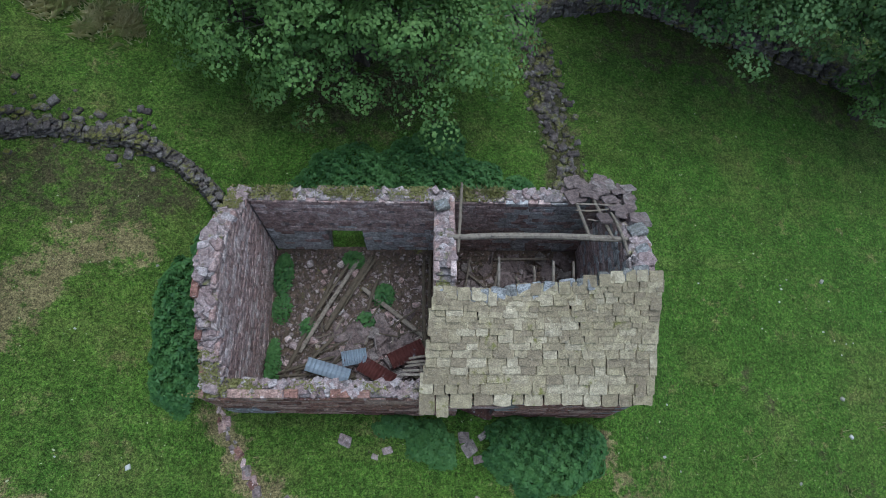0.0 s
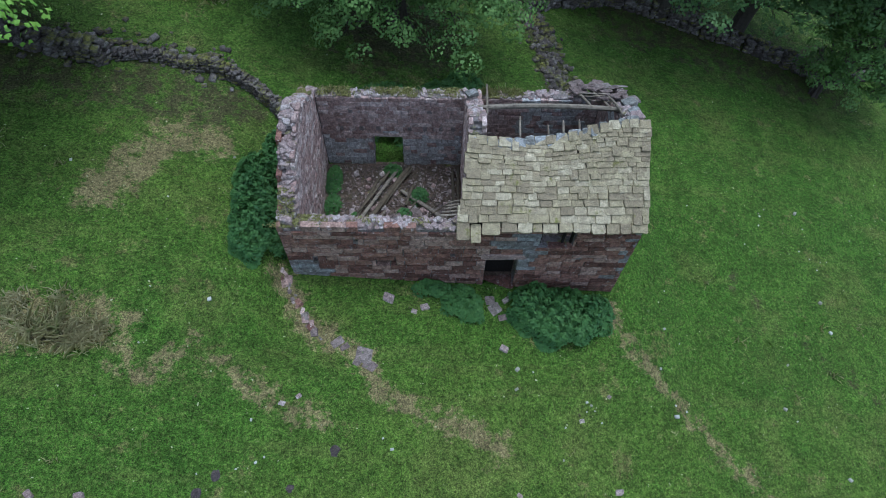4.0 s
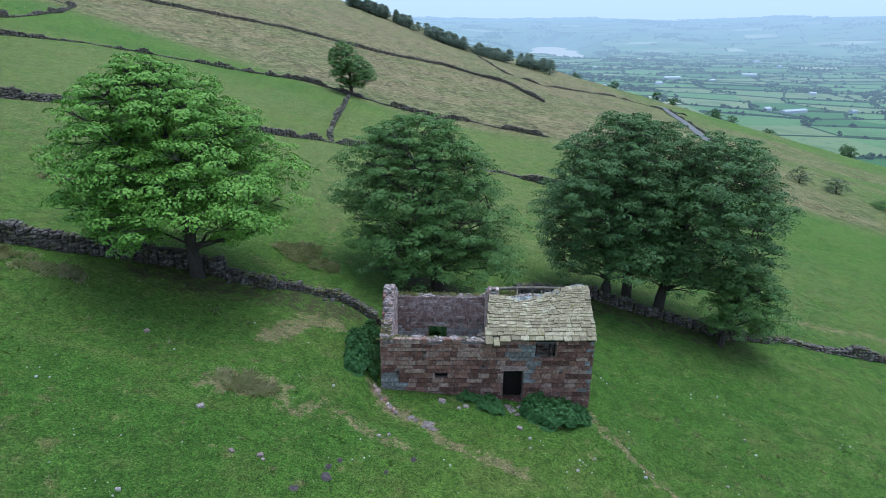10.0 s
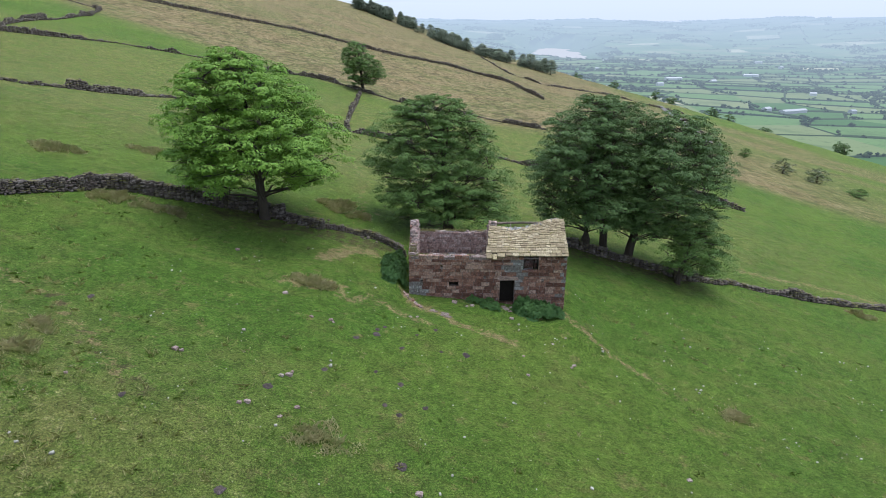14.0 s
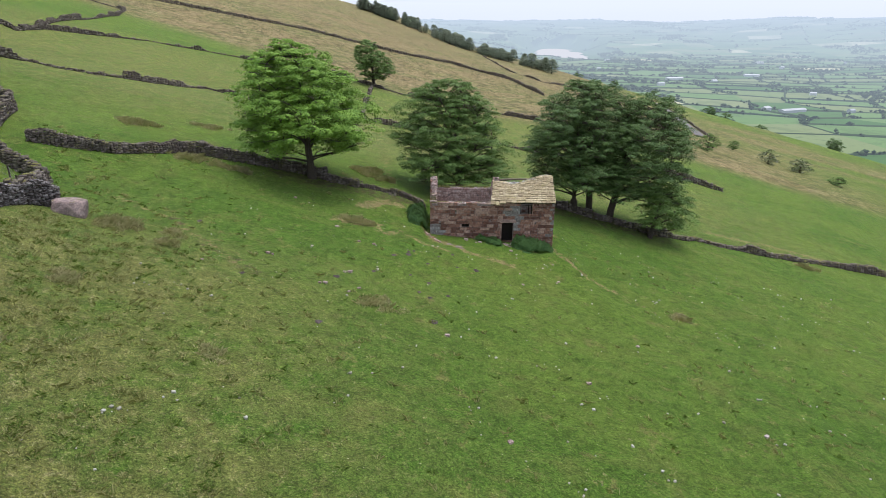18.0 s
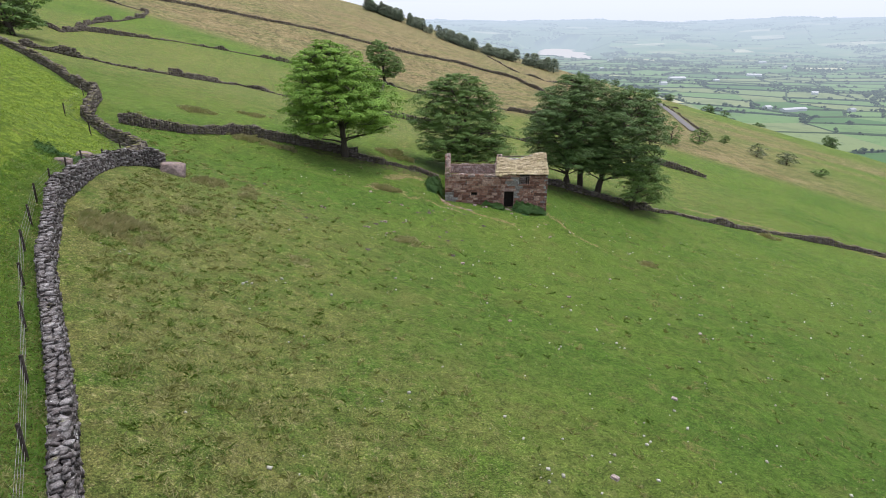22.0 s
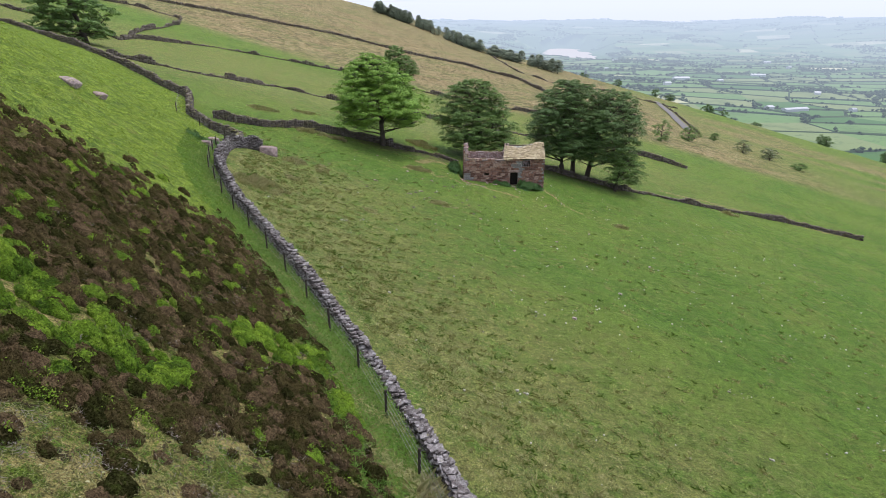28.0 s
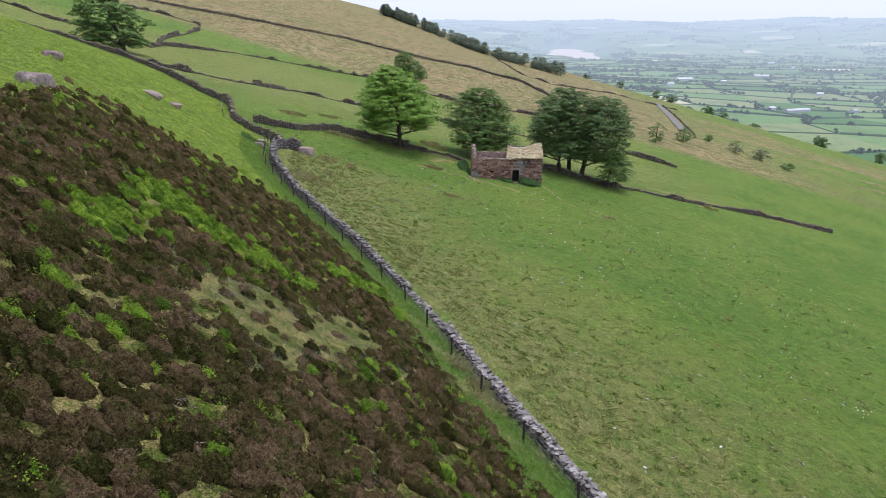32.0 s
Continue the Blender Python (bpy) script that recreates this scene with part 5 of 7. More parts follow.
# ---------------------------------------------------------------- trees
def tree(name, label, x, y, tall, radius, base, leaf, seed, clumps=110, per=230, size=0.105, group="", squash=(1.0, 1.0), top=0.25, trunk=0.34, lean=(0.0, 0.0), z=None, outline=None, shear=0.0, open_front=False):
    """A broad tree: tapered trunk, bending limbs to every tuft, and a crown of flat leaf tufts with gaps. base: height of the lowest leaves; top: how pointed;
    outline: rows of (height, reach to -x, reach to +x) of a lopsided crown; per: leaves for each square metre of tuft."""
    r = np.random.RandomState(seed)
    z = gz(x, y) - 0.15 if z is None else z
    t = thing(name, label, "tree", group, at=(x, y, z))
    bm = bmesh.new()
    hi = tall * 0.78
    k = 8
    wob = r.normal(0, 0.10 * radius / 5, (k + 1, 2)).cumsum(0) * 0.6
    path = [Vector((wob[i][0] + lean[0] * i / k, wob[i][1] + lean[1] * i / k, hi * i / k)) for i in range(k + 1)]
    path[0] = Vector((0, 0, -0.3))
    limb(bm, path, trunk * 1.25, trunk * 0.22, 10)
    for a in range(6):
        ang = a * 1.05 + r.uniform(-0.2, 0.2)
        limb(bm, [Vector((math.cos(ang) * trunk * 1.9, math.sin(ang) * trunk * 1.9, -0.35)), Vector((math.cos(ang) * trunk * 1.15, math.sin(ang) * trunk * 1.15, 0.15)), Vector((math.cos(ang) * trunk * 0.7, math.sin(ang) * trunk * 0.7, 1.0))], trunk * 0.42, trunk * 0.2, 6)
    centres = []
    tries = 0
    phase = r.uniform(0, 6.28, 4)
    while len(centres) < clumps and tries < 9000:
        tries += 1
        s = r.uniform(0, 1)
        prof = (0.62 + 0.38 * s / 0.3 if s < 0.3 else (1 - ((s - 0.3) / 0.7) ** (2.2 + top)) ** 0.55)
        ang = r.uniform(0, 6.283)
        lump = 1 + 0.15 * math.sin(2 * ang + phase[0] + 3 * s) + 0.13 * math.sin(3 * ang + phase[1] - 5 * s) + 0.08 * math.sin(5 * ang + phase[2])
        f = r.uniform(0.12, 1) ** 0.42
        w = radius * r.uniform(0.15, 0.30) * (0.8 + 0.35 * (1 - s))
        rad = max(0.1, radius * prof * lump - w * 0.75) * f
        c = np.array((math.cos(ang) * rad * squash[0] + lean[0] * s, math.sin(ang) * rad * squash[1] + lean[1] * s, base + (tall - base - w * 0.3) * s - 0.07 * rad * (1 - s)))
        if outline:
            hh = base + (tall - base) * s
            hs, ls, rs = zip(*outline)
            a0, a1 = np.interp(hh, hs, ls), np.interp(hh, hs, rs)
            w = (0.45 + 0.088 * (a1 - a0)) * r.uniform(0.62, 1.25)
            # the side towards the open field carries no low boughs, and shows the trunk
            if open_front and hh < base + 2.0 and math.sin(ang) < -0.25 and abs(math.cos(ang)) < 0.8:
                continue
            half = max(0.2, (a1 - a0) / 2 * (1 + 0.45 * (lump - 1)) - w * 0.8)
            c = np.array(((a0 + a1) / 2 + math.cos(ang) * half * f, math.sin(ang) * half * f * squash[1] + lean[1] * s, hh - w * 0.32 - 0.05 * half * f))
            c[1] += shear * c[0]
        if any(np.linalg.norm((c - q) / np.array((1, 1, 0.46))) < (0.56 if outline else 0.58) * (w + ww) for q, ww in centres):
            continue
        centres.append((c, w))
    pts, nrm = [], []
    mains = []
    small = bmesh.new()
    for i, (c, w) in enumerate(centres):
        # a limb from the trunk, or a branch from an earlier limb that passes near
        h0 = max(tall * 0.14, min(c[2] * 0.72 - 0.12 * math.hypot(c[0], c[1]), hi * 0.95))
        j = min(int(h0 / hi * k), k - 1)
        start = path[j].lerp(path[j + 1], h0 / hi * k - j)
        thick = 0.03 + 0.013 * radius * r.uniform(0.5, 1)
        best = None
        if mains and i > 12:
            for m in mains[-60:]:
                d = (Vector(c) - m).length
                if m.z < c[2] + 0.2 and (best is None or d < best[0]):
                    best = (d, m)
        own = bmesh.new()
        target = own
        if best and best[0] < (Vector(c) - start).length * 0.8:
            start, thick, target = best[1], thick * 0.55, small
        e = Vector(c) - Vector((0, 0, w * 0.12))
        mid = start.lerp(e, 0.5) + Vector((r.normal(0, 0.08), r.normal(0, 0.08), r.uniform(-0.02, 0.10))) * (e - start).length
        limb(target, [start, start.lerp(mid, 0.5) + Vector(r.normal(0, 0.06, 3)), mid, mid.lerp(e, 0.5) + Vector(r.normal(0, 0.06, 3)), e], thick, 0.018, 5)
        if target is own:
            part("limb", own, M["bark"], t)
        else:
            own.free()
        for q in range(4):
            a = r.uniform(0, 6.283)
            tip = Vector(c) + Vector((math.cos(a) * w * 0.75, math.sin(a) * w * 0.75, -0.05 * w))
            limb(small, [mid.lerp(e, 0.6), e.lerp(tip, 0.5) + Vector((0, 0, 0.05)), tip], 0.022, 0.008, 4)
        mains += [mid, start.lerp(mid, 0.5)]
        # every tuft is a low dome of small rosettes
        subs = max(7, int(11 * (w / (radius * 0.22)) ** 1.3))
        sa, sq = r.uniform(0, 6.283, subs), np.sqrt(r.uniform(0, 1, subs))
        sq = sq * (1 + 0.2 * np.sin(4 * sa + phase[3] + i))
        sub = c + np.stack([np.cos(sa) * sq * w * 1.15, np.sin(sa) * sq * w * 1.15, (np.sqrt(np.clip(1.1 - sq ** 2, 0.02, 2)) - 0.45 * sq ** 2) * w * 0.46 + r.normal(0, 0.04, subs) * w], 1)
        m = int(per * w * w * 3.1)
        pick = r.randint(0, subs, m)
        d = r.normal(0, 1, (m, 3))
        d[:, 2] = np.abs(d[:, 2]) * np.where(r.uniform(0, 1, m) < 0.86, 1, -0.8)
        d /= np.linalg.norm(d, axis=1)[:, None]
        p = sub[pick] + d * np.array((w * 0.40, w * 0.40, w * 0.20)) * (r.uniform(0.6, 1.05, (m, 1)) ** 0.4)
        pts.append(p)
        nrm.append(d * np.array((0.5, 0.5, 0.8)) + (p - c) / w * np.array((0.5, 0.5, 0.6)))
    part("trunk", bm, M["bark"], t, "grey-brown trunk spreading at the foot")
    tagged(part("branchwork", small, M["bark"], t), kind="stuff")
    pts, nrm = np.concatenate(pts), np.concatenate(nrm)
    v, f = leaf_cloud(pts, nrm, size, seed + 1, 0.4, 0.35, 1.1)
    arrays("crown", v, f, M[leaf], t)
    return t


tree("sycamore", "broad fresh-green sycamore growing beside the drystone wall", -17.0, 9.1, 12.7, 7.0, 3.2, "leaf_light", 11, 210, 130, 0.088, "sycamores by the barn", squash=(1, 0.9), trunk=0.33, lean=(-0.5, 0.0), open_front=True,
     outline=((2.8, -5.8, 5.2), (4.0, -6.7, 6.4), (5.1, -7.2, 6.8), (7.5, -7.3, 7.0), (9.0, -6.8, 5.2), (11.2, -5.0, 2.6), (12.2, -3.8, 0.5), (12.8, -3.0, -0.6)))
tree("sycamore", "rounded mid-green sycamore close behind the barn", -2.6, 14.6, 12.1, 6.4, 2.6, "leaf_mid", 23, 200, 150, 0.074, "sycamores by the barn", shear=-0.3, squash=(1, 0.62), trunk=0.42, lean=(-0.6, 0.6),
     outline=((1.8, -5.2, 5.0), (2.7, -6.4, 5.8), (4.8, -6.9, 5.2), (6.6, -7.7, 4.8), (8.6, -6.8, 4.0), (10.4, -5.7, 3.1), (11.6, -4.5, 1.7), (12.2, -2.6, 1.0)))
tree("sycamore", "tall dark-green sycamore in a clump beyond the barn", 10.5, 18.9, 14.8, 6.0, 3.4, "leaf_dark", 31, 190, 105, 0.088, "sycamores by the barn", trunk=0.36,
     outline=((3.2, -5.0, 3.0), (5.0, -6.0, 4.0), (8.5, -6.6, 4.2), (11.5, -5.6, 4.0), (13.5, -3.6, 3.2), (14.9, -1.5, 2.2)))
tree("sycamore", "tall dark-green sycamore in the middle of the clump", 12.6, 20.2, 14.6, 5.6, 4.0, "leaf_dark", 47, 120, 105, 0.088, "sycamores by the barn", trunk=0.34,
     outline=((3.6, -3.4, 4.0), (6.0, -4.5, 5.0), (10.0, -4.5, 5.2), (13.0, -3.0, 4.4), (14.7, -1.0, 2.6)))
tree("sycamore", "leaning dark sycamore at the clump's edge", 14.6, 18.6, 14.3, 5.8, 3.4, "leaf_dark", 53, 200, 105, 0.088, "sycamores by the barn", trunk=0.36, lean=(2.2, 0),
     outline=((3.2, -2.4, 5.6), (5.5, -2.6, 7.6), (8.0, -2.4, 8.8), (10.2, -1.8, 8.8), (12.2, -0.8, 7.6), (13.6, 0.2, 6.4), (14.5, 1.4, 5.2)))
tree("small_sycamore", "small spreading sycamore on the field wall", 18.4, 15.4, 6.4, 3.4, 1.6, "leaf_mid", 61, 50, 210, 0.072, "sycamores by the barn", trunk=0.22, lean=(0.9, 0),
     outline=((1.4, -1.0, 3.8), (2.4, -1.8, 4.9), (4.0, -2.2, 4.7), (5.4, -1.4, 3.6), (6.5, -0.2, 2.2)))
tree("lone_tree", "lone wind-shaped tree at a wall corner", -24.0, 130.5, 12.8, 5.6, 2.4, "leaf_mid", 71, 110, 52, 0.17, trunk=0.4, lean=(-0.8, 0),
     outline=((2.2, -2.8, 3.0), (4.0, -4.8, 5.6), (7.0, -5.8, 5.4), (10.0, -5.4, 3.2), (12.0, -4.4, 1.0), (12.9, -3.2, -1.0)))
tree("hillside_tree", "wide leaning tree on the upper slope", -85.0, 58.0, 15.5, 9.0, 1.6, "leaf_mid", 83, 130, 38, 0.20, trunk=0.55, lean=(-3.0, 0),
     outline=((1.4, -5.0, 5.5), (4.0, -9.5, 7.5), (7.5, -11.0, 6.5), (11.0, -10.0, 2.5), (14.0, -8.5, -1.5), (15.6, -6.5, -3.5)))
tree("hillside_tree", "dark tree far up the slope", -150.0, 98.0, 13.0, 7.5, 1.8, "leaf_mid", 89, 45, 14, 0.25, trunk=0.5)
for k, (x, y, h, w) in enumerate(((55.6, 106.4, 6.6, 3.6), (72, 128, 5.2, 3.0), (78, 138, 4.2, 2.4), (93.5, 133.6, 4.6, 3.2), (100.6, 128.5, 4.4, 3.6), (90, 150, 3.0, 2.4), (104, 116, 2.4, 2.8))):
    tree("hawthorn", "low hawthorn bush flecked with white blossom" if k in (3, 4) else "low grey-green hawthorn bush on the slope", x, y, h, w, 0.4, "may" if k in (3, 4) else "leaf_mid", 101 + k, 30, 70, 0.12, "hawthorns", trunk=0.16)


def fir(seed):
    """A narrow dark conifer for the plantation."""
    r = np.random.RandomState(seed)
    t = thing("pine", "dark pine in the hilltop plantation", "tree", "plantation pines")
    bm = bmesh.new()
    limb(bm, [Vector((0, 0, -0.5)), Vector((0.1, 0, 5)), Vector((0, 0.1, 10.5))], 0.22, 0.05, 6)
    part("trunk", bm, M["bark"], t)
    k = 520
    s = r.uniform(0.1, 1, k) ** 0.75
    a = r.uniform(0, 6.283, k)
    w = np.sqrt(np.clip(1 - (s - 0.3) ** 2 / 0.55, 0.02, 1)) * 3.0 * r.uniform(0.4, 1.1, k)
    p = np.stack([np.cos(a) * w, np.sin(a) * w, s * 11.5 - 0.15 * w], 1)
    d = np.stack([np.cos(a), np.sin(a), np.full(k, 0.8)], 1)
    v, f = leaf_cloud(p, d, 0.62, seed, 0.8, 0.9)
    arrays("crown", v, f, M["pine"], t)
    return t


firs = [fir(7), fir(8), fir(9)]
rp = random.Random(3)
spots = []
for k in range(190):
    s = rp.random()
    x, y = -78 + 50 * s, 556 - 16 * s
    if k > 95:
        x, y = -24 + 100 * s ** 1.15, 534 - 98 * s
    # the wood thins to separate groups towards its ends
    if math.sin(0.19 * x + 0.6) + 0.6 * math.sin(0.47 * x) < -0.55:
        continue
    spots.append((x + rp.uniform(-3, 3), y + rp.uniform(-22, 10)))
for k, (x, y) in enumerate(spots):
    m = pose(x, y, gz(x, y) - 0.2, 0, 0, rp.uniform(0, 360))
    if k < 3:
        firs[k].matrix_basis = m
    else:
        c = copy_thing(firs[k % 3], m)
        c.scale = [rp.uniform(0.9, 1.7), rp.uniform(0.9, 1.7), rp.uniform(0.4, 0.95)]

# ---------------------------------------------------------------- drystone walls
FIELD = {
    "field_wall": ([(-37.4, 0.4), (-32.2, 2.6), (-30.4, 5.0), (-28.0, 8.2), (-24.1, 8.8), (-20.5, 9.6), (-17.0, 10.1), (-14.2, 9.7), (-12.4, 9.5)], 1.22, 0.8, 0.27, 2, ((-15.5, -12, 0.45),), "tumbled drystone wall running down to the barn"),
    "low_curved_wall": ([(-12.6, 9.7), (-11.1, 10.0), (-10.0, 9.9), (-9.3, 9.9), (-8.3, 9.65), (-7.5, 9.2), (-6.7, 8.5), (-6.2, 7.9)], 0.55, 0.46, 0.20, 4, ((-13, -9.6, 0.6),), "thin curved line of mossy stones meeting the barn's corner"),
    "clump_wall": ([(3.3, 17.4), (4.6, 18.1), (6.4, 18.7), (8.0, 19.2), (11, 18.7), (14.5, 18.0), (19.3, 16.6), (25.1, 18.6), (29.3, 18.6), (34.1, 19.2), (43.9, 22.0), (54.2, 23.4), (64, 22.6)], 0.9, 0.75, 0.34, 3, ((3, 8, 0.5),), "dark low drystone wall under the trees"),
    "lower_field_wall": ([(-67.9, 34.4), (-56.3, 36.5), (-52.6, 39.3), (-49.0, 52.3), (-47.6, 66.0), (-34.0, 64.5), (-22, 73.0), (-16.0, 74.3), (7.9, 73.8), (14.1, 68.4), (41.3, 62.0), (46.5, 60.3)], 1.15, 0.8, 0.5, 5, ((-2, 6, 0.4), (18, 36, 0.5)), "broken drystone wall across the sloping field"),
    "upper_field_wall": ([(-90.3, 82), (-90.9, 92), (-78.0, 113), (-66.5, 119.5), (-48.6, 125), (-36.1, 134), (-23.8, 130), (-14.7, 126), (5.6, 125.6), (22.5, 113.5)], 1.15, 0.8, 0.6, 6, (), "long drystone wall below the brown moor"),
    "spur_wall": ([(-24.5, 129), (-22.5, 100), (-21.2, 80), (-20.0, 74.5)], 1.1, 0.8, 0.55, 7, (), "short drystone wall joining two field walls"),
    "zigzag_wall": ([(-90.3, 84), (-97, 105), (-105.0, 153), (-114, 177), (-135, 182), (-143, 174)], 1.2, 0.8, 0.7, 8, (), "zigzag drystone wall on the upper slope"),
    "far_field_wall": ([(-90, 82), (-105, 92), (-121, 91), (-150, 108)], 1.2, 0.8, 0.7, 9, (), "drystone wall above the hillside tree"),
    "moor_wall": ([(-165, 215), (-131, 230), (-95.6, 248), (-66, 259), (-26.2, 256), (0, 269), (26, 244), (33.5, 190)], 1.3, 0.8, 0.8, 10, (), "long dark drystone wall crossing the brown moor"),
    "moor_end_wall": ([(25.6, 434), (32.8, 304), (46.7, 276), (97, 338), (140, 330)], 0.9, 0.7, 0.8, 11, (), "far drystone wall along the hill's end"),
}
for name, (pts, tall, wide, size, seed, gaps, label) in FIELD.items():
    rows = stones_along(pts, tall, wide, size, seed, gaps, 0.0, 0.0 if name in ("field_wall", "low_curved_wall", "moor_wall") else 0.6 if name == "clump_wall" else 0.85)
    tagged(many_stones(name, rows, M["drystone"], None, seed), label, "drystone wall", "", "stuff")

# stones tumbled out of the old walls
for name, label, pts, wide, count in (("tumbled_stones", "scattered mossy stones fallen from the field wall", [(-8.8, 9.9), (-10, 10.3), (-12.2, 10.3), (-13.2, 9.9), (-15, 10)], 0.9, 190), ("tumbled_stones", "scattered line of fallen stones in bare soil", [(4.9, 8.3), (4.6, 12.1), (4.2, 13.7), (3.9, 16.0), (3.3, 17.5)], 0.75, 300)):
    r = np.random.RandomState(len(label))
    seg = r.randint(0, len(pts) - 1, count)
    t = r.uniform(0, 1, count)
    P = np.array(pts)
    q = P[seg] + (P[seg + 1] - P[seg]) * t[:, None] + r.normal(0, wide * 0.5, (count, 2))
    q = q[~((q[:, 0] > -5.6) & (q[:, 0] < 5.4) & (q[:, 1] < 7.9))]
    s = r.uniform(0.10, 0.34, len(q))
    tab = np.stack([q[:, 0], q[:, 1], height(q[:, 0], q[:, 1]) + s * 0.12, r.uniform(0, 6.3, len(q)), s, s * 0.75, s * 0.55], 1)
    tagged(many_stones(name, tab, M["drystone"], None, 3, 0.2), label, "stones", "", "stuff")

# the boundary wall: its nearest stones can be told apart
by = np.array([-100, -90, -80, -72.3, -66.1, -61, -56.9, -49.2, -44.9, -36, -28, -24, -20])
near_pts = [(float(bound(v)), float(v)) for v in by] + [(-29.6, -16.5), (-29.0, -13.6), (-27.6, -12.2)]
boundary = thing("boundary_wall", "long pale drystone wall between pasture and heather moor", "drystone wall")
rows = stones_along(near_pts, 1.04, 0.62, 0.235, 14, ((-10.8, -8.4, 0.4),), rise=lambda y: float(np.interp(y, (-100, -64, -46, -36, -26, -12), (0.62, 0.66, 0.9, 1.25, 1.5, 1.55))))
r = np.random.RandomState(2)
close = (rows[:, 1] > -74) & (rows[:, 1] < -57) & (rows[:, 2] - height(rows[:, 0], rows[:, 1]) > 0.40)
for q in rows[close][:300]:
    u = (math.cos(q[3]), math.sin(q[3]), r.uniform(-0.2, 0.2))
    piece("stone", "near_drystone", frame_of(u, (r.uniform(-0.22, 0.22), r.uniform(-0.22, 0.22), 1), q[:3], q[4:7]), boundary)
keep = ~close
keep[np.where(close)[0][300:]] = True
tagged(many_stones("wall_stones", rows[keep], M["near_drystone_rest"], boundary, 14, 0.26), kind="stuff")
gp = [(-31.6, -7.5), (-35.5, -5.0), (-39.6, -1.5), (-43.2, 7.5), (-44.5, 9.5), (-54, 18.5), (-62, 25), (-84, 41), (-112, 62)]
tagged(many_stones("upper_boundary_wall", stones_along([(-29.6, -14), *gp], 1.15, 0.75, 0.42, 15), M["drystone"], None, 15), "dark drystone wall climbing between bracken and fields", "drystone wall", "", "stuff")

# post and wire fence on the moor side of the boundary wall
fence = thing("wire_fence", "rusty post-and-wire fence beside the boundary wall", "fence")
line = []
yy = -96.0
while yy < -14:
    line.append((float(bound(yy)) - 0.95, yy))
    yy += 3.05
line += [(-31.0, -11), (-32.8, -9), (-36.5, -6.6), (-40.6, -3.0), (-44.6, 7.4)]
tops = []
for k, (x, y) in enumerate(line):
    bm = bmesh.new()
    lean = random.Random(k).uniform(-0.05, 0.05)
    z = gz(x, y)
    box(bm, -0.045, 0.045, -0.045, 0.045, -0.3, 1.18)
    bmesh.ops.bevel(bm, geom=bm.edges[:], offset=0.012, segments=1, affect="EDGES")
    p = part("post", bm, M["post"], fence)
    p.matrix_basis = pose(x, y, z, 3 * lean * 20, lean * 40, k * 37 % 20)
    tops.append((x, y, z))
for h in (0.35, 0.6, 0.85, 1.08):
    bm = bmesh.new()
    limb(bm, [Vector((x, y, z + h)) for x, y, z in tops], 0.005, 0.005, 4)
    part("wire", bm, M["wire"], fence)


# ---------------------------------------------------------------- plants round the barn
def mound(name, label, blobs, size, count, mat, seed, category="nettles"):
    """A bed of leafy stems over low heaps: (x, y, radius x, radius y, height)."""
    r = np.random.RandomState(seed)
    P, N = [], []
    for x, y, rx, ry, h in blobs:
        k = int(count * rx * ry)
        a, q = r.uniform(0, 6.283, k), np.sqrt(r.uniform(0, 1, k))
        q = q * (1 + 0.13 * np.sin(3 * a + seed) + 0.10 * np.sin(7 * a + x))
        px, py = x + np.cos(a) * q * rx, y + np.sin(a) * q * ry
        dome = np.sqrt(np.clip(1 - q ** 2.4, 0, 1)) * h * (0.78 + 0.26 * np.sin(px * 5.1 + y) * np.sin(py * 4.3) + 0.26 * np.sin(px * 14 + py * 3) * np.sin(py * 13 - px * 2))
        P.append(np.stack([px, py, height(px, py) + dome * r.uniform(0.55, 1.05, k) ** 0.5 + 0.03], 1))
        N.append(np.stack([np.cos(a) * q * 0.8, np.sin(a) * q * 0.8, np.full(k, 1.0)], 1))
    v, f = leaf_cloud(np.concatenate(P), np.concatenate(N), size, seed, 1.0, 0.2, 1.5)
    return tagged(arrays(name, v, f, M[mat]), label, category, "nettle beds" if category == "nettles" else "bracken bushes", "stuff" if category == "nettles" else "")


mound("nettle_bed", "dense dark nettle bed against the barn's end wall", [(-6.6, 3.3, 0.95, 1.3, 0.85), (-6.75, 4.8, 0.95, 1.5, 0.9), (-6.35, 6.4, 0.6, 0.9, 0.7)], 0.060, 4300, "nettle", 1)
mound("nettle_bed", "dark nettles growing beside the barn doorway", [(2.45, 1.2, 1.0, 0.9, 0.95), (3.4, 0.95, 1.4, 1.1, 0.85), (4.5, 1.3, 0.6, 0.6, 0.5)], 0.060, 4300, "nettle", 2)
mound("nettle_bed", "low nettles at the foot of the front wall", [(0.0, 1.35, 0.7, 0.6, 0.5), (-0.9, 1.75, 0.75, 0.32, 0.45), (0.35, 0.9, 0.38, 0.32, 0.35)], 0.055, 4300, "nettle", 3)
mound("nettle_bed", "wide dark nettle bed behind the barn", [(-2.6, 8.4, 1.0, 0.55, 0.9), (-2.6, 9.3, 1.7, 1.3, 0.75), (-0.4, 9.8, 1.6, 1.5, 0.8), (0.3, 11.2, 0.9, 0.8, 0.7), (1.5, 9.6, 1.2, 1.1, 0.7), (3.0, 9.7, 0.6, 0.6, 0.5)], 0.056, 3300, "nettle", 4)


for x, y, s in ((-31.4, -20.6, 0.75), (-30.6, -20.2, 0.6), (-30.0, -19.3, 0.65)):
    mound("dark_bush", "dark rounded bush beside a pale rock in the bracken", [(x, y, s, s, s * 0.95)], 0.05, 2400, "nettle", int(-x * 10), "bush")


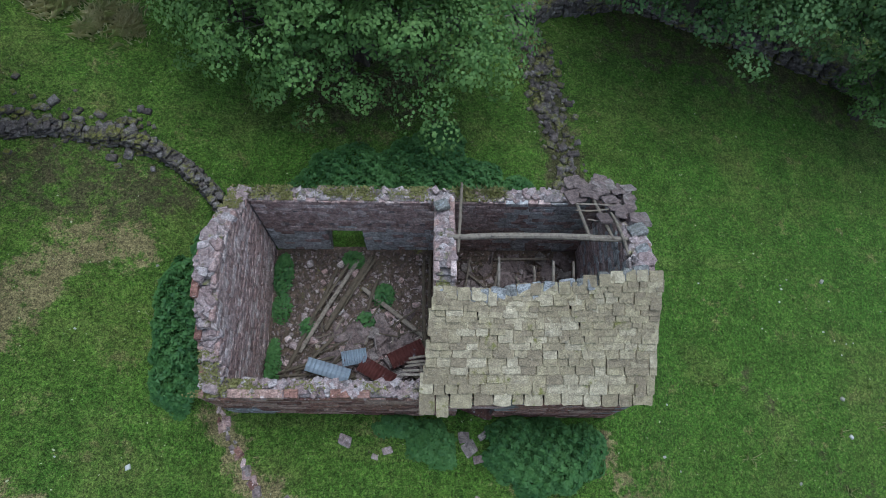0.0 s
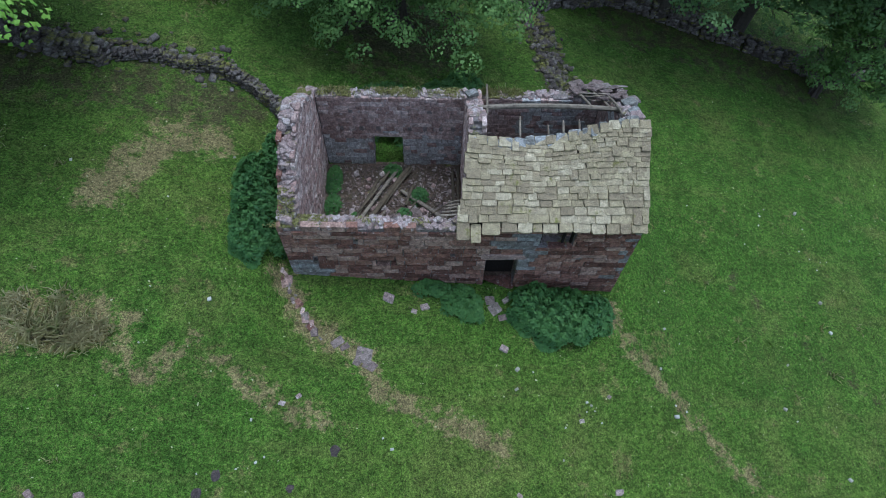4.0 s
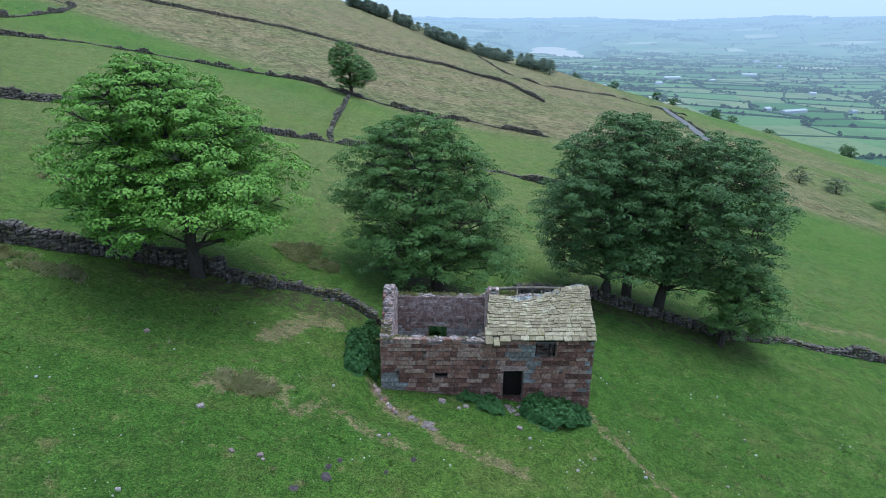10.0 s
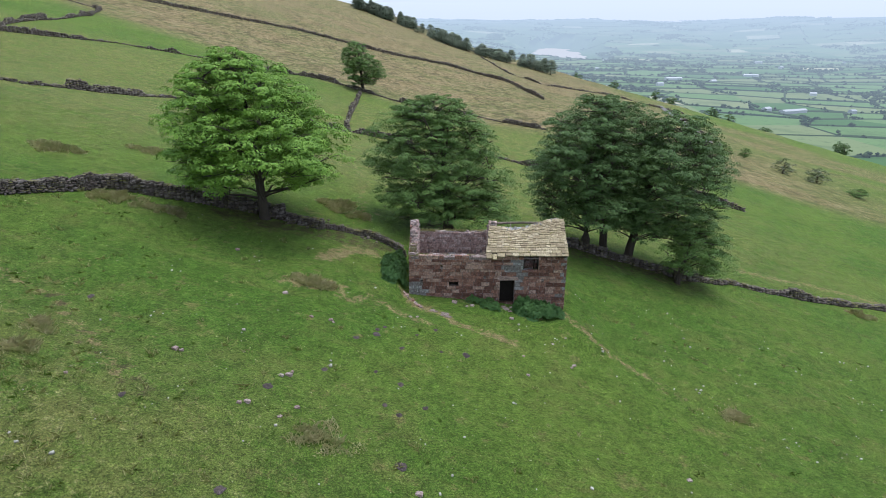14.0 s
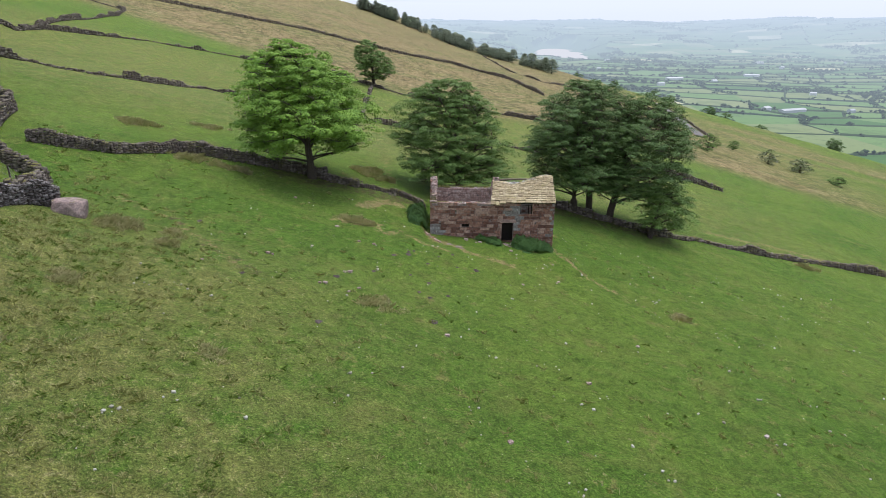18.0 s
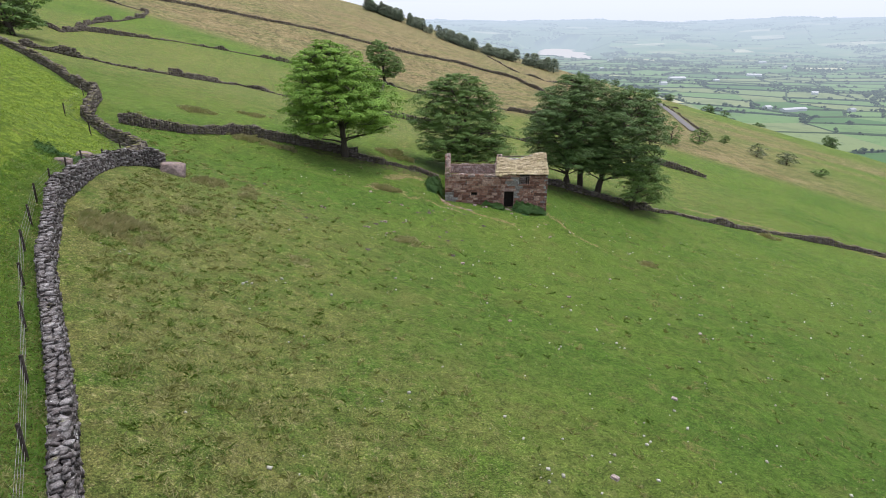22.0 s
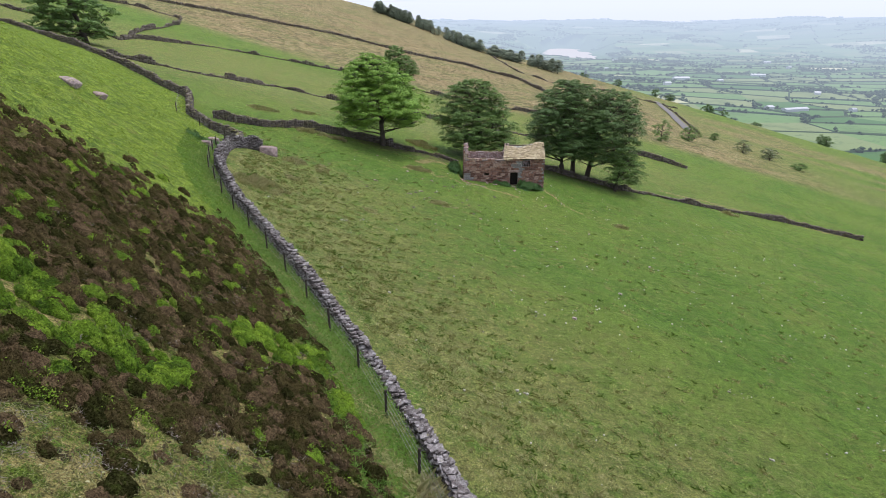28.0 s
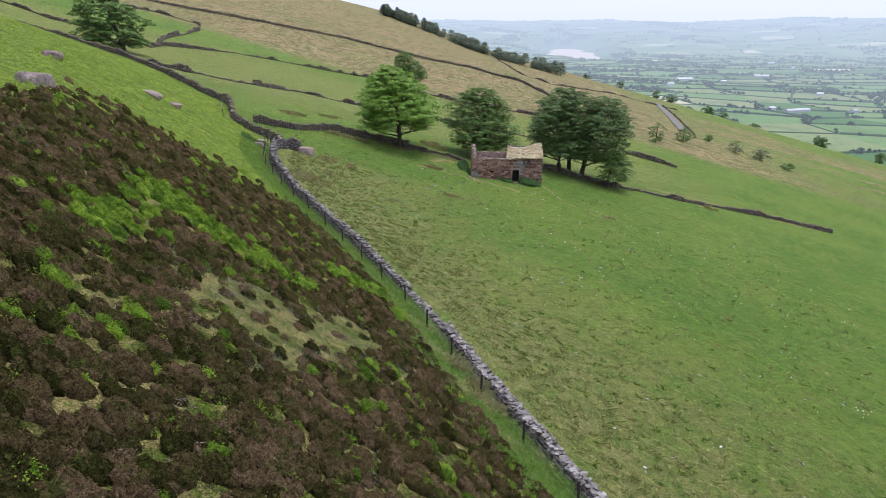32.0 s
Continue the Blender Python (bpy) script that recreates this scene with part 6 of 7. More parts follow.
def indoor(label, spots, seed):
    r = np.random.RandomState(seed)
    P = []
    for x, y, rx, ry, h, k in spots:
        a, q = r.uniform(0, 6.283, k), np.sqrt(r.uniform(0, 1, k))
        px, py = x + np.cos(a) * q * rx, y + np.sin(a) * q * ry
        P.append(np.stack([px, py, np.array([floor_z(u, w) for u, w in zip(px, py)]) + h * np.sqrt(np.clip(1 - q ** 2, 0, 1)) * r.uniform(0.4, 1, k)], 1))
    P = np.concatenate(P)
    v, f = leaf_cloud(P, np.tile((0, 0, 1.0), (len(P), 1)), 0.055, seed, 0.8, 0.2, 1.5)
    return tagged(arrays("weeds", v, f, M["nettle"]), label, "weeds", "weeds in the barn")


indoor("green weeds along the foot of the end wall", [(-4.65, 6.4, 0.3, 0.7, 0.45, 700), (-4.6, 5.3, 0.3, 0.5, 0.3, 350), (-4.7, 3.5, 0.22, 0.9, 0.4, 800)], 1)
indoor("green weeds sprouting between fallen timbers", [(-1.5, 5.7, 0.35, 0.4, 0.3, 420), (-2.0, 4.9, 0.3, 0.3, 0.25, 280), (-2.5, 6.9, 0.35, 0.3, 0.35, 350), (-3.8, 4.7, 0.2, 0.3, 0.2, 160)], 2)
indoor("green weeds at the partition doorway", [(0.3, 4.45, 0.22, 0.25, 0.4, 260)], 3)

# low stone kerb of the bank before the barn
kerb = thing("bank_kerb", "curved line of weathered stones edging a low earth bank", "stones")
for k in range(26):
    t = k / 25
    x, y = -5.85 + 1.35 * t ** 1.25 + ra.uniform(-0.09, 0.09), 2.2 - 2.3 * t + ra.uniform(-0.06, 0.06)
    s = ra.choice((0.12, 0.16, 0.2, 0.26, 0.34)) * ra.uniform(0.8, 1.2)
    ang = ra.uniform(-0.6, 0.6)
    piece("stone", ra.choice(("rubble", "rubble", "ashlar", "fallen_slate")), frame_of((0.45 + ang, -0.9, ra.uniform(-0.2, 0.2)), (ra.uniform(-0.4, 0.4), ra.uniform(-0.4, 0.4), 1), (x, y, gz(x, y) - 0.02), (s, s * ra.uniform(0.5, 0.9), s * 0.6)), kerb)
flat = thing("flat_stones", "flat pinkish-brown slabs bedded in worn turf", "stones")
for x, y, s in ((-3.9, -0.25, 0.42), (-3.65, -0.38, 0.3), (-3.05, -0.62, 0.55), (-2.85, -0.95, 0.4), (-3.25, -0.9, 0.25), (1.1, 1.2, 0.4), (0.95, 1.5, 0.35), (1.35, 0.9, 0.3), (1.5, 1.55, 0.3)):
    piece("slab", "fallen_slate", frame_of((1, ra.uniform(-0.9, 0.9), 0), (0.1, 0.05, 1), (x, y, gz(x, y) - 0.025), (s, s * ra.uniform(0.55, 0.9), 0.10)), flat)
for x, y, s in ((-2.38, 1.38, 0.36), (-1.2, 1.12, 0.26), (-1.55, 0.95, 0.18), (1.35, -0.2, 0.26), (-12.7, -2.6, 0.3), (-10.66, -4.99, 0.22), (-9.57, -4.99, 0.24), (-9.4, -5.2, 0.15), (-17, 2.3, 0.3), (4.7, -4.33, 0.24), (4.5, -4.6, 0.16), (1.6, -4.56, 0.16), (3.74, -2.29, 0.15), (4.7, -1.52, 0.14), (-5.19, -2.33, 0.18), (-4.77, -2.08, 0.16), (-15.8, -10.9, 0.3), (-15.5, -10.95, 0.2),
                (-11.5, -14.2, 0.26), (-11.8, -14.35, 0.2), (-9.5, -13.9, 0.22), (-10.76, -11.46, 0.22), (-10.45, -11.3, 0.3), (-10.4, -10.9, 0.15), (-10.0, -14.8, 0.18), (-4.1, -17.8, 0.3), (1.6, -6.6, 0.2), (-13.57, -7.85, 0.18), (-18.6, -14.6, 0.16), (8.2, -13.5, 0.22), (3.5, -20, 0.24), (12.4, -22, 0.26), (-1.5, -27, 0.26), (6.5, -33, 0.28), (1.2, -41, 0.3)):
    ob = piece("field_stone", "cap", frame_of((1, ra.uniform(-1, 1), 0), (0.1, 0.1, 1), (x, y, gz(x, y) + s * 0.12), (s, s * 0.75, s * 0.5)), None)
    tagged(ob, "pale stone lying in the grass", "stone", "field stones")


# pale flecks all over the grazed turf: small stones and tufts of wool
r = np.random.RandomState(66)
k = 900
x, y = r.uniform(-22, 40, k), -76 + 84 * r.uniform(0, 1, k)
group = r.randint(0, 260, k)
near = r.uniform(0, 1, k) < 0.5
x, y = np.where(near, x[group] + r.normal(0, 0.5, k), x), np.where(near, y[group] + r.normal(0, 0.35, k), y)
ok = (x > bound(y) + 1.2) & ~((x > -7.6) & (x < 6) & (y > -0.5))
x, y = x[ok], y[ok]
s = 0.04 + 0.09 * r.uniform(0, 1, len(x)) ** 2.5
tab = np.stack([x, y, height(x, y) + s * 0.35, r.uniform(0, 6.3, len(x)), s * 1.3, s, s * 0.7], 1)
n = Nodes("bleached_flecks")
M["fleck"] = n.done(n.mix(n.island(), (0.24, 0.23, 0.17), (0.50, 0.49, 0.43)), 0.9)
tagged(many_stones("pale_flecks", tab, M["fleck"], None, 8, 0.3), "small pale stones and wool tufts in the turf", "stones", "", "stuff")


def molehill(x, y, s, seed):
    """A flattened, crumbly heap of dark soil."""
    r = np.random.RandomState(seed)
    bm = bmesh.new()
    rings = []
    for q, up in ((1.0, -0.02), (0.72, 0.09), (0.4, 0.17), (0.12, 0.2)):
        rings.append([bm.verts.new((math.cos(a) * q * s * r.uniform(0.7, 1.2), math.sin(a) * q * s * r.uniform(0.6, 1.0), up * s * r.uniform(0.7, 1.3))) for a in np.arange(11) * 0.5712])
    for p, n in zip(rings[:-1], rings[1:]):
        for i in range(11):
            bm.faces.new((p[i], p[(i + 1) % 11], n[(i + 1) % 11], n[i]))
    bm.faces.new(rings[-1])
    ob = part("molehill", bm, M["mole_soil"], None)
    ob.matrix_basis = pose(x, y, gz(x, y) + 0.01, 0, 0, seed * 50)
    tagged(ob, "old flattened molehill of dark purplish soil", "molehill", "molehills")


for k, (x, y, s) in enumerate(((-9.07, -10.1, 0.22), (-6.98, -4.83, 0.2), (-5.33, -10.1, 0.24), (-4.93, -16.42, 0.34), (-11.13, -12.64, 0.3), (-16.1, -15.3, 0.22), (-21.5, -7.3, 0.25), (-10.9, -19.5, 0.28), (-4.05, -11.9, 0.2), (-6.61, -4.34, 0.17), (-7.0, -5.44, 0.3), (-8.0, -6.4, 0.22), (-5.5, -6.35, 0.2), (-1.93, -5.77, 0.3), (-3.3, -6.0, 0.14), (-4.7, -4.6, 0.13), (-3.64, -3.57, 0.2), (-5.9, -12.3, 0.18), (-5.2, -12.9, 0.2), (-6.6, -9.4, 0.16))):
    molehill(x, y, s, k)


def boulder(x, y, a, b, c, yaw, seed, label):
    bm = bmesh.new()
    bmesh.ops.create_icosphere(bm, subdivisions=4, radius=1)
    for v in bm.verts:
        p = v.co * 1.0
        k = 1 + 0.22 * noise.noise(p * 1.3 + Vector((seed, 0, 0))) + 0.08 * noise.noise(p * 4 + Vector((0, seed, 0)))
        v.co = Vector((max(-0.8, min(0.8, p.x * k)) * a, max(-0.82, min(0.82, p.y * k)) * b, max(-0.6, min(0.72, p.z * k)) * c))
    for f in bm.faces:
        f.smooth = True
    ob = part("boulder", bm, M["boulder"], None)
    ob.matrix_basis = pose(x, y, gz(x, y) + c * 0.15, 0, 8, yaw)
    return tagged(ob, label, "boulder", "moor boulders")


boulder(-26.9, -12.9, 1.15, 0.9, 0.95, 20, 1, "pinkish weathered gritstone boulder by the wall's end")
for k, (x, y, a, b, c, w) in enumerate(((-30.1, -21.3, 0.7, 0.5, 0.45, 30), (-33.7, -51.2, 1.2, 0.7, 0.8, 60), (-38.7, -26.4, 1.5, 0.6, 0.45, -30), (-37.1, -25.3, 0.9, 0.5, 0.35, -30), (-30.9, -17.5, 0.7, 0.5, 0.5, 10), (-42.0, -36.0, 0.9, 0.6, 0.6, 40))):
    boulder(x, y, a, b, c, w, 5 + k, "flat grey-pink gritstone outcrop in the bracken")


# ---------------------------------------------------------------- rushes, grass, heather
def rushes(label, x, y, rx, ry, tall, k, seed, mat="rush"):
    """Tussocks of upright, outward-leaning stems."""
    r = np.random.RandomState(seed)
    m = max(5, int(rx * ry * 11))
    a, q = r.uniform(0, 6.283, m), r.uniform(0, 1, m) ** 0.6
    cx, cy, ch = x + np.cos(a) * q * rx, y + np.sin(a) * q * ry, tall * r.uniform(0.55, 1.1, m) * (1.05 - 0.5 * q)
    pick = r.randint(0, m, k)
    k = int(k * 0.5)
    pick = pick[:k]
    px, py = cx[pick] + r.normal(0, 0.16, k), cy[pick] + r.normal(0, 0.16, k)
    v, f = blades(np.stack([px, py, height(px, py) - 0.03], 1), ch[pick], 0.013, seed, 1.0)
    return tagged(arrays("rush_clump", v, f, M[mat]), label, "rushes", "rush clumps", "stuff")


for k, (x, y, rx, ry, h, c) in enumerate(((-11.6, -0.6, 1.5, 0.8, 0.55, 2600), (-12.2, 15.5, 1.8, 1.3, 0.8, 3200), (-10.6, 14.0, 1.0, 0.8, 0.7, 1500), (-8.0, -15.6, 1.6, 1.0, 0.4, 1600), (-26.6, 6.2, 2.6, 0.9, 0.6, 3200), (-22.8, 6.0, 1.6, 0.7, 0.55, 1700),
                                        (-22.9, -28.9, 2.0, 2.0, 0.6, 5200), (-24.2, -12.3, 1.1, 2.0, 0.6, 2600), (-22.4, -21.8, 0.7, 1.0, 0.4, 1200), (-21.4, -11.3, 0.9, 0.5, 0.45, 1200), (-7.6, -63.6, 0.5, 0.9, 0.75, 900), (-6.8, -65.3, 0.55, 1.0, 0.8, 1200), (-6.2, -66.6, 0.4, 0.5, 0.6, 500), (-21.0, -13.4, 0.8, 0.6, 0.45, 900), (-35.5, 14.4, 2.2, 1.5, 0.6, 2600), (13.6, -6.8, 1.2, 0.8, 0.4, 1300), (38.0, 17.8, 1.5, 0.7, 0.6, 1500), (-30, 20, 2.4, 1.0, 0.55, 2000), (-14.5, -25.0, 0.9, 0.7, 0.35, 800))):
    rushes("brown clump of dead-tipped rushes in the pasture", x, y, rx, ry, h, c, 200 + k)

r = np.random.RandomState(77)
k = 90000
x, y = r.uniform(-24, 26, k), r.uniform(-70, 12, k)
d = (bound(y) - x) * 0.8
out = (d < -0.7) & ~((x > -5.6) & (x < 5.4) & (y > 2.0) & (y < 7.9))
x, y = x[out], y[out]
tuft = waves(x, y, 3.0, 31) + waves(x, y, 9.0, 33)
tall = 0.05 + 0.05 * np.clip(tuft, 0, 2)
v, f = leaf_cloud(np.stack([x, y, height(x, y) + tall * 0.5], 1), np.tile((0, 0, 1.0), (len(x), 1)), 0.011 + 0.10 * tall[:, None], 41, 1.1, 0.0, 4.0)
tagged(arrays("pasture_grass", v, f, M["blade"]), "short sheep-grazed meadow grass", "grass", "", "stuff")
k = 60000
y = r.uniform(-76, -14, k)
d = -np.abs(r.normal(0, 5.0, k)) - 0.9
x = bound(y) - d / 0.8
cl = waves(x, y, 2.2, 61)
ok = cl > r.uniform(-0.35, 0.4, k)
x, y = x[ok], y[ok]
v, f = leaf_cloud(np.stack([x, y, height(x, y) + 0.04 + 0.03 * cl[ok]], 1), np.tile((0, 0, 1.0), (len(x), 1)), 0.016, 43, 1.2, 0.0, 6.0)
tagged(arrays("rough_grass", v, f, M["straw"]), "bleached tussocky grass below the boundary wall", "grass", "", "stuff")
# separate grass tussocks, thickest below the boundary wall
for name, label, mat, count, seed, tall in (("pale_tussocks", "pale bleached grass tussocks dotted over the pasture", "straw", 3300, 51, 0.20), ("dark_tussocks", "dark green ungrazed grass tufts in the pasture", "blade", 2300, 52, 0.17)):
    r = np.random.RandomState(seed)
    y = r.uniform(-78, 6, count)
    near = r.uniform(0, 1, count) < 0.68
    x = np.where(near, bound(y) + 1.6 + np.abs(r.normal(0, 6.5, count)), r.uniform(-24, 34, count))
    ok = (x > bound(y) + 1.3) & ~((x > -7.5) & (x < 6.5) & (y > -3)) & (r.uniform(0, 1, count) < np.where(y > -14, 0.35, 1.0))
    x, y = x[ok], y[ok]
    m = 11
    s = r.uniform(0.4, 1.25, len(x))
    px = (x[:, None] + r.normal(0, 0.10, (len(x), m)) * s[:, None]).ravel()
    py = (y[:, None] + r.normal(0, 0.10, (len(x), m)) * s[:, None]).ravel()
    v, f = blades(np.stack([px, py, height(px, py) - 0.02], 1), np.repeat(s * tall, m), 0.014, seed, 1.3)
    tagged(arrays(name, v, f, M[mat]), label, "grass", "", "stuff")
# long grass between the fence and the heather
k = 60000
y = -80 + 60 * r.uniform(0, 1, k) ** 1.25
d = 0.3 + 2.4 * r.uniform(0, 1, k) ** 1.2
x = bound(y) - d / 0.8
v, f = leaf_cloud(np.stack([x, y, height(x, y) + 0.08 + 0.16 * r.uniform(0, 1, k)], 1), np.tile((0, 0, 1.0), (k, 1)), 0.018, 44, 1.5, 0.0, 13.0)
mix = waves(x, y, 4.0, 71) + r.normal(0, 0.3, k) > 0.55
tagged(arrays("verge_grass", v.reshape(-1, 4, 3)[mix].reshape(-1, 3), np.arange(4 * mix.sum()).reshape(-1, 4), M["straw"]), "long bleached grass along the fence", "grass", "", "stuff")
tagged(arrays("verge_grass", v.reshape(-1, 4, 3)[~mix].reshape(-1, 3), np.arange(4 * (~mix).sum()).reshape(-1, 4), M["lush"]), "long green grass along the fence", "grass", "", "stuff")


def toned(ob, values):
    at = ob.data.attributes.new("tone", "FLOAT", "POINT")
    at.data.foreach_set("value", np.asarray(values, np.float32))
    return ob


def cushions(k, seed, pick, rad, tall, per, size, mat, name, label, longer=1.2, spread=1.0, category="heather", yr=(-98, 30), dr=(1.4, 62), body=""):
    """Low bushes over the moor as one mesh: pick(x, y, d, r) chooses where they grow."""
    r = np.random.RandomState(seed)
    y = r.uniform(*yr, k)
    d = r.uniform(*dr, k)
    x = bound(y) - d / 0.8
    ok = pick(x, y, d, r)
    x, y = x[ok], y[ok]
    k = len(x)
    w = rad * r.uniform(0.55, 1.5, k)
    h = tall * r.uniform(0.6, 1.3, k) * (0.6 + 0.4 * w / rad)
    tone = np.clip(0.5 + 0.28 * waves(x, y, 3.4, seed + 5) + r.normal(0, 0.32, k), 0, 1)
    ph = r.uniform(0, 6.28, (3, k, 1))

    def shape(a, q):
        """Height of the lumpy bush at angle a and share q of its radius."""
        lump = 0.10 * np.sin(5 * a + ph[0] + 4 * q) + 0.09 * np.sin(9 * q + 3 * a + ph[1]) + 0.06 * np.sin(11 * a + 13 * q + ph[2])
        return np.sqrt(np.clip(1.04 - q ** 2.2, 0, 2)) * (1 + lump) * h[:, None]

    def edge(a):
        return (1 + 0.16 * np.sin(2 * a + ph[1]) + 0.12 * np.sin(3 * a + ph[0]) + 0.07 * np.sin(7 * a + ph[2])) * w[:, None]

    a, q = r.uniform(0, 6.283, (k, per)), np.sqrt(r.uniform(0, 1, (k, per)))
    px, py = x[:, None] + np.cos(a) * q * edge(a), y[:, None] + np.sin(a) * q * edge(a)
    low = 0.94 if body else 0.6
    P = np.stack([px, py, height(px, py) + shape(a, q) * r.uniform(low, 1.08, (k, per))], -1).reshape(-1, 3)
    N = np.stack([np.cos(a) * q, np.sin(a) * q, np.full((k, per), 0.9)], -1).reshape(-1, 3)
    v, f = leaf_cloud(P, N, size, seed, spread, 0.0, longer)
    if body:
        # the dense twiggy bush itself
        m = 10
        shares = (1.0, 0.86, 0.58, 0.2)
        rings = []
        for j, q in enumerate(shares):
            ang = np.tile((np.arange(m) + 0.5 * (j % 2)) * 6.2832 / m, (k, 1)) + r.uniform(-0.1, 0.1, (k, m))
            qq = np.full((k, m), q) + r.uniform(-0.03, 0.03, (k, m))
            px, py = x[:, None] + np.cos(ang) * qq * edge(ang), y[:, None] + np.sin(ang) * qq * edge(ang)
            rings.append(np.stack([px, py, height(px, py) + shape(ang, qq) * (1 + r.normal(0, 0.14, (k, m))) * 0.84 - (0.16 if j == 0 else 0.0)], -1))
        dv = np.concatenate(rings, 1)
        rows = len(shares)
        quad = [(j * m + i, j * m + (i + 1) % m, (j + 1) * m + (i + 1) % m, (j + 1) * m + i) for j in range(rows - 1) for i in range(m)]
        quad += [((rows - 1) * m, (rows - 1) * m + i, (rows - 1) * m + i + 1, (rows - 1) * m + i + 2) for i in range(1, m - 2, 2)]
        df = (np.array(quad)[None] + rows * m * np.arange(k)[:, None, None]).reshape(-1, 4)
        bush = arrays(name + "_bushes", dv.reshape(-1, 3), df, M[body], None, True)
        tagged(toned(bush, np.repeat(tone, rows * m)), label, category, "", "stuff")
    return tagged(toned(arrays(name, v, f, M[mat]), np.repeat(tone, per * 4)), label, category, "", "stuff")


def patch(x, y):
    strips = segment_near(x, y, [(-22.5, -61), (-18.3, -63.4), (-15.4, -63.8)], 2.0) + segment_near(x, y, [(-20.6, -69.0), (-21.2, -63)], 1.9) + segment_near(x, y, [(-14.2, -59.2), (-11.5, -57.4), (-9.4, -61)], 1.8)
    return 0.55 * waves(x, y, 5.5, 91) + 0.35 * waves(x, y, 15, 93) + 0.3 * waves(x, y, 2.2, 95) + 1.1 * strips - 0.14


def litter(x, y):
    """The open clearing in the heather."""
    return 1.0 * np.exp(-((x + 14.3) / 3.5) ** 2 - ((y + 69.6) / 3.0) ** 2) + 0.6 * np.exp(-((x + 12.2) / 1.3) ** 2 - ((y + 66.0) / 1.6) ** 2) + 0.20 * waves(x, y, 2.4, 7)


def in_heath(x, y, d, r, soft=6):
    return Y_EDGE(x, y) + r.normal(0, 0.4 * soft, len(x)) < 0


def Y_EDGE(x, y):
    return np.maximum(y + 45.5, -(x + 30.5))


def far_thin(x, y, r):
    """Thinner growth far off and none behind the brow."""
    dist = np.hypot(x + 8, y + 80)
    return (r.uniform(0, 1, len(x)) < np.clip(1.25 - dist / 80, 0.25, 1)) & (x > -16 - 0.86 * (y + 87))


cushions(21000, 301, lambda x, y, d, r: in_heath(x, y, d, r) & (patch(x, y) < 0.45 + r.normal(0, 0.28, len(x))) & (litter(x, y) < 0.36 + r.normal(0, 0.17, len(x))) & (waves(x, y, 1.5, 131) + 0.4 * waves(x, y, 5, 133) > -0.55 + r.normal(0, 0.25, len(x))) & far_thin(x, y, r), 0.26, 0.33, 44, 0.019, "heather", "heather", "dark brown heather bushes covering the moor", 3.4, 1.4, yr=(-86, -36), dr=(1.9, 34), body="heather_bush")
cushions(15000, 302, lambda x, y, d, r: in_heath(x, y, d, r) & (patch(x, y) > 0.36 + r.normal(0, 0.5, len(x))) & ((waves(x, y, 1.3, 141) > 0.05) | (patch(x, y) > 0.7)) & (litter(x, y) < 0.5 + r.normal(0, 0.15, len(x))) & far_thin(x, y, r), 0.24, 0.34, 70, 0.028, "bilberry", "bilberry", "bright green bilberry patches among the heather", 1.2, 1.1, "bilberry", yr=(-86, -36), dr=(1.9, 34), body="bilberry_bush")
cushions(9000, 307, lambda x, y, d, r: in_heath(x, y, d, r) & (waves(x, y, 2.3, 151) + 0.5 * waves(x, y, 7, 153) > 0.30 + r.normal(0, 0.2, len(x))) & (litter(x, y) < 0.7) & far_thin(x, y, r), 0.16, 0.36, 40, 0.026, "bilberry", "bilberry_sprigs", "small bright bilberry sprigs growing through the heather", 1.3, 1.2, "bilberry", yr=(-86, -40), dr=(1.9, 30))
cushions(2600, 306, lambda x, y, d, r: in_heath(x, y, d, r) & (litter(x, y) > 0.12) & (r.uniform(0, 1, len(x)) < 0.22) & far_thin(x, y, r), 0.26, 0.24, 60, 0.019, "heather", "low_heather", "small low heather bushes scattered in a clearing", 3.4, 1.5, yr=(-79, -61), dr=(2.2, 16), body="heather_bush")
cushions(10500, 303, lambda x, y, d, r: (Y_EDGE(x, y) + r.normal(0, 2.5, len(x)) > 0) & (Y_EDGE(x, y) < 90) & (d < 40) & (x > -14 - 0.85 * (y + 87)), 0.50, 0.24, 13, 0.055, "bracken", "bracken", "young bright green bracken on the slope", 2.0, 0.8, "bracken", yr=(-62, 30), dr=(1.4, 42))
cushions(2600, 304, lambda x, y, d, r: in_heath(x, y, d, r) & (r.uniform(0, 1, len(x)) < 0.08 + 0.3 * (litter(x, y) > 0.3)), 0.40, 0.26, 60, 0.011, "dead", "dead_heather", "grey leggy dead heather stems", 9.0, 1.6, yr=(-84, -50), dr=(2, 22))
for name, label, mat, count, seed, size, tall, side in (("moor_grass", "pale matted moor grass between heather bushes", "straw", 120000, 47, 0.008, 0.10, 1), ("green_moor_grass", "green grass tufts in the heather clearing", "lush", 80000, 48, 0.009, 0.14, -1)):
    r = np.random.RandomState(seed)
    x, y = r.uniform(-24, -6, count), r.uniform(-82, -56, count)
    d = (bound(y) - x) * 0.8
    ok = (litter(x, y) > r.uniform(-0.05, 0.45, count)) & (d > 2) & (side * waves(x, y, 1.5, 17) + r.normal(0, 0.3, count) > -0.1)
    x, y = x[ok], y[ok]
    v, f = leaf_cloud(np.stack([x, y, height(x, y) + tall * r.uniform(0.2, 1, len(x))], 1), np.tile((0, 0, 1.0), (len(x), 1)), size, seed, 1.3, 0.0, 17.0)
    tagged(arrays(name, v, f, M[mat]), label, "grass", "", "stuff")

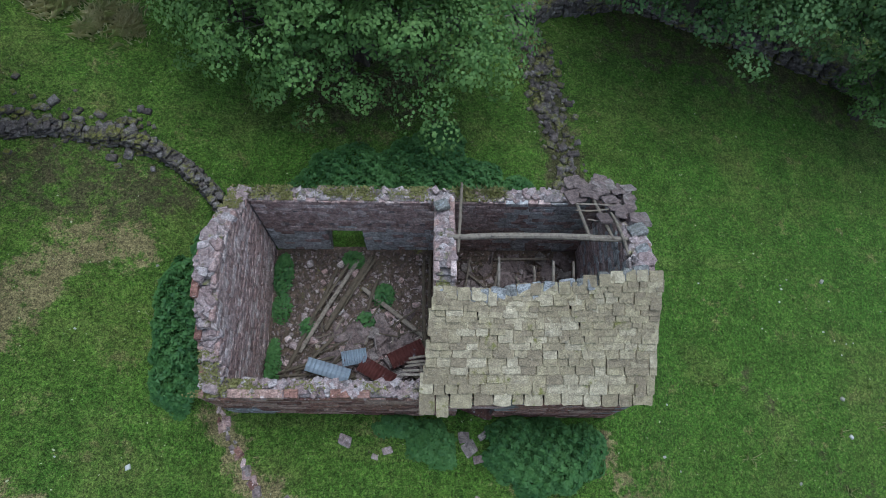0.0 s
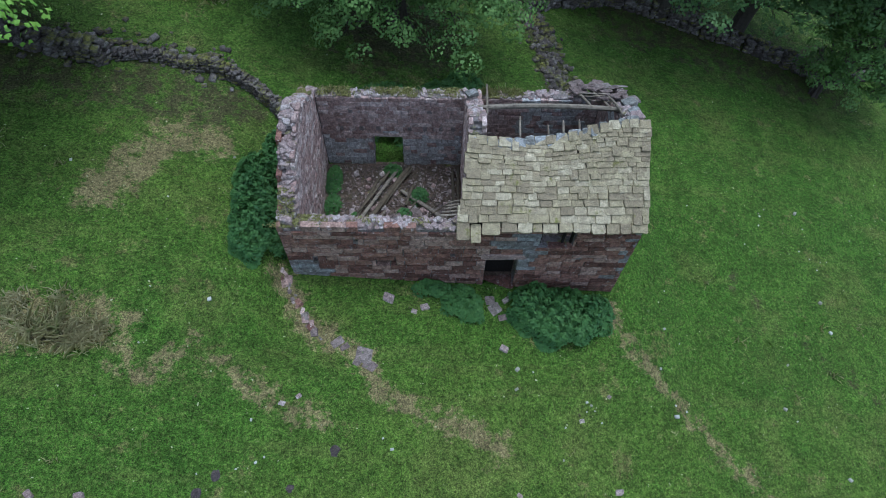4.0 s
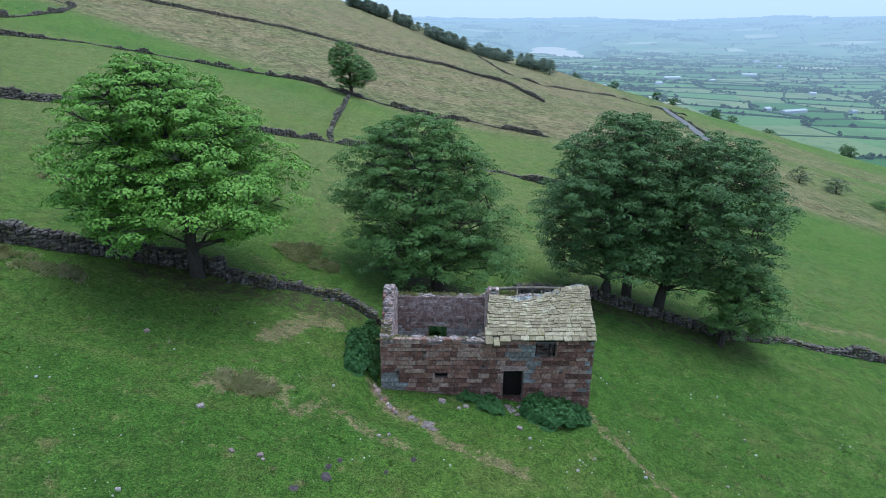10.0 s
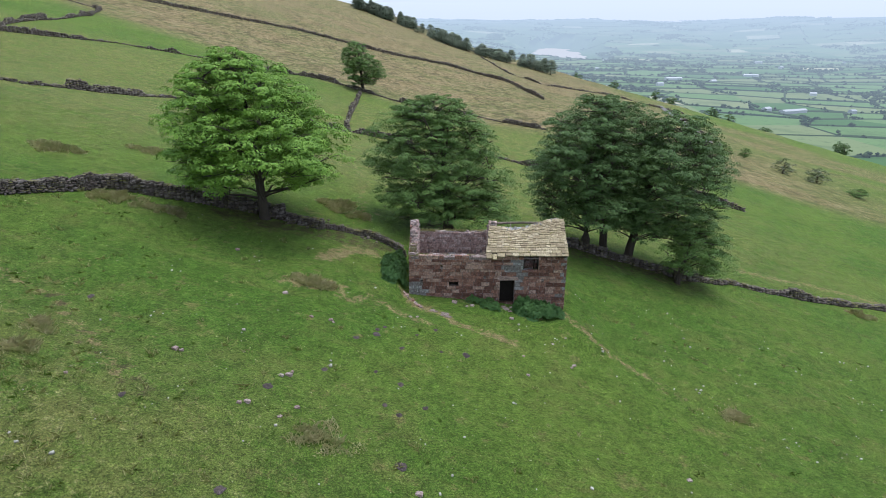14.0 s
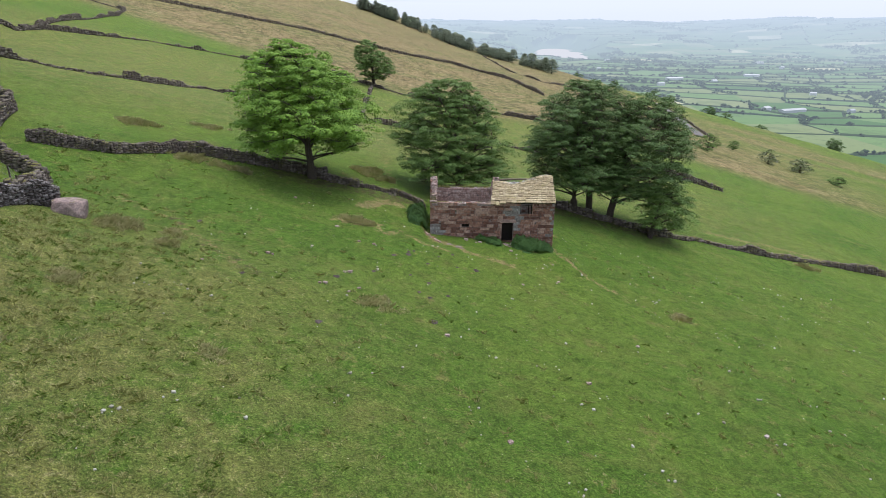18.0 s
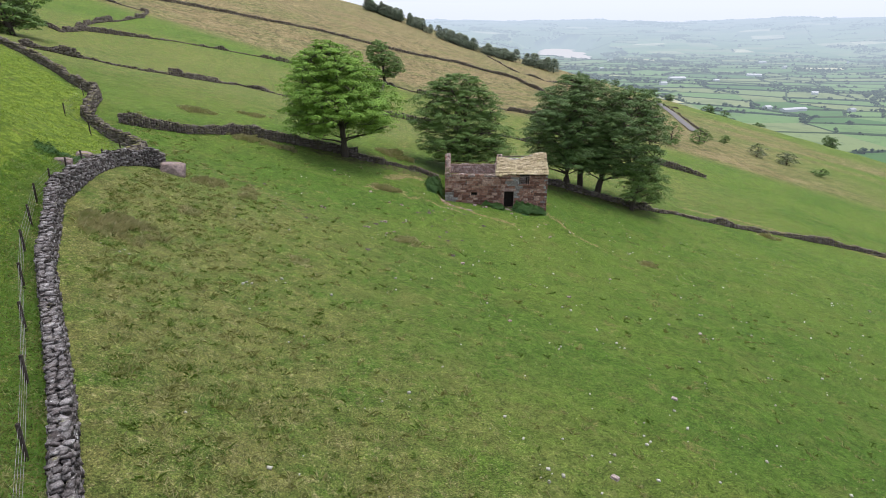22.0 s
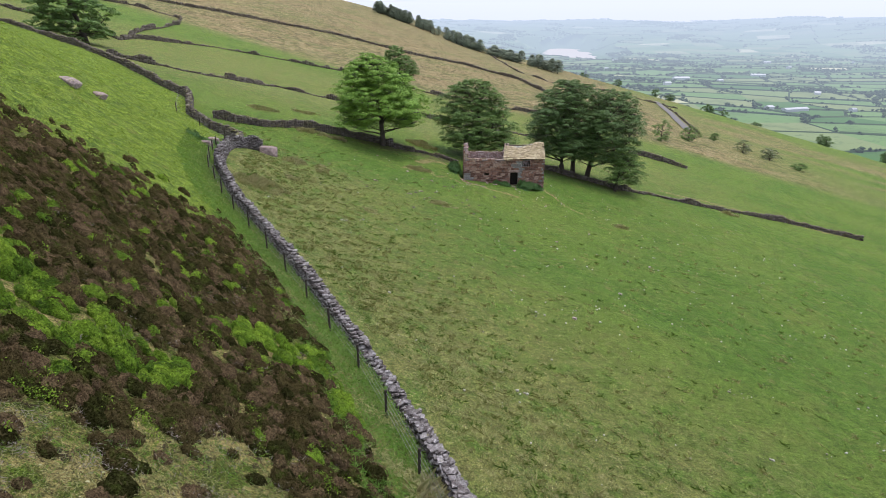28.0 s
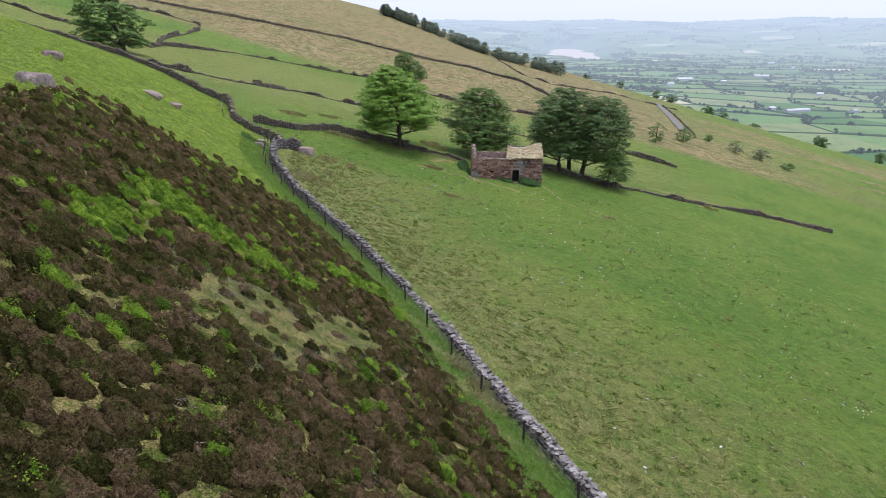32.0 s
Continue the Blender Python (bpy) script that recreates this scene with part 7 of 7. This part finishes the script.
# ---------------------------------------------------------------- lane, valley
bm = bmesh.new()
LANE = [(88, 172), (91, 184), (97, 208), (104, 234), (111, 262), (121, 304), (133, 353)]
left = []
for i, (x, y) in enumerate(LANE):
    d = Vector((LANE[min(i + 1, 6)][0] - LANE[max(i - 1, 0)][0], LANE[min(i + 1, 6)][1] - LANE[max(i - 1, 0)][1])).normalized()
    row = []
    for s in (-1.7, 1.7):
        px, py = x + d.y * s, y - d.x * s
        row.append(bm.verts.new((px, py, max(gz(px, py), gz(x, y)) + 0.35)))
    left.append(row)
for a, b in zip(left[:-1], left[1:]):
    bm.faces.new((a[0], a[1], b[1], b[0]))
lane = part("road", bm, M["lane"], None)
tagged(lane, "narrow grey lane climbing out of the valley", "road", "", "structure")
tagged(many_stones("lane_wall", stones_along([(x + 4, y - 2) for x, y in LANE], 0.8, 0.7, 0.6, 19, broken=0.8), M["drystone"], None, 19), "drystone wall beside the lane", "drystone wall", "", "stuff")

# the reservoir
ys = np.linspace(2440, 3720, 60)
mid, half = np.interp(ys, LAKE_Y, LAKE_X), np.interp(ys, LAKE_Y, LAKE_W)
wob = 14 * np.sin(ys / 61) + 9 * np.sin(ys / 23)
bm = bmesh.new()
bank = [(bm.verts.new((m - h + w * (h > 20), y, -117.5)), bm.verts.new((m + h + w * 0.7 * (h > 20), y, -117.5))) for y, m, h, w in zip(ys, mid, half, wob)]
for a, b in zip(bank[:-1], bank[1:]):
    bm.faces.new((a[0], a[1], b[1], b[0]))
tagged(part("water", bm, M["water"], None), "pale reservoir shining in the valley", "reservoir", "", "structure")


def in_lake(x, y):
    return (np.abs(x - np.interp(y, LAKE_Y, LAKE_X)) < np.interp(y, LAKE_Y, LAKE_W) + 45) & (y > 2400) & (y < 3760)


# the valley's fields: a warped net of hedged plots
rv = np.random.RandomState(15)
CELL, TURN_BY = (118.0, 92.0), 0.32
ni, nj = 76, 62
I, J = np.meshgrid(np.arange(ni), np.arange(nj), indexing="ij")
HX = (I - 22 + 0.62 * rv.uniform(-0.5, 0.5, I.shape) + 0.9 * np.sin(J / 3.7)) * CELL[0]
HY = (J - 2 + 0.62 * rv.uniform(-0.5, 0.5, I.shape) + 0.9 * np.sin(I / 4.1)) * CELL[1]
NX, NY = HX * math.cos(TURN_BY) + HY * math.sin(TURN_BY), -HX * math.sin(TURN_BY) + HY * math.cos(TURN_BY)
NR = np.hypot(NX, NY)
NZ = height(NX, NY) + 3.0 + 0.0012 * NR
inside = (brow(NX, NY) > 75) & (NZ < 70) & (NR < 5000) & (NX > -500) & (NX < 4300) & ~in_lake(NX, NY)
net = np.arange(ni * nj).reshape(ni, nj)
whole = inside[:-1, :-1] & inside[1:, :-1] & inside[1:, 1:] & inside[:-1, 1:]
quads = np.stack([net[:-1, :-1], net[1:, :-1], net[1:, 1:], net[:-1, 1:]], -1)[whole]
plots = arrays("valley_fields", np.stack([NX, NY, NZ], -1).reshape(-1, 3), quads, M["fields"])
at = plots.data.attributes.new("tone", "FLOAT", "FACE")
at.data.foreach_set("value", rv.uniform(0, 1, len(plots.data.polygons)).astype(np.float32))
tagged(plots, "patchwork of hedged green fields across the valley", "fields", "", "structure")


def far_clumps(name, label, c, size, seed):
    """Ragged little crowns, as one mesh."""
    r = np.random.RandomState(seed)
    k, lobes = len(c), 3
    c = c[:, None] + np.stack([r.normal(0, 0.55, (k, lobes)), r.normal(0, 0.55, (k, lobes)), r.uniform(0.3, 1.0, (k, lobes))], -1) * size[:, None, None]
    octa = np.array([(1, 0, 0), (-1, 0, 0), (0, 1, 0), (0, -1, 0), (0, 0, 1), (0, 0, -1)], float)
    of = np.array([(0, 2, 4), (2, 1, 4), (1, 3, 4), (3, 0, 4), (2, 0, 5), (1, 2, 5), (3, 1, 5), (0, 3, 5)])
    v = c[:, :, None] + octa * np.array((1.1, 1.1, 0.75)) * (size[:, None, None, None] * r.uniform(0.4, 0.85, (k, lobes, 6, 1)))
    f = (of[None] + 6 * np.arange(k * lobes)[:, None, None]).reshape(-1, 3)
    return tagged(arrays(name, v.reshape(-1, 3), f, M["far_wood"]), label, "woods", "", "stuff")


hv, hf, spots, sizes = [], [], [], []
for a, b in [(net[i, j], net[i + 1, j]) for i in range(ni - 1) for j in range(nj)] + [(net[i, j], net[i, j + 1]) for i in range(ni) for j in range(nj - 1)]:
    if not (inside.ravel()[a] and inside.ravel()[b]) or rv.uniform() < (0.12 if NR.ravel()[a] < 2900 else 0.75):
        continue
    p, q = np.array((NX.ravel()[a], NY.ravel()[a], NZ.ravel()[a])), np.array((NX.ravel()[b], NY.ravel()[b], NZ.ravel()[b]))
    d = (q - p) / np.linalg.norm(q - p)
    n2 = np.array((-d[1], d[0], 0)) * rv.uniform(1.0, 2.4)
    up = np.array((0, 0, rv.uniform(1.0, 2.8)))
    base = 6 * len(hv)
    hv.append([p - n2, p + n2, p + up, q - n2, q + n2, q + up])
    hf += [(base, base + 3, base + 5, base + 2), (base + 1, base + 2, base + 5, base + 4)]
    m = rv.poisson(3.6 if rv.uniform() < 0.6 else 9)
    for t in rv.uniform(0, 1, m):
        spots.append(p + (q - p) * t + rv.normal(0, 2.5, 3) * (1, 1, 0))
        sizes.append(rv.uniform(2.0, 5.4))
tagged(arrays("hedges", np.array(hv).reshape(-1, 3), np.array(hf), M["far_wood"]), "dark hedgerows between the valley fields", "hedges", "", "stuff")
far_clumps("hedgerow_trees", "hedgerow trees across the hazy valley", np.array(spots), np.array(sizes), 5)
spots, sizes = [], []
for a, b, c, d in quads:
    x, y = NX.ravel()[a], NY.ravel()[a]
    if waves(x, y, 900, 3) + rv.normal(0, 0.25) > 0.50 or rv.uniform() < 0.03:
        for u, w in rv.uniform(0, 1, (34, 2)):
            corner = [np.array((NX.ravel()[k], NY.ravel()[k], NZ.ravel()[k])) for k in (a, b, c, d)]
            spots.append((corner[0] * (1 - u) + corner[1] * u) * (1 - w) + (corner[3] * (1 - u) + corner[2] * u) * w)
            sizes.append(rv.uniform(3.5, 7.5))
far_clumps("valley_woods", "small woods in the hazy valley", np.array(spots), np.array(sizes), 6)
# trees along the foot of the hillside
oak = tree("slope_tree", "dark hedgerow tree at the foot of the hillside", 250, 345, 7.5, 4.4, 0.8, "leaf_dark", 131, 36, 34, 0.2, "trees at the hill foot", trunk=0.3)
for k in range(30):
    t = rv.uniform(0, 1)
    x = 95 + 300 * t + rv.normal(0, 5)
    y = 725 + 1.95 * (24 + 12 * math.sin(t * 19) + rv.normal(0, 7)) - 1.67 * x
    c = copy_thing(oak, pose(x, y, gz(x, y) - 0.2, 0, 0, rv.uniform(0, 360)))
    c.scale = [rv.uniform(0.6, 1.35), rv.uniform(0.6, 1.35), rv.uniform(0.45, 1.15)]


def farm(x, y, a, b, h, yaw, label):
    """A long low building: walls and an overhanging pitched roof."""
    t = thing("farm_building", label, "farm building", "valley farms")
    bm = bmesh.new()
    box(bm, -a / 2, a / 2, -b / 2, b / 2, -4, h * 0.6)
    part("wall", bm, M["farm"], t)
    bm = bmesh.new()
    lo = [bm.verts.new(p) for p in ((-a * 0.52, -b * 0.55, h * 0.58), (a * 0.52, -b * 0.55, h * 0.58), (a * 0.52, 0, h), (-a * 0.52, 0, h), (a * 0.52, b * 0.55, h * 0.58), (-a * 0.52, b * 0.55, h * 0.58))]
    for q in ((0, 1, 2, 3), (3, 2, 4, 5), (0, 3, 5), (1, 4, 2)):
        bm.faces.new([lo[i] for i in q])
    part("roof", bm, M["farm"], t)
    t.matrix_basis = pose(x, y, gz(x, y) + 4 + 0.0012 * math.hypot(x, y), 0, 0, yaw)
    return t


for x, y, a, b, h, yaw in ((523, 905, 26, 11, 5, 20), (545, 915, 22, 10, 5, 18), (500, 925, 14, 9, 6, 30), (560, 1500, 40, 14, 6, 10), (820, 1650, 36, 14, 6, -8), (1450, 1800, 30, 12, 6, 5), (1300, 1300, 24, 10, 6, 12), (330, 1250, 16, 9, 6, 30)):
    farm(x, y, a, b, h, yaw, "pale sheet-roofed farm building in the valley")
rf = random.Random(9)
for k in range(26):
    x, y = rf.uniform(300, 1900), rf.uniform(900, 2300)
    if brow(x, y) > 160:
        farm(x, y, rf.uniform(9, 18), rf.uniform(7, 9), rf.uniform(5, 7), rf.uniform(0, 180), "small pale house among the valley's fields")
